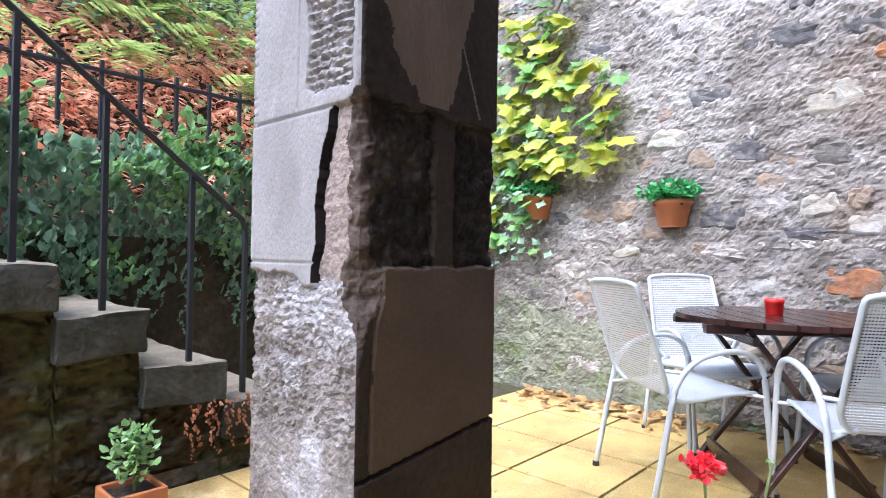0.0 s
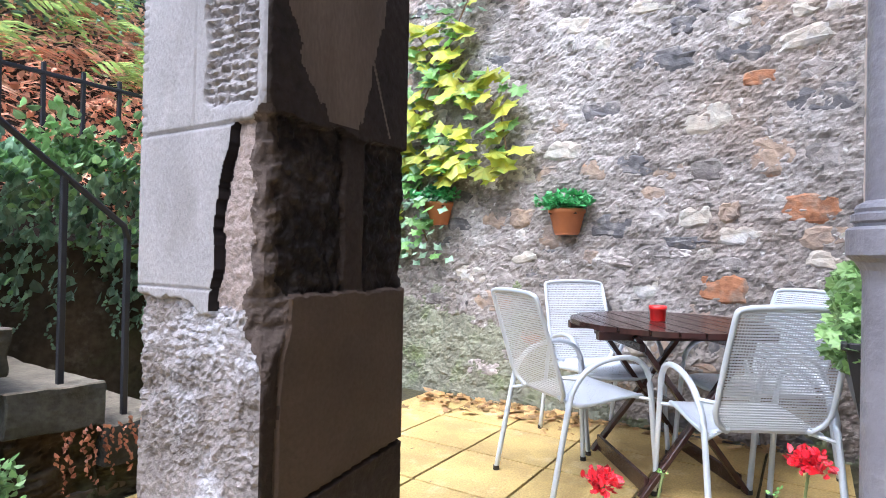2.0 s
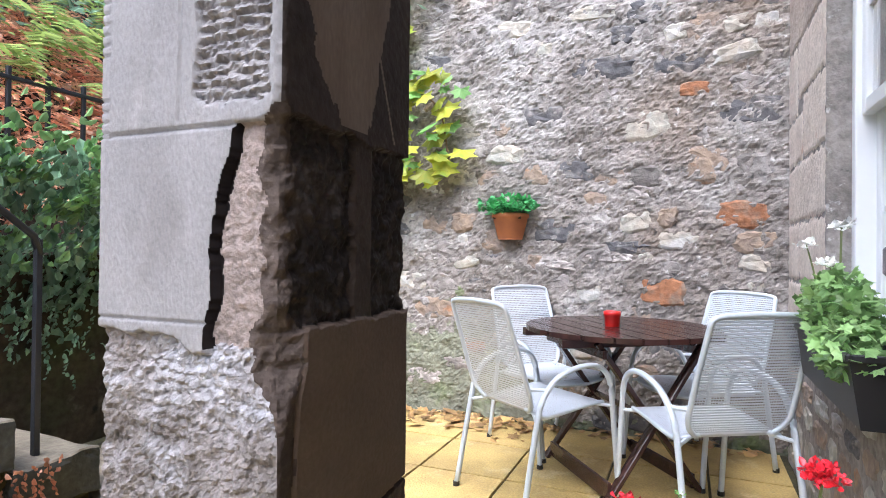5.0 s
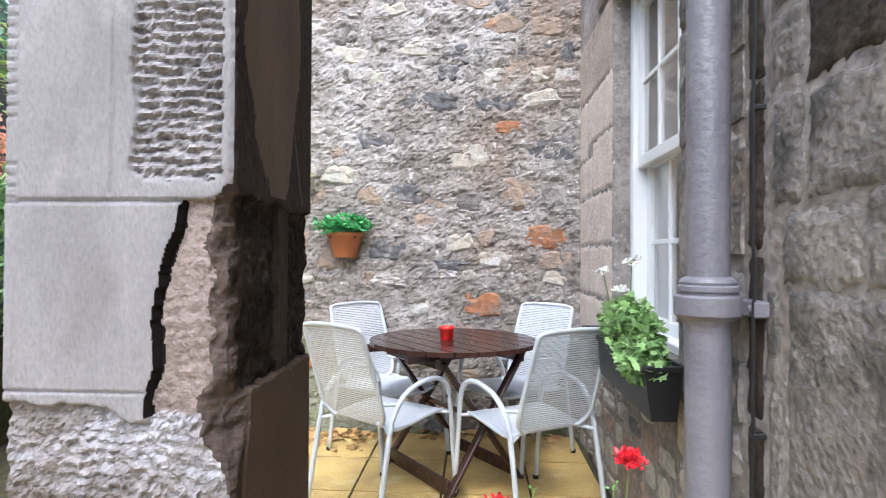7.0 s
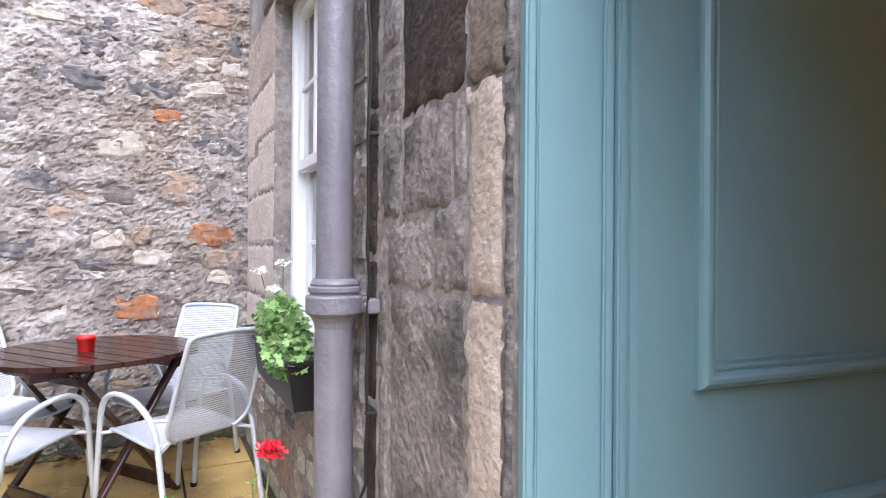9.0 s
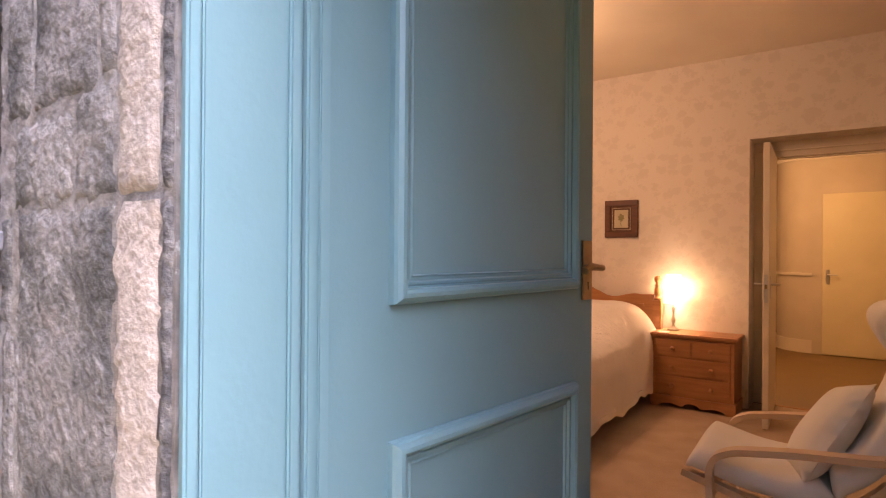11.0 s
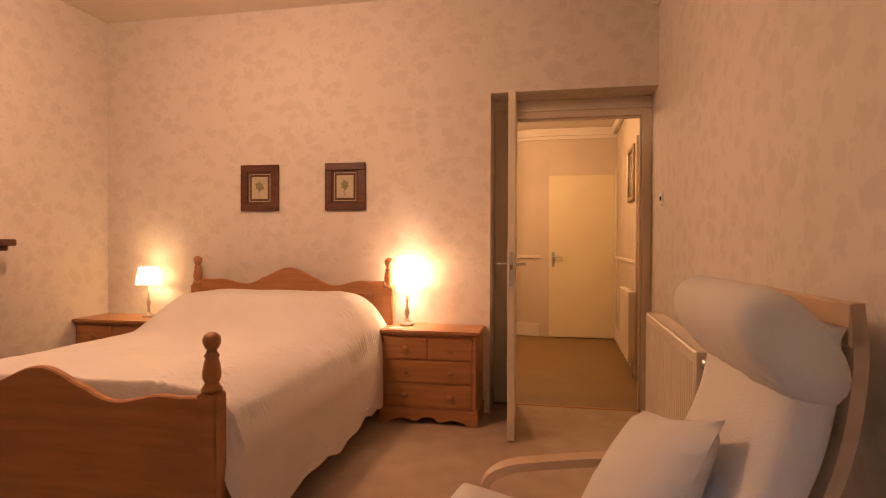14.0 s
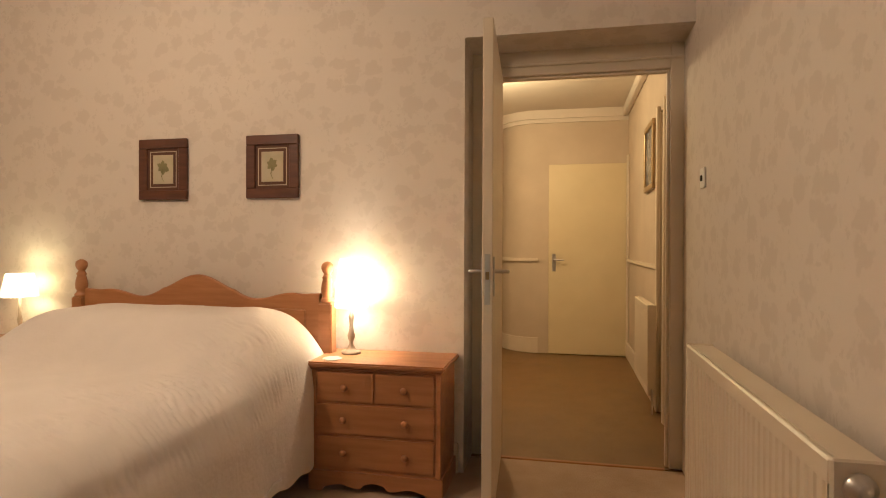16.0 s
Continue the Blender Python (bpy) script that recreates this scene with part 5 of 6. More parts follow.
for sx in (-1, 1):
    x = -0.042 if sx < 0 else 0.0
    h = part("door_handle", box(min(x, x + sx * 0.006), max(x, x + sx * 0.006), 0.77, 0.82, 0.93, 1.09, 0.002), CHROME, inner_door, "dull chrome lever handle")
    part("lever", tube(arc([(x, 0.795, 1.03), (x + sx * 0.045, 0.795, 1.03), (x + sx * 0.055, 0.78, 1.03), (x + sx * 0.055, 0.69, 1.025)], 4), 0.008, 8), CHROME, h)

# ---- hall things ----
hall_door = thing("hall_door", "cream flush door closed at the end of the hall", "door")
part("leaf", box(-0.045, 0.752, -8.155, -8.115, 0.005, 1.985, 0.004), YELLOW_CREAM, hall_door)
for k in range(1, 7):
    x = -0.045 + 0.797 * k / 7
    part("groove_bead", box(x - 0.003, x + 0.003, -8.115, -8.1135, 0.03, 1.96), YELLOW_CREAM, hall_door)
h = part("door_handle", box(0.675, 0.715, -8.115, -8.11, 0.87, 1.05, 0.002), CHROME, hall_door)
part("lever", tube(arc([(0.695, -8.112, 0.99), (0.695, -8.07, 0.99), (0.68, -8.06, 0.99), (0.59, -8.06, 0.985)], 4), 0.008, 8), CHROME, h)


def radiator(name, place, length, height, label, depth=0.095, turn=0):
    """A panel radiator along local y, its front towards +x."""
    ob = thing(name, label, "radiator", place, turn, "panel radiators")
    bm = bmesh.new()
    n = int(length / 0.04)
    pr = []
    for i in range(n):
        y = 0.02 + (length - 0.04) * i / n
        w = (length - 0.04) / n
        pr += [(0, y), (0, y + 0.5 * w), (-0.004, y + 0.62 * w), (-0.004, y + 0.88 * w)]
    pr.append((0, length - 0.02))
    lo = [bm.verts.new((depth - 0.002 + x, y, 0.04)) for x, y in pr]
    hi = [bm.verts.new((depth - 0.002 + x, y, height - 0.05)) for x, y in pr]
    for i in range(len(pr) - 1):
        bm.faces.new((lo[i], lo[i + 1], hi[i + 1], hi[i]))
    part("ribbed_panel", bm, CREAM_PAINT, ob)
    part("back_panel", box(0.0, depth - 0.012, 0.012, length - 0.012, 0.03, height - 0.03, 0.004), CREAM_PAINT, ob)
    for y in (0.0, length - 0.012):
        part("side_cover", box(0.0, depth, y, y + 0.012, 0.0, height, 0.004), CREAM_PAINT, ob)
    part("front_edge", box(depth - 0.016, depth, 0.012, length - 0.012, height - 0.052, height - 0.004, 0.005), CREAM_PAINT, ob)
    part("bottom_edge", box(depth - 0.014, depth, 0.012, length - 0.012, 0.0, 0.042, 0.004), CREAM_PAINT, ob)
    bm = box(0.004, depth - 0.018, 0.012, length - 0.012, height - 0.013, height - 0.006)
    part("top_grille", bm, CREAM_PAINT, ob)
    return ob


rad = radiator("radiator", (0.048, -4.245, 0.10), 1.20, 0.675, "white panel radiator with a top grille")
part("end_plug", lathe([(0.024, 0.0), (0.026, 0.004), (0.026, 0.014), (0.016, 0.018), (0.013, 0.028), (0.006, 0.03)], 18, m=pose(0.055, 1.20, 0.63, -90)), CHROME, rad, "chrome end plug", True)
part("valve", lathe([(0.012, 0), (0.012, 0.05), (0.018, 0.055), (0.018, 0.09)], 14, m=pose(0.055, 1.235, 0.02)), WHITE_PLASTIC, rad)
part("pipe", tube([(0.055, 1.235, -0.10), (0.055, 1.235, 0.03)], 0.008, 8), CHROME, rad)
part("bracket", box(-0.048, 0.0, 0.15, 0.18, 0.1, 0.55), CREAM_PAINT, rad)
part("bracket", box(-0.048, 0.0, 1.0, 1.03, 0.1, 0.55), CREAM_PAINT, rad)
hr = radiator("hall_radiator", (-0.02, -6.75, 0.13), 0.72, 0.61, "cream panel radiator on the hall wall", 0.06)
part("bracket", box(-0.03, 0.0, 0.1, 0.13, 0.1, 0.5), CREAM_PAINT, hr)
part("bracket", box(-0.03, 0.0, 0.55, 0.58, 0.1, 0.5), CREAM_PAINT, hr)
part("pipe", tube([(0.03, 0.735, -0.12), (0.03, 0.735, 0.04), (0.03, 0.70, 0.04)], 0.008, 8), CHROME, hr)

hp = thing("hall_picture", "framed picture in a dark gilt frame on the hall wall", "picture", (-0.05, -6.75, 1.55))
bm = bmesh.new()
for y0, y1, z0, z1 in ((0, 0.46, 0, 0.04), (0, 0.46, 0.46, 0.50), (0, 0.04, 0.04, 0.46), (0.42, 0.46, 0.04, 0.46)):
    box(0.002, 0.03, y0, y1, z0, z1, 0.005, bm=bm)
part("frame", bm, GILT, hp)
part("print", box(0.004, 0.012, 0.04, 0.42, 0.04, 0.46), PICTURE_GLASS, hp)

switch = thing("light_switch", "cream plastic light switch on the wallpaper", "switch", (0.0, -4.66, 1.385))
part("plate", box(0.0, 0.009, 0.0, 0.075, 0.0, 0.088, 0.003), WHITE_PLASTIC, switch)
part("rocker", box(0.008, 0.016, 0.028, 0.047, 0.03, 0.056, 0.003), BLACK, switch)
sensor = thing("motion_detector", "small white alarm sensor high in the corner", "sensor", (0.0, -4.785, 2.66))
part("body", box(0.0, 0.045, 0.0, 0.05, 0.0, 0.10, 0.012, seg=2), WHITE_PLASTIC, sensor)
part("lens", box(0.03, 0.049, 0.008, 0.042, 0.012, 0.05, 0.008), CREAM_PAINT, sensor)


# ---- pictures over the bed ----
def flower_picture(x, kind, turn):
    ob = thing("flower_picture", kind, "picture", (x, -4.788, 1.383), 0, "pictures over the bed")
    w, h, f = 0.302, 0.336, 0.052
    for n, (x0, x1, z0, z1) in enumerate(((0, w, 0, f), (0, w, h - f, h), (0, f, f, h - f), (w - f, w, f, h - f))):
        part("frame_side", box(x0, x1, 0.0, 0.022, z0, z1, 0.004), DARK_FRAME, ob)
    part("mount", box(f, w - f, 0.002, 0.010, f, h - f), MAT_BOARD, ob)
    bm = bmesh.new()
    for x0, x1, z0, z1 in ((f + 0.016, w - f - 0.016, f + 0.016, f + 0.020), (f + 0.016, w - f - 0.016, h - f - 0.020, h - f - 0.016), (f + 0.016, f + 0.020, f + 0.02, h - f - 0.02), (w - f - 0.020, w - f - 0.016, f + 0.02, h - f - 0.02)):
        box(x0, x1, 0.010, 0.0115, z0, z1, bm=bm)
    part("mount_line", bm, PRINT, ob)
    part("print", box(f + 0.036, w - f - 0.036, 0.010, 0.013, f + 0.036, h - f - 0.036), PRINT, ob)
    bm = bmesh.new()
    rng = random.Random(turn)
    for k in range(6):
        a = turn + k * 1.05
        m = Matrix.Translation((w / 2, 0.0145, h / 2 + 0.012)) @ Euler((1.57, 0, 0)).to_matrix().to_4x4() @ Euler((0, 0, a)).to_matrix().to_4x4()
        leaf(bm, m, rng.uniform(0.03, 0.045), 0, 0.02)
    tube([(w / 2, 0.0145, h / 2), (w / 2 + 0.008, 0.0145, h / 2 - 0.04), (w / 2 - 0.004, 0.0145, h / 2 - 0.065)], 0.0018, 5, bm)
    part("flower", bm, SAGE, ob)


flower_picture(2.620, "botanical flower print in a dark pine frame", 1)
flower_picture(1.959, "botanical leaf spray print in a dark pine frame", 4)


# ---- chests beside the bed ----
def bedside_chest(place, label):
    """Front towards +y, width along x."""
    ob = thing("bedside_chest", label, "chest", place, 0, "bedside chests")
    w, d, h = 0.615, 0.33, 0.595
    part("top", box(-0.022, w + 0.022, -0.012, d + 0.022, h - 0.024, h, 0.007, seg=2), PINE, ob)
    part("top_moulding", box(-0.010, w + 0.010, 0, d + 0.010, h - 0.036, h - 0.024, 0.004), PINE, ob)
    for x0, x1 in ((0, 0.022), (w - 0.022, w)):
        part("side", box(x0, x1, 0, d - 0.002, 0.06, h - 0.036, 0.002), PINE, ob)
    part("back", box(0.022, w - 0.022, 0.0, 0.012, 0.08, h - 0.036), PINE, ob)
    part("carcass", box(0.022, w - 0.022, 0.012, d - 0.006, 0.085, h - 0.036), PINE, ob)
    bm = bmesh.new()
    n = 40
    up, lo = [], []
    for i in range(n + 1):
        u = i / n
        x = -0.010 + (w + 0.02) * u
        e = min(u, 1 - u)
        z = 0.0 if e < 0.11 else 0.020 + 0.016 * math.sin((e - 0.11) / 0.39 * math.pi * 1.5) ** 2 + 0.014 * (e > 0.40)
        for lst, zz in ((up, 0.092), (lo, z)):
            lst.append((bm.verts.new((x, d + 0.010, zz)), bm.verts.new((x, d - 0.012, zz))))
    for i in range(n):
        bm.faces.new((lo[i][0], lo[i + 1][0], up[i + 1][0], up[i][0]))
        bm.faces.new((lo[i][1], up[i][1], up[i + 1][1], lo[i + 1][1]))
        bm.faces.new((up[i][0], up[i + 1][0], up[i + 1][1], up[i][1]))
        bm.faces.new((lo[i][0], lo[i][1], lo[i + 1][1], lo[i + 1][0]))
    part("plinth", bm, PINE, ob)
    for x0, x1 in ((-0.010, 0.012), (w - 0.012, w + 0.010)):
        part("plinth_side", box(x0, x1, 0.0, d - 0.012, 0.0, 0.092, 0.003), PINE, ob)
    z1, z2, z3, z4 = 0.108, 0.260, 0.408, 0.552
    rows = [(0.026, w - 0.026, z1, z2 - 0.004, 2), (0.026, w - 0.026, z2 + 0.003, z3 - 0.004, 2), (0.026, w / 2 - 0.003, z3 + 0.003, z4, 1), (w / 2 + 0.003, w - 0.026, z3 + 0.003, z4, 1)]
    for x0, x1, a, b, k in rows:
        dr = part("drawer", box(x0, x1, d - 0.03, d + 0.002, a, b, 0.005, seg=2), PINE, ob)
        for j in range(k):
            x = (x0 + x1) / 2 if k == 1 else x0 + (x1 - x0) * (0.24 if j == 0 else 0.76)
            part("knob", lathe([(0.006, 0.0), (0.007, 0.008), (0.014, 0.014), (0.016, 0.020), (0.012, 0.027), (0.004, 0.029)], 14, m=pose(x, d + 0.002, (a + b) / 2, -90)), PINE, dr, smooth=True)
    return ob


bedside_chest((1.122, -4.788, 0), "honey pine bedside chest with two small and two wide drawers")
bedside_chest((3.435, -4.788, 0), "honey pine bedside chest in the far corner")

# ---- table lamps ----
lamp_a = thing("table_lamp", "lit table lamp with a turned wooden stem and cream shade", "lamp", (1.625, -4.675, 0.595), 0, "bedside lamps")
part("stem", lathe([(0.048, 0), (0.050, 0.006), (0.046, 0.014), (0.030, 0.018), (0.020, 0.028), (0.011, 0.045), (0.010, 0.06), (0.017, 0.075), (0.019, 0.09), (0.013, 0.11), (0.009, 0.14), (0.012, 0.17), (0.016, 0.185), (0.010, 0.20), (0.008, 0.235)], 20), LAMP_WOOD, lamp_a, smooth=True)
bm = bmesh.new()
rings = [[bm.verts.new((r * math.cos(a), r * math.sin(a), z)) for a in (2 * math.pi * i / 28 for i in range(28))] for r, z in ((0.082, 0.232), (0.058, 0.47))]
for i in range(28):
    bm.faces.new((rings[0][i], rings[0][(i + 1) % 28], rings[1][(i + 1) % 28], rings[1][i]))
part("shade", bm, SHADE, lamp_a, "glowing cream fabric shade", True)
lamp_b = thing("table_lamp", "small lit table lamp with a pleated cream shade", "lamp", (3.61, -4.665, 0.595), 0, "bedside lamps")
part("stem", lathe([(0.045, 0), (0.047, 0.006), (0.040, 0.014), (0.012, 0.03), (0.009, 0.08), (0.014, 0.11), (0.008, 0.14), (0.007, 0.245)], 18), LAMP_WOOD, lamp_b, smooth=True)
bm = bmesh.new()
rings = [[bm.verts.new(((r + 0.003 * (i % 2)) * math.cos(a), (r + 0.003 * (i % 2)) * math.sin(a), z)) for i, a in ((i, 2 * math.pi * i / 56) for i in range(56))] for r, z in ((0.088, 0.242), (0.064, 0.372))]
for i in range(56):
    bm.faces.new((rings[0][i], rings[0][(i + 1) % 56], rings[1][(i + 1) % 56], rings[1][i]))
part("shade", bm, SHADE_FAR, lamp_b, "glowing pleated shade")
coaster = tagged(part("coaster", lathe([(0.045, 0), (0.047, 0.002), (0.045, 0.005)], 24, m=pose(1.66, -4.52, 0.595)), WHITE_PLASTIC), "small pale round coaster on the chest", "coaster")

# ---- bed ----
BX0, BX1, BY0, BY1 = 1.756, 3.214, -4.682, -2.685
bed = thing("double_bed", "honey pine double bed with turned posts and a shaped headboard", "bed")


def bed_post(x, y, square, top):
    w = 0.036
    part("post_foot", box(x - w, x + w, y - w, y + w, 0, square, 0.006, seg=2), PINE, bed)
    k = top - square
    prof = [(0.034, 0), (0.036, 0.012), (0.028, 0.022), (0.023, 0.032), (0.030, 0.045), (0.032, 0.065), (0.028, 0.095), (0.022, 0.115), (0.027, 0.124), (0.020, 0.134), (0.016, 0.142), (0.024, 0.152), (0.030, 0.166), (0.031, 0.178), (0.027, 0.192), (0.014, 0.202), (0.004, 0.205)]
    part("finial", lathe([(r, z * k / 0.205) for r, z in prof], 20, m=pose(x, y, square)), PINE, bed, smooth=True)


for x in (BX0, BX1):
    bed_post(x, BY0, 0.845, 1.052)
    bed_post(x + (0.03 if x == BX0 else -0.03), BY1, 0.635, 0.843)


def shaped_board(name, y0, y1, z0, base, rise, thick, inset=0.0):
    n = 60
    bm = bmesh.new()
    rows = []
    x0, x1 = BX0 + 0.036 + inset, BX1 - 0.036 - inset
    for i in range(n + 1):
        u = i / n
        e = abs(u - 0.5) * 2
        z = base + rise * math.exp(-(e / 0.26) ** 2) + rise * 0.18 * math.sin(e * math.pi * 3.2) * (e > 0.3) + 0.03 * max(0, e - 0.86) / 0.14
        x = x0 + (x1 - x0) * u
        rows.append([bm.verts.new((x, y, zz)) for y, zz in ((y0, z0), (y0, z - 0.006), (y0 + 0.006, z), (y1 - 0.006, z), (y1, z - 0.006), (y1, z0))])
    for a, b in zip(rows, rows[1:]):
        for k in range(5):
            bm.faces.new((a[k], b[k], b[k + 1], a[k + 1]))
    bmesh.ops.recalc_face_normals(bm, faces=bm.faces)
    return part(name, bm, PINE, bed)


shaped_board("headboard", BY0 - 0.016, BY0 + 0.016, 0.45, 0.872, 0.105, 0.03)
for k in range(4):
    x0 = BX0 + 0.09 + (BX1 - BX0 - 0.18) * k / 4
    part("raised_panel", box(x0 + 0.02, x0 + (BX1 - BX0 - 0.18) / 4 - 0.02, BY0 + 0.014, BY0 + 0.024, 0.50, 0.81, 0.007), PINE, bed)
shaped_board("footboard", BY1 - 0.016, BY1 + 0.016, 0.18, 0.600, 0.095, 0.03, 0.03)
for x in (BX0 - 0.006, BX1 - 0.022):
    part("side_rail", box(x, x + 0.028, BY0 + 0.03, BY1 - 0.03, 0.22, 0.36, 0.004), PINE, bed)
part("mattress", box(BX0 + 0.04, BX1 - 0.04, BY0 + 0.03, BY1 - 0.03, 0.34, 0.545, 0.04, seg=3), CUSHION, bed)

# the quilt: one sheet over pillows and mattress, hanging down both sides
bm = bmesh.new()
nu, nv = 190, 420
side, topw = 0.40, BX1 - BX0 + 0.03
rows = []
for j in range(nv + 1):
    v = j / nv
    y = BY0 + 0.035 + (BY1 - 0.018 - BY0 - 0.035) * v
    pil = 0.185 * (1 - ramp(v, 0.17, 0.40)) * ramp(v, -0.06, 0.05)
    row = []
    for i in range(nu + 1):
        s = (i / nu) * (topw + 2 * side) - side
        fold = 0.005 * math.sin(y * 9 + 2.5 * fbm(y * 2, s, 3.0)) + 0.006 * fbm(y * 6, s * 3, 2.0)
        if s < 0 or s > topw:
            k = (-s if s < 0 else s - topw)
            sgn = -1 if s < 0 else 1
            q = min(1.0, k / 0.12)
            x = (BX0 - 0.015 if s < 0 else BX1 + 0.015) + sgn * ((0.040 * math.sin(q * 1.57) + 0.10 * k * k) * (0.2 + 0.8 * min(1.0, v / 0.45)) + fold * k * 2.4)
            z = 0.505 + 0.35 * pil * max(0, 1 - k / 0.3) - 0.95 * k
        else:
            e = min(s, topw - s)
            r = min(1.0, e / 0.36)
            x = BX0 - 0.015 + s
            b = max(0.0, 1 - e / 0.17)
            z = 0.585 + 0.055 * math.sin(r * 1.57) + pil * (0.55 + 0.45 * math.sin(min(1.0, r * 1.5) * 1.57)) - (0.08 + 0.20 * pil) * (1 - math.sqrt(max(0.0, 1 - b * b)))
        hem = 0.018 * math.sin(y * 9.0) + 0.01 * math.sin(y * 23)
        if (s < -side + 0.06) or (s > topw + side - 0.06):
            z += hem
        if v > 0.97:
            z -= (v - 0.97) / 0.03 * 0.2
        rip = 0.0095 * math.sin(y * 190 + x * 90 + 11.0 * fbm(x * 5, y * 6, 6.0)) * max(0.0, min(1.0, 1.3 * fbm(x * 4.0, y * 4.0, 2.0) + 0.55)) * math.exp(-((s - 0.12) / 0.26) ** 2) * ramp(v, 0.12, 0.3) * (1 if s > 0 else max(0.0, 1 + s / 0.06))
        z = max(z + rip + 0.008 * fbm(x * 3, y * 3, 1.0), 0.03)
        row.append(bm.verts.new((x + rip * (1.5 if s < 0 else 0), y, z)))
    rows.append(row)
for a, b in zip(rows, rows[1:]):
    for i in range(nu):
        bm.faces.new((a[i], a[i + 1], b[i + 1], b[i]))
quilt = part("quilt", bm, QUILT, None, "", True)
tagged(quilt, "white crinkled cotton bedspread spread over the bed", "bedspread")

# ---- bentwood armchair: local x runs forward, y across ----
arm = thing("armchair", "bentwood birch armchair with an off-white cushion and headrest", "armchair", (0.10, -2.29, 0), 3)
W = 0.258
spine = [(0.0, 1.045), (-0.008, 0.93), (0.018, 0.76), (0.080, 0.60), (0.170, 0.46), (0.285, 0.36), (0.42, 0.315), (0.58, 0.325), (0.74, 0.365), (0.82, 0.385)]


def ribbon(bm, line, y0, y1, t):
    """A strip of bent wood following (x, z) points, t thick."""
    pts = arc([(x, 0, z) for x, z in line], 5)
    rings = []
    for i, p in enumerate(pts):
        d = (pts[min(i + 1, len(pts) - 1)] - pts[max(i - 1, 0)]).normalized()
        nrm = Vector((-d.z, 0, d.x))
        rings.append([bm.verts.new(q) for q in (p + nrm * t / 2 + Vector((0, y0, 0)), p + nrm * t / 2 + Vector((0, y1, 0)), p - nrm * t / 2 + Vector((0, y1, 0)), p - nrm * t / 2 + Vector((0, y0, 0)))])
    for a, b in zip(rings, rings[1:]):
        for k in range(4):
            bm.faces.new((a[k], a[(k + 1) % 4], b[(k + 1) % 4], b[k]))
    bm.faces.new(rings[0][::-1])
    bm.faces.new(rings[-1])
    bmesh.ops.recalc_face_normals(bm, faces=bm.faces)
    return bm


for s in (-1, 1):
    y0, y1 = sorted((s * (W - 0.02), s * (W - 0.065)))
    part("side_frame", ribbon(bmesh.new(), spine, y0, y1, 0.026), BIRCH, arm)
    y0, y1 = sorted((s * (W + 0.055), s * W))
    loop = [(0.07, 0.635), (0.09, 0.612), (0.13, 0.585), (0.20, 0.565), (0.40, 0.548), (0.56, 0.528), (0.64, 0.512), (0.695, 0.475), (0.71, 0.40), (0.695, 0.25), (0.675, 0.10), (0.65, 0.035), (0.58, 0.013), (0.40, 0.013), (0.10, 0.013)]
    part("arm_loop", ribbon(bmesh.new(), loop, y0, y1, 0.024), BIRCH, arm)
    part("bolt", lathe([(0.011, 0), (0.011, 0.004), (0.005, 0.005)], 14, m=pose(0.09, s * (W + 0.055), 0.618, -90 * s)), IRON, arm)
part("top_rail", box(-0.016, 0.012, -W + 0.02, W - 0.02, 0.965, 1.045, 0.004), BIRCH, arm)
part("cross_bar", box(0.05, 0.09, -W, W, 0.585, 0.61, 0.005), BIRCH, arm)
part("cross_bar", box(0.70, 0.73, -W, W, 0.30, 0.345, 0.005), BIRCH, arm)
part("cross_bar", box(0.12, 0.16, -W, W, 0.014, 0.04, 0.004), BIRCH, arm)


def padded(line, halfw, thick, name, puff=1.0, soft_end=2.5):
    """A soft pad that follows (x, z) points."""
    bm = bmesh.new()
    pts = arc([(x, 0, z) for x, z in line], 6)
    n = 16
    m = len(pts) - 1
    rings = []
    for i, p in enumerate(pts):
        d = (pts[min(i + 1, m)] - pts[max(i - 1, 0)]).normalized()
        nrm = Vector((d.z, 0, -d.x))
        nrm = nrm if nrm.dot(Vector((0.6, 0, 0.8))) > 0 else -nrm
        e = min(1.0, min(i, m - i) / soft_end)
        tk = thick * (0.35 + 0.65 * math.sin(e * 1.57))
        ring = []
        for k in range(n):
            a = 2 * math.pi * k / n
            cx, sx = math.cos(a), math.sin(a)
            px = math.copysign(abs(cx) ** (0.35 * puff), cx) * halfw * (0.96 + 0.04 * e)
            pz = math.copysign(abs(sx) ** 0.6, sx) * tk / 2
            ring.append(bm.verts.new(p + Vector((0, px, 0)) + nrm * (tk / 2 + pz)))
        rings.append(ring)
    for a, b in zip(rings, rings[1:]):
        for k in range(n):
            bm.faces.new((a[k], a[(k + 1) % n], b[(k + 1) % n], b[k]))
    bm.faces.new(rings[0][::-1])
    bm.faces.new(rings[-1])
    bmesh.ops.recalc_face_normals(bm, faces=bm.faces)
    return part(name, bm, CUSHION, arm, "", True)


padded([(0.008, 1.00), (0.010, 0.89), (0.040, 0.745), (0.100, 0.605), (0.190, 0.475), (0.300, 0.385)], W - 0.004, 0.115, "back_cushion")
padded([(0.31, 0.385), (0.42, 0.345), (0.58, 0.352), (0.72, 0.385), (0.805, 0.405)], W - 0.005, 0.10, "seat_cushion")
bm = bmesh.new()
rings = []
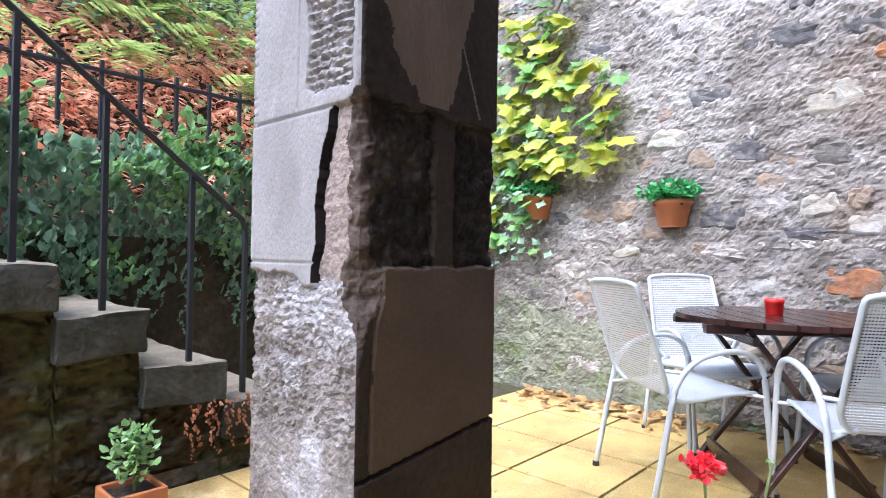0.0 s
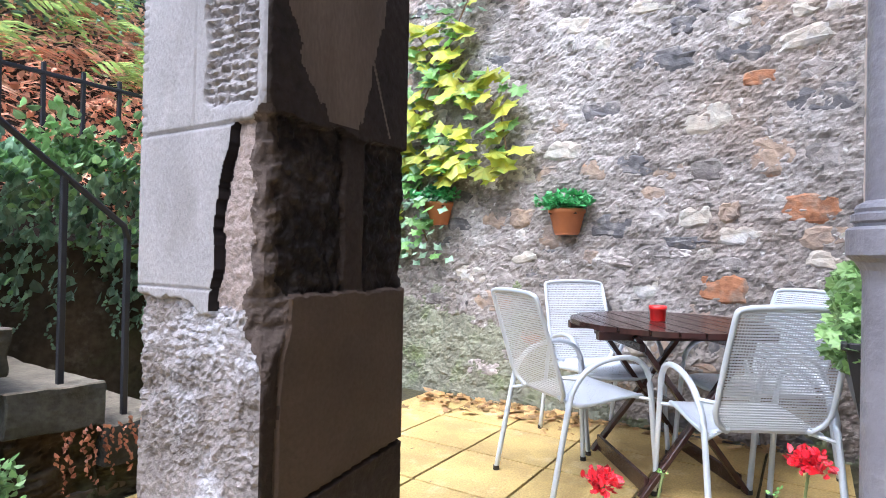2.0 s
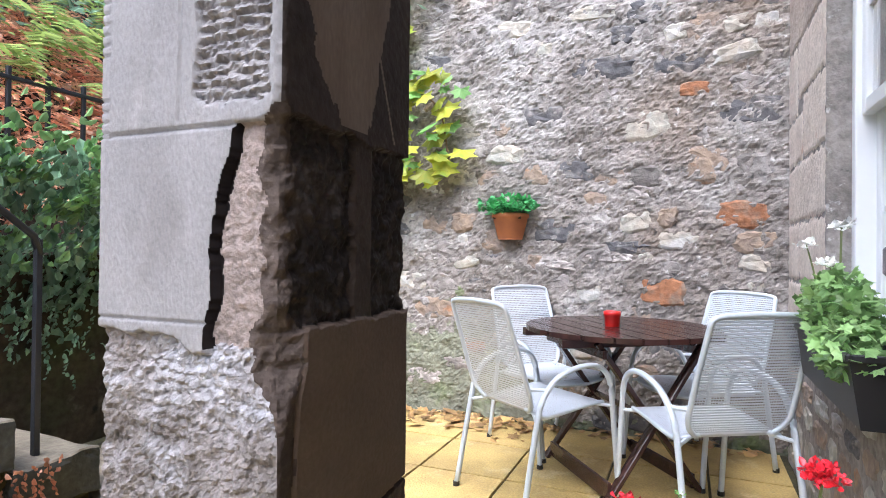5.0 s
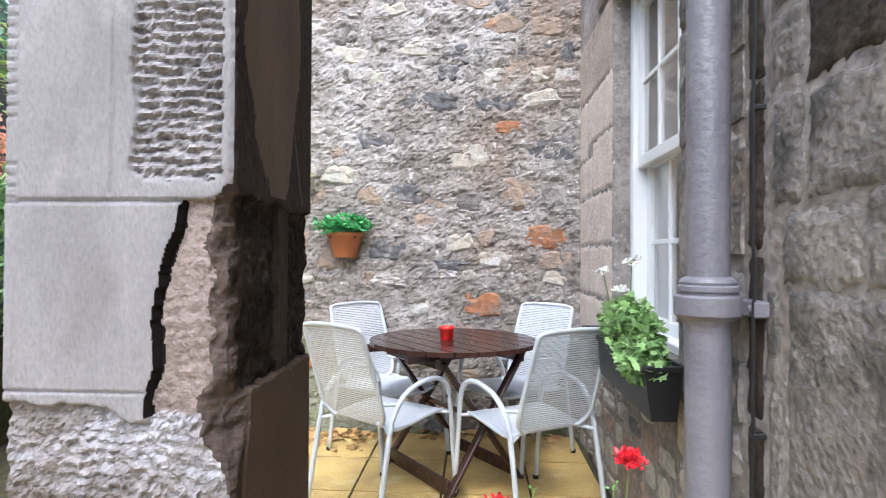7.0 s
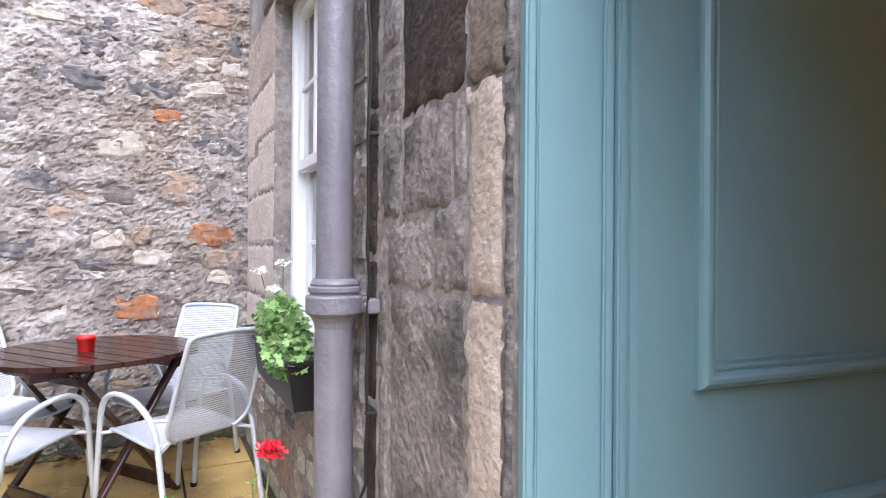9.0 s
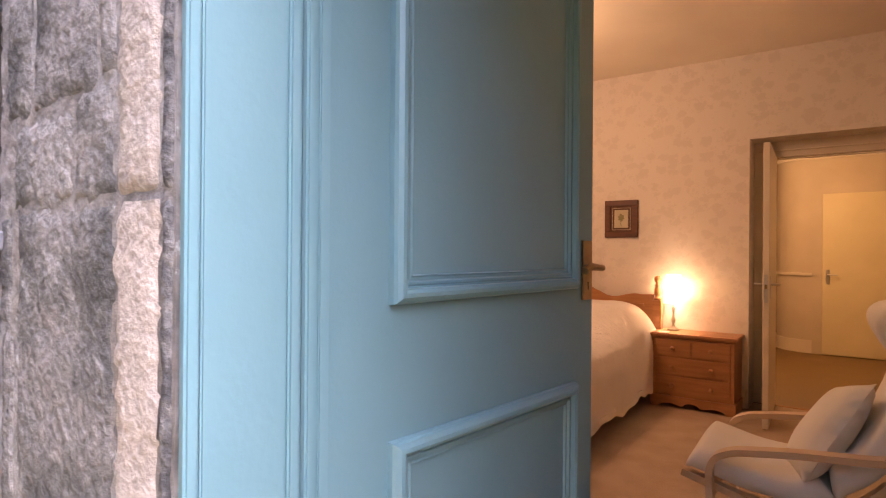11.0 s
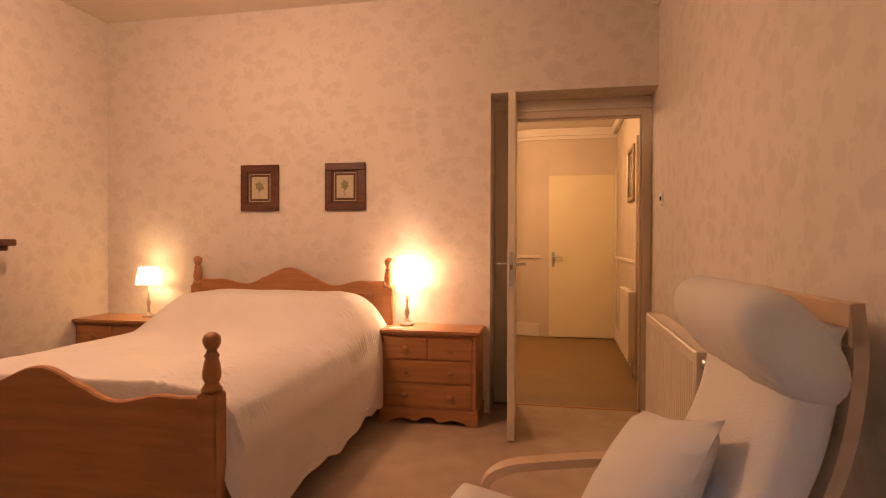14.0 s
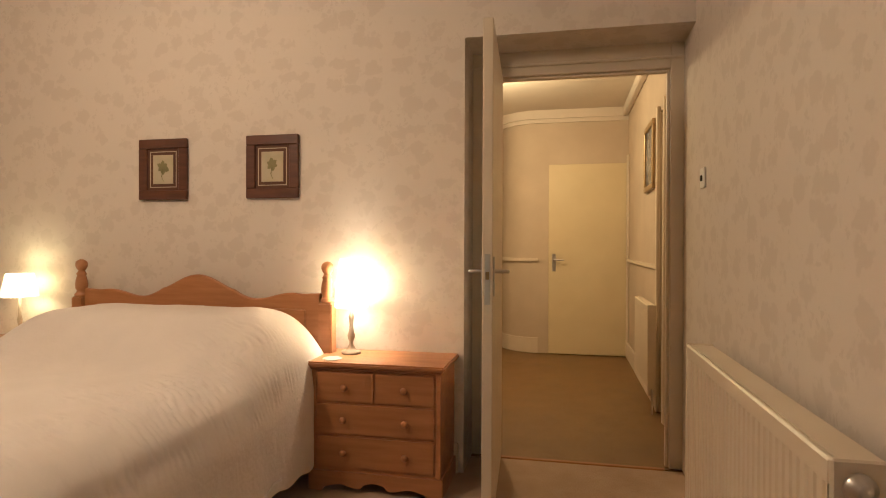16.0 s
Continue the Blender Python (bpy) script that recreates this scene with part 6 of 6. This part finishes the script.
for k in range(25):
    # a fat roll across the chair, rounded at both ends
    a = -1 + 2 * k / 24
    y, r = a * (W + 0.004), 0.72 + 0.28 * (1 - abs(a) ** 9) ** 0.5
    ring = []
    for i in range(28):
        t = 2 * math.pi * i / 28
        p, q = 0.128 * r * math.copysign(abs(math.cos(t)) ** 0.85, math.cos(t)), 0.074 * r * math.copysign(abs(math.sin(t)) ** 0.85, math.sin(t))
        ring.append(bm.verts.new((0.104 + 0.62 * p - 0.78 * q + 0.003 * fbm(a * 3, t, 2.0), y, 0.958 + 0.78 * p + 0.62 * q + 0.004 * fbm(a * 4, t, 5.0))))
    rings.append(ring)
for a, b in zip(rings, rings[1:]):
    for i in range(28):
        bm.faces.new((a[i], a[(i + 1) % 28], b[(i + 1) % 28], b[i]))
bm.faces.new(rings[0][::-1])
bm.faces.new(rings[-1])
bmesh.ops.recalc_face_normals(bm, faces=bm.faces)
part("headrest", bm, CUSHION, arm, "", True)
bm = bmesh.new()
n = 14
grid = []
for sgn in (1, -1):
    g = []
    for j in range(n + 1):
        r = []
        for i in range(n + 1):
            a, b = i / n * 2 - 1, j / n * 2 - 1
            t = 0.075 * (max(0, (1 - a * a)) * max(0, (1 - b * b))) ** 0.42
            pin = 1 - 0.07 * (1 - abs(a * b)) * max(abs(a), abs(b))
            r.append(bm.verts.new((sgn * t + 0.004 * fbm(a * 2, b * 2, sgn), a * 0.215 * pin, b * 0.215 * pin)))
        g.append(r)
    grid.append(g)
for g, fl in zip(grid, (0, 1)):
    for j in range(n):
        for i in range(n):
            q = (g[j][i], g[j][i + 1], g[j + 1][i + 1], g[j + 1][i])
            bm.faces.new(q[::-1] if fl else q)
bmesh.ops.remove_doubles(bm, verts=bm.verts, dist=0.0005)
bmesh.ops.transform(bm, matrix=pose(0.44, -2.26, 0.575, 0, -32, 6) @ pose(0, 0, 0, 16), verts=bm.verts)
tagged(part("throw_pillow", bm, CUSHION, None, "", True), "plump off-white scatter cushion on the armchair", "cushion")
flex = tagged(part("lamp_flex", tube(arc([(0.13, -2.05, 0.55), (0.17, -2.02, 0.35), (0.15, -2.03, 0.12), (0.16, -2.06, 0.02), (0.12, -2.2, 0.008)], 6), 0.004, 6), CABLE), "dark flex hanging behind the armchair", "cable")

# ---- mantelpiece on the left wall ----
mantel = thing("mantelpiece", "dark stained wooden mantelpiece on the bedroom wall", "mantelpiece", (4.07, -2.39, 0))
part("shelf", box(-0.20, 0.0, -1.45, 0.0, 1.126, 1.166, 0.006, seg=2), DARK_FRAME, mantel)
part("shelf_moulding", box(-0.17, 0.0, -1.42, -0.03, 1.096, 1.126, 0.006), DARK_FRAME, mantel)
for y0, y1 in ((-0.22, -0.05), (-1.40, -1.23)):
    part("pilaster", box(-0.13, 0.0, y0, y1, 0.0, 1.096, 0.008), DARK_FRAME, mantel)
part("frieze", box(-0.12, 0.0, -1.23, -0.22, 0.85, 1.096, 0.004), DARK_FRAME, mantel)
part("hearth_back", box(-0.06, 0.0, -1.23, -0.22, 0.0, 0.85), BLACK, mantel)

# ---- wall lamp at the far end of the hall ----
sconce = thing("hall_wall_lamp", "small lit glass wall lamp at the end of the hall", "lamp", (1.545, -10.40, 1.76))
part("back_plate", lathe([(0.04, 0), (0.04, 0.01)], 16, m=pose(0, 0, 0, -90)), BRASS, sconce)
part("arm", tube(arc([(0, 0.005, 0), (0, 0.06, -0.02), (0, 0.09, 0.02)], 4), 0.006, 8), BRASS, sconce)
part("globe", lathe([(0.012, 0.02), (0.035, 0.05), (0.045, 0.09), (0.038, 0.13), (0.022, 0.16)], 16, m=pose(0, 0.09, 0)), SHADE_FAR, sconce, "glowing glass globe", True)

# ---- pieces: paving slabs ----
SLAB_W = 0.455


def stone_mesh(name, rng, rough, corner, material, inset=0.86, low=0.55):
    """A unit stone, one metre square and one metre proud, with an uneven face and rounded edge."""
    bm = bmesh.new()
    ring, face = [], []
    k = 14
    for i in range(k):
        a = 2 * math.pi * (i + 0.5) / k
        c, s = math.cos(a), math.sin(a)
        e = 1 / max(abs(c), abs(s)) * 0.5
        e = 0.5 * corner + e * (1 - corner) if corner else e
        e *= 1 + rng.uniform(-rough, rough)
        ring.append(bm.verts.new((e * c, e * s, 0)))
        face.append((e * c * inset * rng.uniform(0.96, 1.04), e * s * inset * rng.uniform(0.96, 1.04), rng.uniform(low, 1.0)))
    top = [bm.verts.new(f) for f in face]
    inner = [bm.verts.new((f[0] * 0.5, f[1] * 0.5, rng.uniform(low + 0.15, 1.12))) for f in face[::2]]
    for i in range(k):
        j = (i + 1) % k
        bm.faces.new((ring[i], ring[j], top[j], top[i]))
    h = k // 2
    for i in range(h):
        a, b, c, d = top[2 * i], top[2 * i + 1], top[(2 * i + 2) % k], inner[i]
        bm.faces.new((a, b, d))
        bm.faces.new((b, c, inner[(i + 1) % h], d))
    bm.faces.new(inner)
    me = bpy.data.meshes.new(name)
    bm.to_mesh(me)
    bm.free()
    me.materials.append(material)
    return me


bm = box(-0.5, 0.5, -0.5, 0.5, -0.5, 0.5)
bmesh.ops.bevel(bm, geom=[e for e in bm.edges if all(v.co.z > 0 for v in e.verts)], offset=0.012, segments=1, affect="EDGES")
slab_me = bpy.data.meshes.new("slab")
bm.to_mesh(slab_me)
bm.free()
slab_me.materials.append(SLAB)
patio = structure("patio", box(-2.2, EAST, 0.0, 2.5, PATIO - 0.06, PATIO - 0.013), JOINT, "yellow concrete paving slabs with mossy joints")
rng = random.Random(11)
OX, OY, SLAB_D = 2.662, 1.668, 0.428
for i in range(-11, 4):
    for j in range(-4, 4):
        x0, x1 = OX + i * SLAB_W, OX + (i + 1) * SLAB_W
        y0, y1 = OY + j * SLAB_D, OY + (j + 1) * SLAB_D
        x0, x1, y0, y1 = max(x0, -2.2), min(x1, EAST - 0.03), max(y0, 0.03), min(y1, 2.49)
        if x1 - x0 < 0.05 or y1 - y0 < 0.05:
            continue
        ob = new("slab", slab_me)
        ob.parent = patio
        ob.matrix_basis = Matrix.Translation(((x0 + x1) / 2, (y0 + y1) / 2, PATIO - 0.02 + rng.uniform(-0.001, 0.0015))) @ Euler((rng.uniform(-0.003, 0.003), rng.uniform(-0.003, 0.003), rng.uniform(-0.004, 0.004))).to_matrix().to_4x4() @ Matrix.Diagonal((x1 - x0 - 0.013, y1 - y0 - 0.013, 0.04, 1))

# ---- rubble of the tall wall ----
rng = random.Random(77)
kinds = [stone_mesh("stone", rng, 0.20, 0.30, STONE, 0.72, 0.2) for _ in range(16)]
orange_me = [stone_mesh("stone", rng, 0.07, 0.25, ORANGE_STONE, 0.84, 0.5) for _ in range(3)]
pale_me = [stone_mesh("stone", rng, 0.15, 0.25, PALE_STONE, 0.76, 0.3) for _ in range(4)]
dark_me = [stone_mesh("stone", rng, 0.20, 0.30, DARK_STONE, 0.74, 0.2) for _ in range(4)]
buff_me = [stone_mesh("stone", rng, 0.18, 0.25, RUST_STONE, 0.76, 0.3) for _ in range(4)]
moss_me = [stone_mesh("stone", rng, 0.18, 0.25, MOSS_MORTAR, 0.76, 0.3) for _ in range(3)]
# a few stones that stand out: middle, size, kind
MARKED = [(0.61, 1.075, 0.24, 0.17, orange_me[0]), (0.215, 1.50, 0.27, 0.16, orange_me[1]), (1.72, 0.70, 0.16, 0.10, orange_me[2]), (1.60, 1.36, 0.19, 0.15, buff_me[3]),
          (0.70, 2.02, 0.27, 0.18, pale_me[0]), (0.40, 1.78, 0.28, 0.20, buff_me[0]), (0.53, 2.37, 0.27, 0.16, dark_me[0]), (0.15, 2.06, 0.30, 0.17, dark_me[1]),
          (1.22, 1.42, 0.26, 0.15, dark_me[2]), (0.95, 2.38, 0.42, 0.15, dark_me[3]), (1.30, 2.12, 0.24, 0.15, dark_me[0]), (0.45, 2.20, 0.16, 0.09, orange_me[2]), (0.14, 1.36, 0.22, 0.12, buff_me[1])]


def lay(parent, mesh, at, ax_u, ax_v, w, h, proud, tilt):
    ob = new("stone", mesh)
    ob.parent = parent
    n = ax_u.cross(ax_v)
    m = Matrix((ax_u, ax_v, n)).transposed().to_4x4()
    ob.matrix_basis = Matrix.Translation(at) @ m @ Euler((0, 0, tilt)).to_matrix().to_4x4() @ Matrix.Diagonal((w, h, proud, 1))
    return ob


U, V = Vector((0, -1, 0)), Vector((0, 0, 1))
for y, z, w, h, me in MARKED:
    lay(wall_east, me, Vector((EAST + 0.002, y, z)), U, V, w, h, 0.016, rng.uniform(-0.1, 0.1))
z = PATIO - 0.03
while z < 3.15:
    h = rng.uniform(0.10, 0.20)
    y = 0.02 + rng.uniform(0, 0.1)
    while y < 2.95:
        w = rng.uniform(0.10, 0.36) * (0.8 + 1.2 * (h - 0.06))
        dz, hh = rng.uniform(-0.03, 0.03), h * rng.uniform(0.62, 1.0)
        clash = any(abs(y + w / 2 - m[0]) < (w + m[2]) * 0.48 and abs(z + h / 2 + dz - m[1]) < (hh + m[3]) * 0.48 for m in MARKED)
        if not clash and rng.random() < 0.86:
            r = rng.random()
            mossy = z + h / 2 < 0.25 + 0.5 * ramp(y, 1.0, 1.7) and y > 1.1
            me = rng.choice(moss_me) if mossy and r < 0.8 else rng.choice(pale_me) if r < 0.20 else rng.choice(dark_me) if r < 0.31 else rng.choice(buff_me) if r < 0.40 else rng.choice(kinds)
            lay(wall_east, me, Vector((EAST + rng.uniform(-0.001, 0.008), y + w / 2, z + h / 2 + dz)), U, V, w * rng.uniform(0.85, 1.05), hh, rng.uniform(0.009, 0.021), rng.uniform(-0.22, 0.22))
        y += w
    z += h

# ---- squared blocks and margins of the house wall ----


def block_mesh(name, rng, jit, inset, low, material):
    """A squared unit block with slightly uneven edges and face."""
    bm = bmesh.new()
    per = []
    for a, b in (((-0.5, -0.5), (0.5, -0.5)), ((0.5, -0.5), (0.5, 0.5)), ((0.5, 0.5), (-0.5, 0.5)), ((-0.5, 0.5), (-0.5, -0.5))):
        for k in range(4):
            t = k / 4
            per.append((a[0] + (b[0] - a[0]) * t + rng.uniform(-jit, jit), a[1] + (b[1] - a[1]) * t + rng.uniform(-jit, jit)))
    ring = [bm.verts.new((x, y, 0)) for x, y in per]
    top = [bm.verts.new((x * inset, y * inset, rng.uniform(low, 1))) for x, y in per]
    mid = [bm.verts.new((x * 0.55, y * 0.55, rng.uniform(low, 1.05))) for x, y in per]
    n = len(per)
    for a, b in ((ring, top), (top, mid)):
        for i in range(n):
            j = (i + 1) % n
            bm.faces.new((a[i], a[j], b[j], b[i]))
    bm.faces.new(mid)
    me = bpy.data.meshes.new(name)
    bm.to_mesh(me)
    bm.free()
    me.materials.append(material)
    return me


def rough_block(w, h, material, seed, depth=0.016, worn=0.014):
    """A weathered block of true size: a finely cut face, uneven outline and rounded edges."""
    nx, nz = max(6, int(w / 0.017)), max(6, int(h / 0.017))
    bm = bmesh.new()
    rows = []
    for j in range(nz + 1):
        row = []
        for i in range(nx + 1):
            u, v = i / nx - 0.5, j / nz - 0.5
            ex, ez = (0.5 - abs(u)) * w, (0.5 - abs(v)) * h
            e = min(ex, ez) + 0.004 * fbm(u * w * 22 + seed, v * h * 22, 2.0)
            d = depth * ramp(e, -0.002, worn) + 0.0030 * fbm(u * w * 12, v * h * 12, seed) + 0.0026 * fbm(u * w * 48, v * h * 60, seed + 3)
            ox, oz = 0.004 * fbm(1.0, v * h * 14, seed), 0.004 * fbm(u * w * 14, 3.0, seed)
            row.append(bm.verts.new((u * w + (ox if ex < 0.02 else 0), v * h + (oz if ez < 0.02 else 0), max(d, -0.004) if e > 0 else -0.004)))
        rows.append(row)
    for a, b in zip(rows, rows[1:]):
        for i in range(nx):
            bm.faces.new((a[i], a[i + 1], b[i + 1], b[i])).smooth = True
    me = bpy.data.meshes.new("block")
    bm.to_mesh(me)
    bm.free()
    me.materials.append(material)
    return me


blocks = [block_mesh("block", rng, 0.022, 0.97, 0.7, BLOCK) for _ in range(8)]
HU, HV = Vector((-1, 0, 0)), Vector((0, 0, 1))


def block(x0, x1, z0, z1, me, proud=0.020, gap=0.012):
    lay(wall_house, me, Vector(((x0 + x1) / 2, -0.014, (z0 + z1) / 2)), HU, HV, x1 - x0 - gap, z1 - z0 - gap, proud, 0)


def near_block(x0, x1, z0, z1, material, name="block", gap=0.003, depth=0.0085, worn=0.005):
    me = rough_block(x1 - x0 - gap, z1 - z0 - gap, material, x0 * 7.3 + z0 * 3.1, depth, worn)
    ob = lay(wall_house, me, Vector(((x0 + x1) / 2, -0.012, (z0 + z1) / 2)), HU, HV, 1, 1, 1, 0)
    ob.name = name


# the door margin, its black crust against the frame, and the blocks beside it
for z0, z1, m in ((0.22, 0.74, MARGIN), (0.74, 1.326, MARGIN), (1.326, 1.735, MARGIN), (1.735, 2.10, DIRTY_MARGIN), (2.10, 2.46, DIRTY_MARGIN)):
    near_block(1.094, 1.226, z0, z1, m, "margin_stone", 0.002, 0.0105, 0.003)
    near_block(1.062, 1.098, z0, z1, SOOT_EDGE, "crust", 0.002, 0.010, 0.012)
for x0, x1, z0, z1, m in ((1.235, 1.60, 0.22, 0.70, BLOCK), (1.228, 1.625, 0.70, 1.326, BLOCK), (1.228, 1.38, 1.326, 1.515, BLOCK), (1.38, 1.64, 1.326, 1.49, BLOCK), (1.228, 1.285, 1.515, 1.73, BLOCK),
                          (1.285, 1.55, 1.50, 1.725, BLOCK), (1.555, 1.69, 1.49, 1.75, BLOCK), (1.23, 1.555, 1.735, 2.22, SOOTY_BLOCK), (1.56, 1.695, 1.76, 1.92, BLOCK), (1.56, 1.695, 1.92, 2.14, BLOCK),
                          (1.228, 1.60, 2.22, 2.6, SOOTY_BLOCK), (1.60, 1.80, 2.14, 2.6, BLOCK), (1.62, 1.80, 0.22, 0.58, BLOCK), (1.635, 1.70, 0.62, 1.10, BLOCK), (1.65, 1.71, 1.10, 1.326, BLOCK),
                          (1.715, 1.80, 0.60, 1.0, SOOTY_BLOCK), (1.715, 1.80, 1.0, 1.40, SOOTY_BLOCK), (1.715, 1.80, 1.40, 1.80, SOOTY_BLOCK), (1.715, 1.80, 1.80, 2.14, SOOTY_BLOCK)):
    near_block(x0, x1, z0, z1, m)
z = 0.22
while z < 3.0:
    h = rng.uniform(0.13, 0.26)
    x = 1.81
    while x < 2.03:
        w = min(rng.uniform(0.12, 0.25), 2.06 - x)
        block(x, x + w, z, z + h, rng.choice(blocks + kinds[:4]), rng.uniform(0.012, 0.024))
        x += w
    z += h
z = 0.22
while z < 0.88:
    h = rng.uniform(0.10, 0.2)
    x = 2.05
    while x < EAST - 0.06:
        w = min(rng.uniform(0.14, 0.34), EAST - 0.02 - x)
        block(x, x + w, z, min(z + h, 0.91), rng.choice(pale_me + pale_me + buff_me[:2] + kinds[:3] + dark_me[:1]), rng.uniform(0.010, 0.018))
        x += w
    z += h
for z0, z1 in ((0.91, 1.30), (1.30, 1.72), (1.72, 2.1), (2.1, 2.46), (2.46, 2.66)):
    near_block(WX0 - 0.20, WX0 - 0.002, z0, z1, BLOCK, "margin_stone", 0.006, 0.018, 0.010)
# dressed stones between the window and the tall wall
for x0, x1, z0, z1, m in ((3.192, 4.05, 0.91, 1.16, PALE_MARGIN), (3.192, 3.75, 1.16, 1.44, PALE_MARGIN), (3.75, 4.05, 1.16, 1.44, PALE_MARGIN), (3.192, 4.05, 1.44, 1.72, PALE_MARGIN), (3.192, 3.66, 1.72, 2.02, PALE_MARGIN), (3.66, 4.05, 1.72, 1.95, PALE_MARGIN),
                          (3.192, 3.80, 2.02, 2.30, PALE_MARGIN), (3.66, 4.05, 2.30, 2.66, MARGIN), (3.80, 4.05, 1.95, 2.30, PALE_MARGIN), (3.192, 3.66, 2.30, 2.66, MARGIN)):
    near_block(x0, x1, z0, z1, m, "margin_stone", 0.001, 0.0085, 0.003)
near_block(WX0 - 0.2, WX1 + 0.3, 2.665, 3.0, DIRTY_MARGIN, "lintel", 0.006, 0.018, 0.010)

# ---- fallen leaves along the wall foot ----
rng = random.Random(91)
bm = bmesh.new()
for _ in range(230):
    y = rng.uniform(1.3, 2.45) if rng.random() < 0.8 else rng.uniform(0.1, 1.3)
    x = EAST - 0.03 - abs(rng.gauss(0, 0.16)) * (1 if y > 1.3 else 0.4)
    leaf(bm, Matrix.Translation((x, y, PATIO + 0.006 + rng.random() * 0.02)) @ Euler((rng.uniform(-0.3, 0.3), rng.uniform(-0.3, 0.3), rng.uniform(0, 6.3))).to_matrix().to_4x4(), rng.uniform(0.04, 0.09), 5 if rng.random() < 0.6 else 0, 0.2)
tagged(part("fallen_leaves", bm, DEAD_LEAF), "dry brown and yellow fallen leaves on the paving", "leaves", "", "stuff")
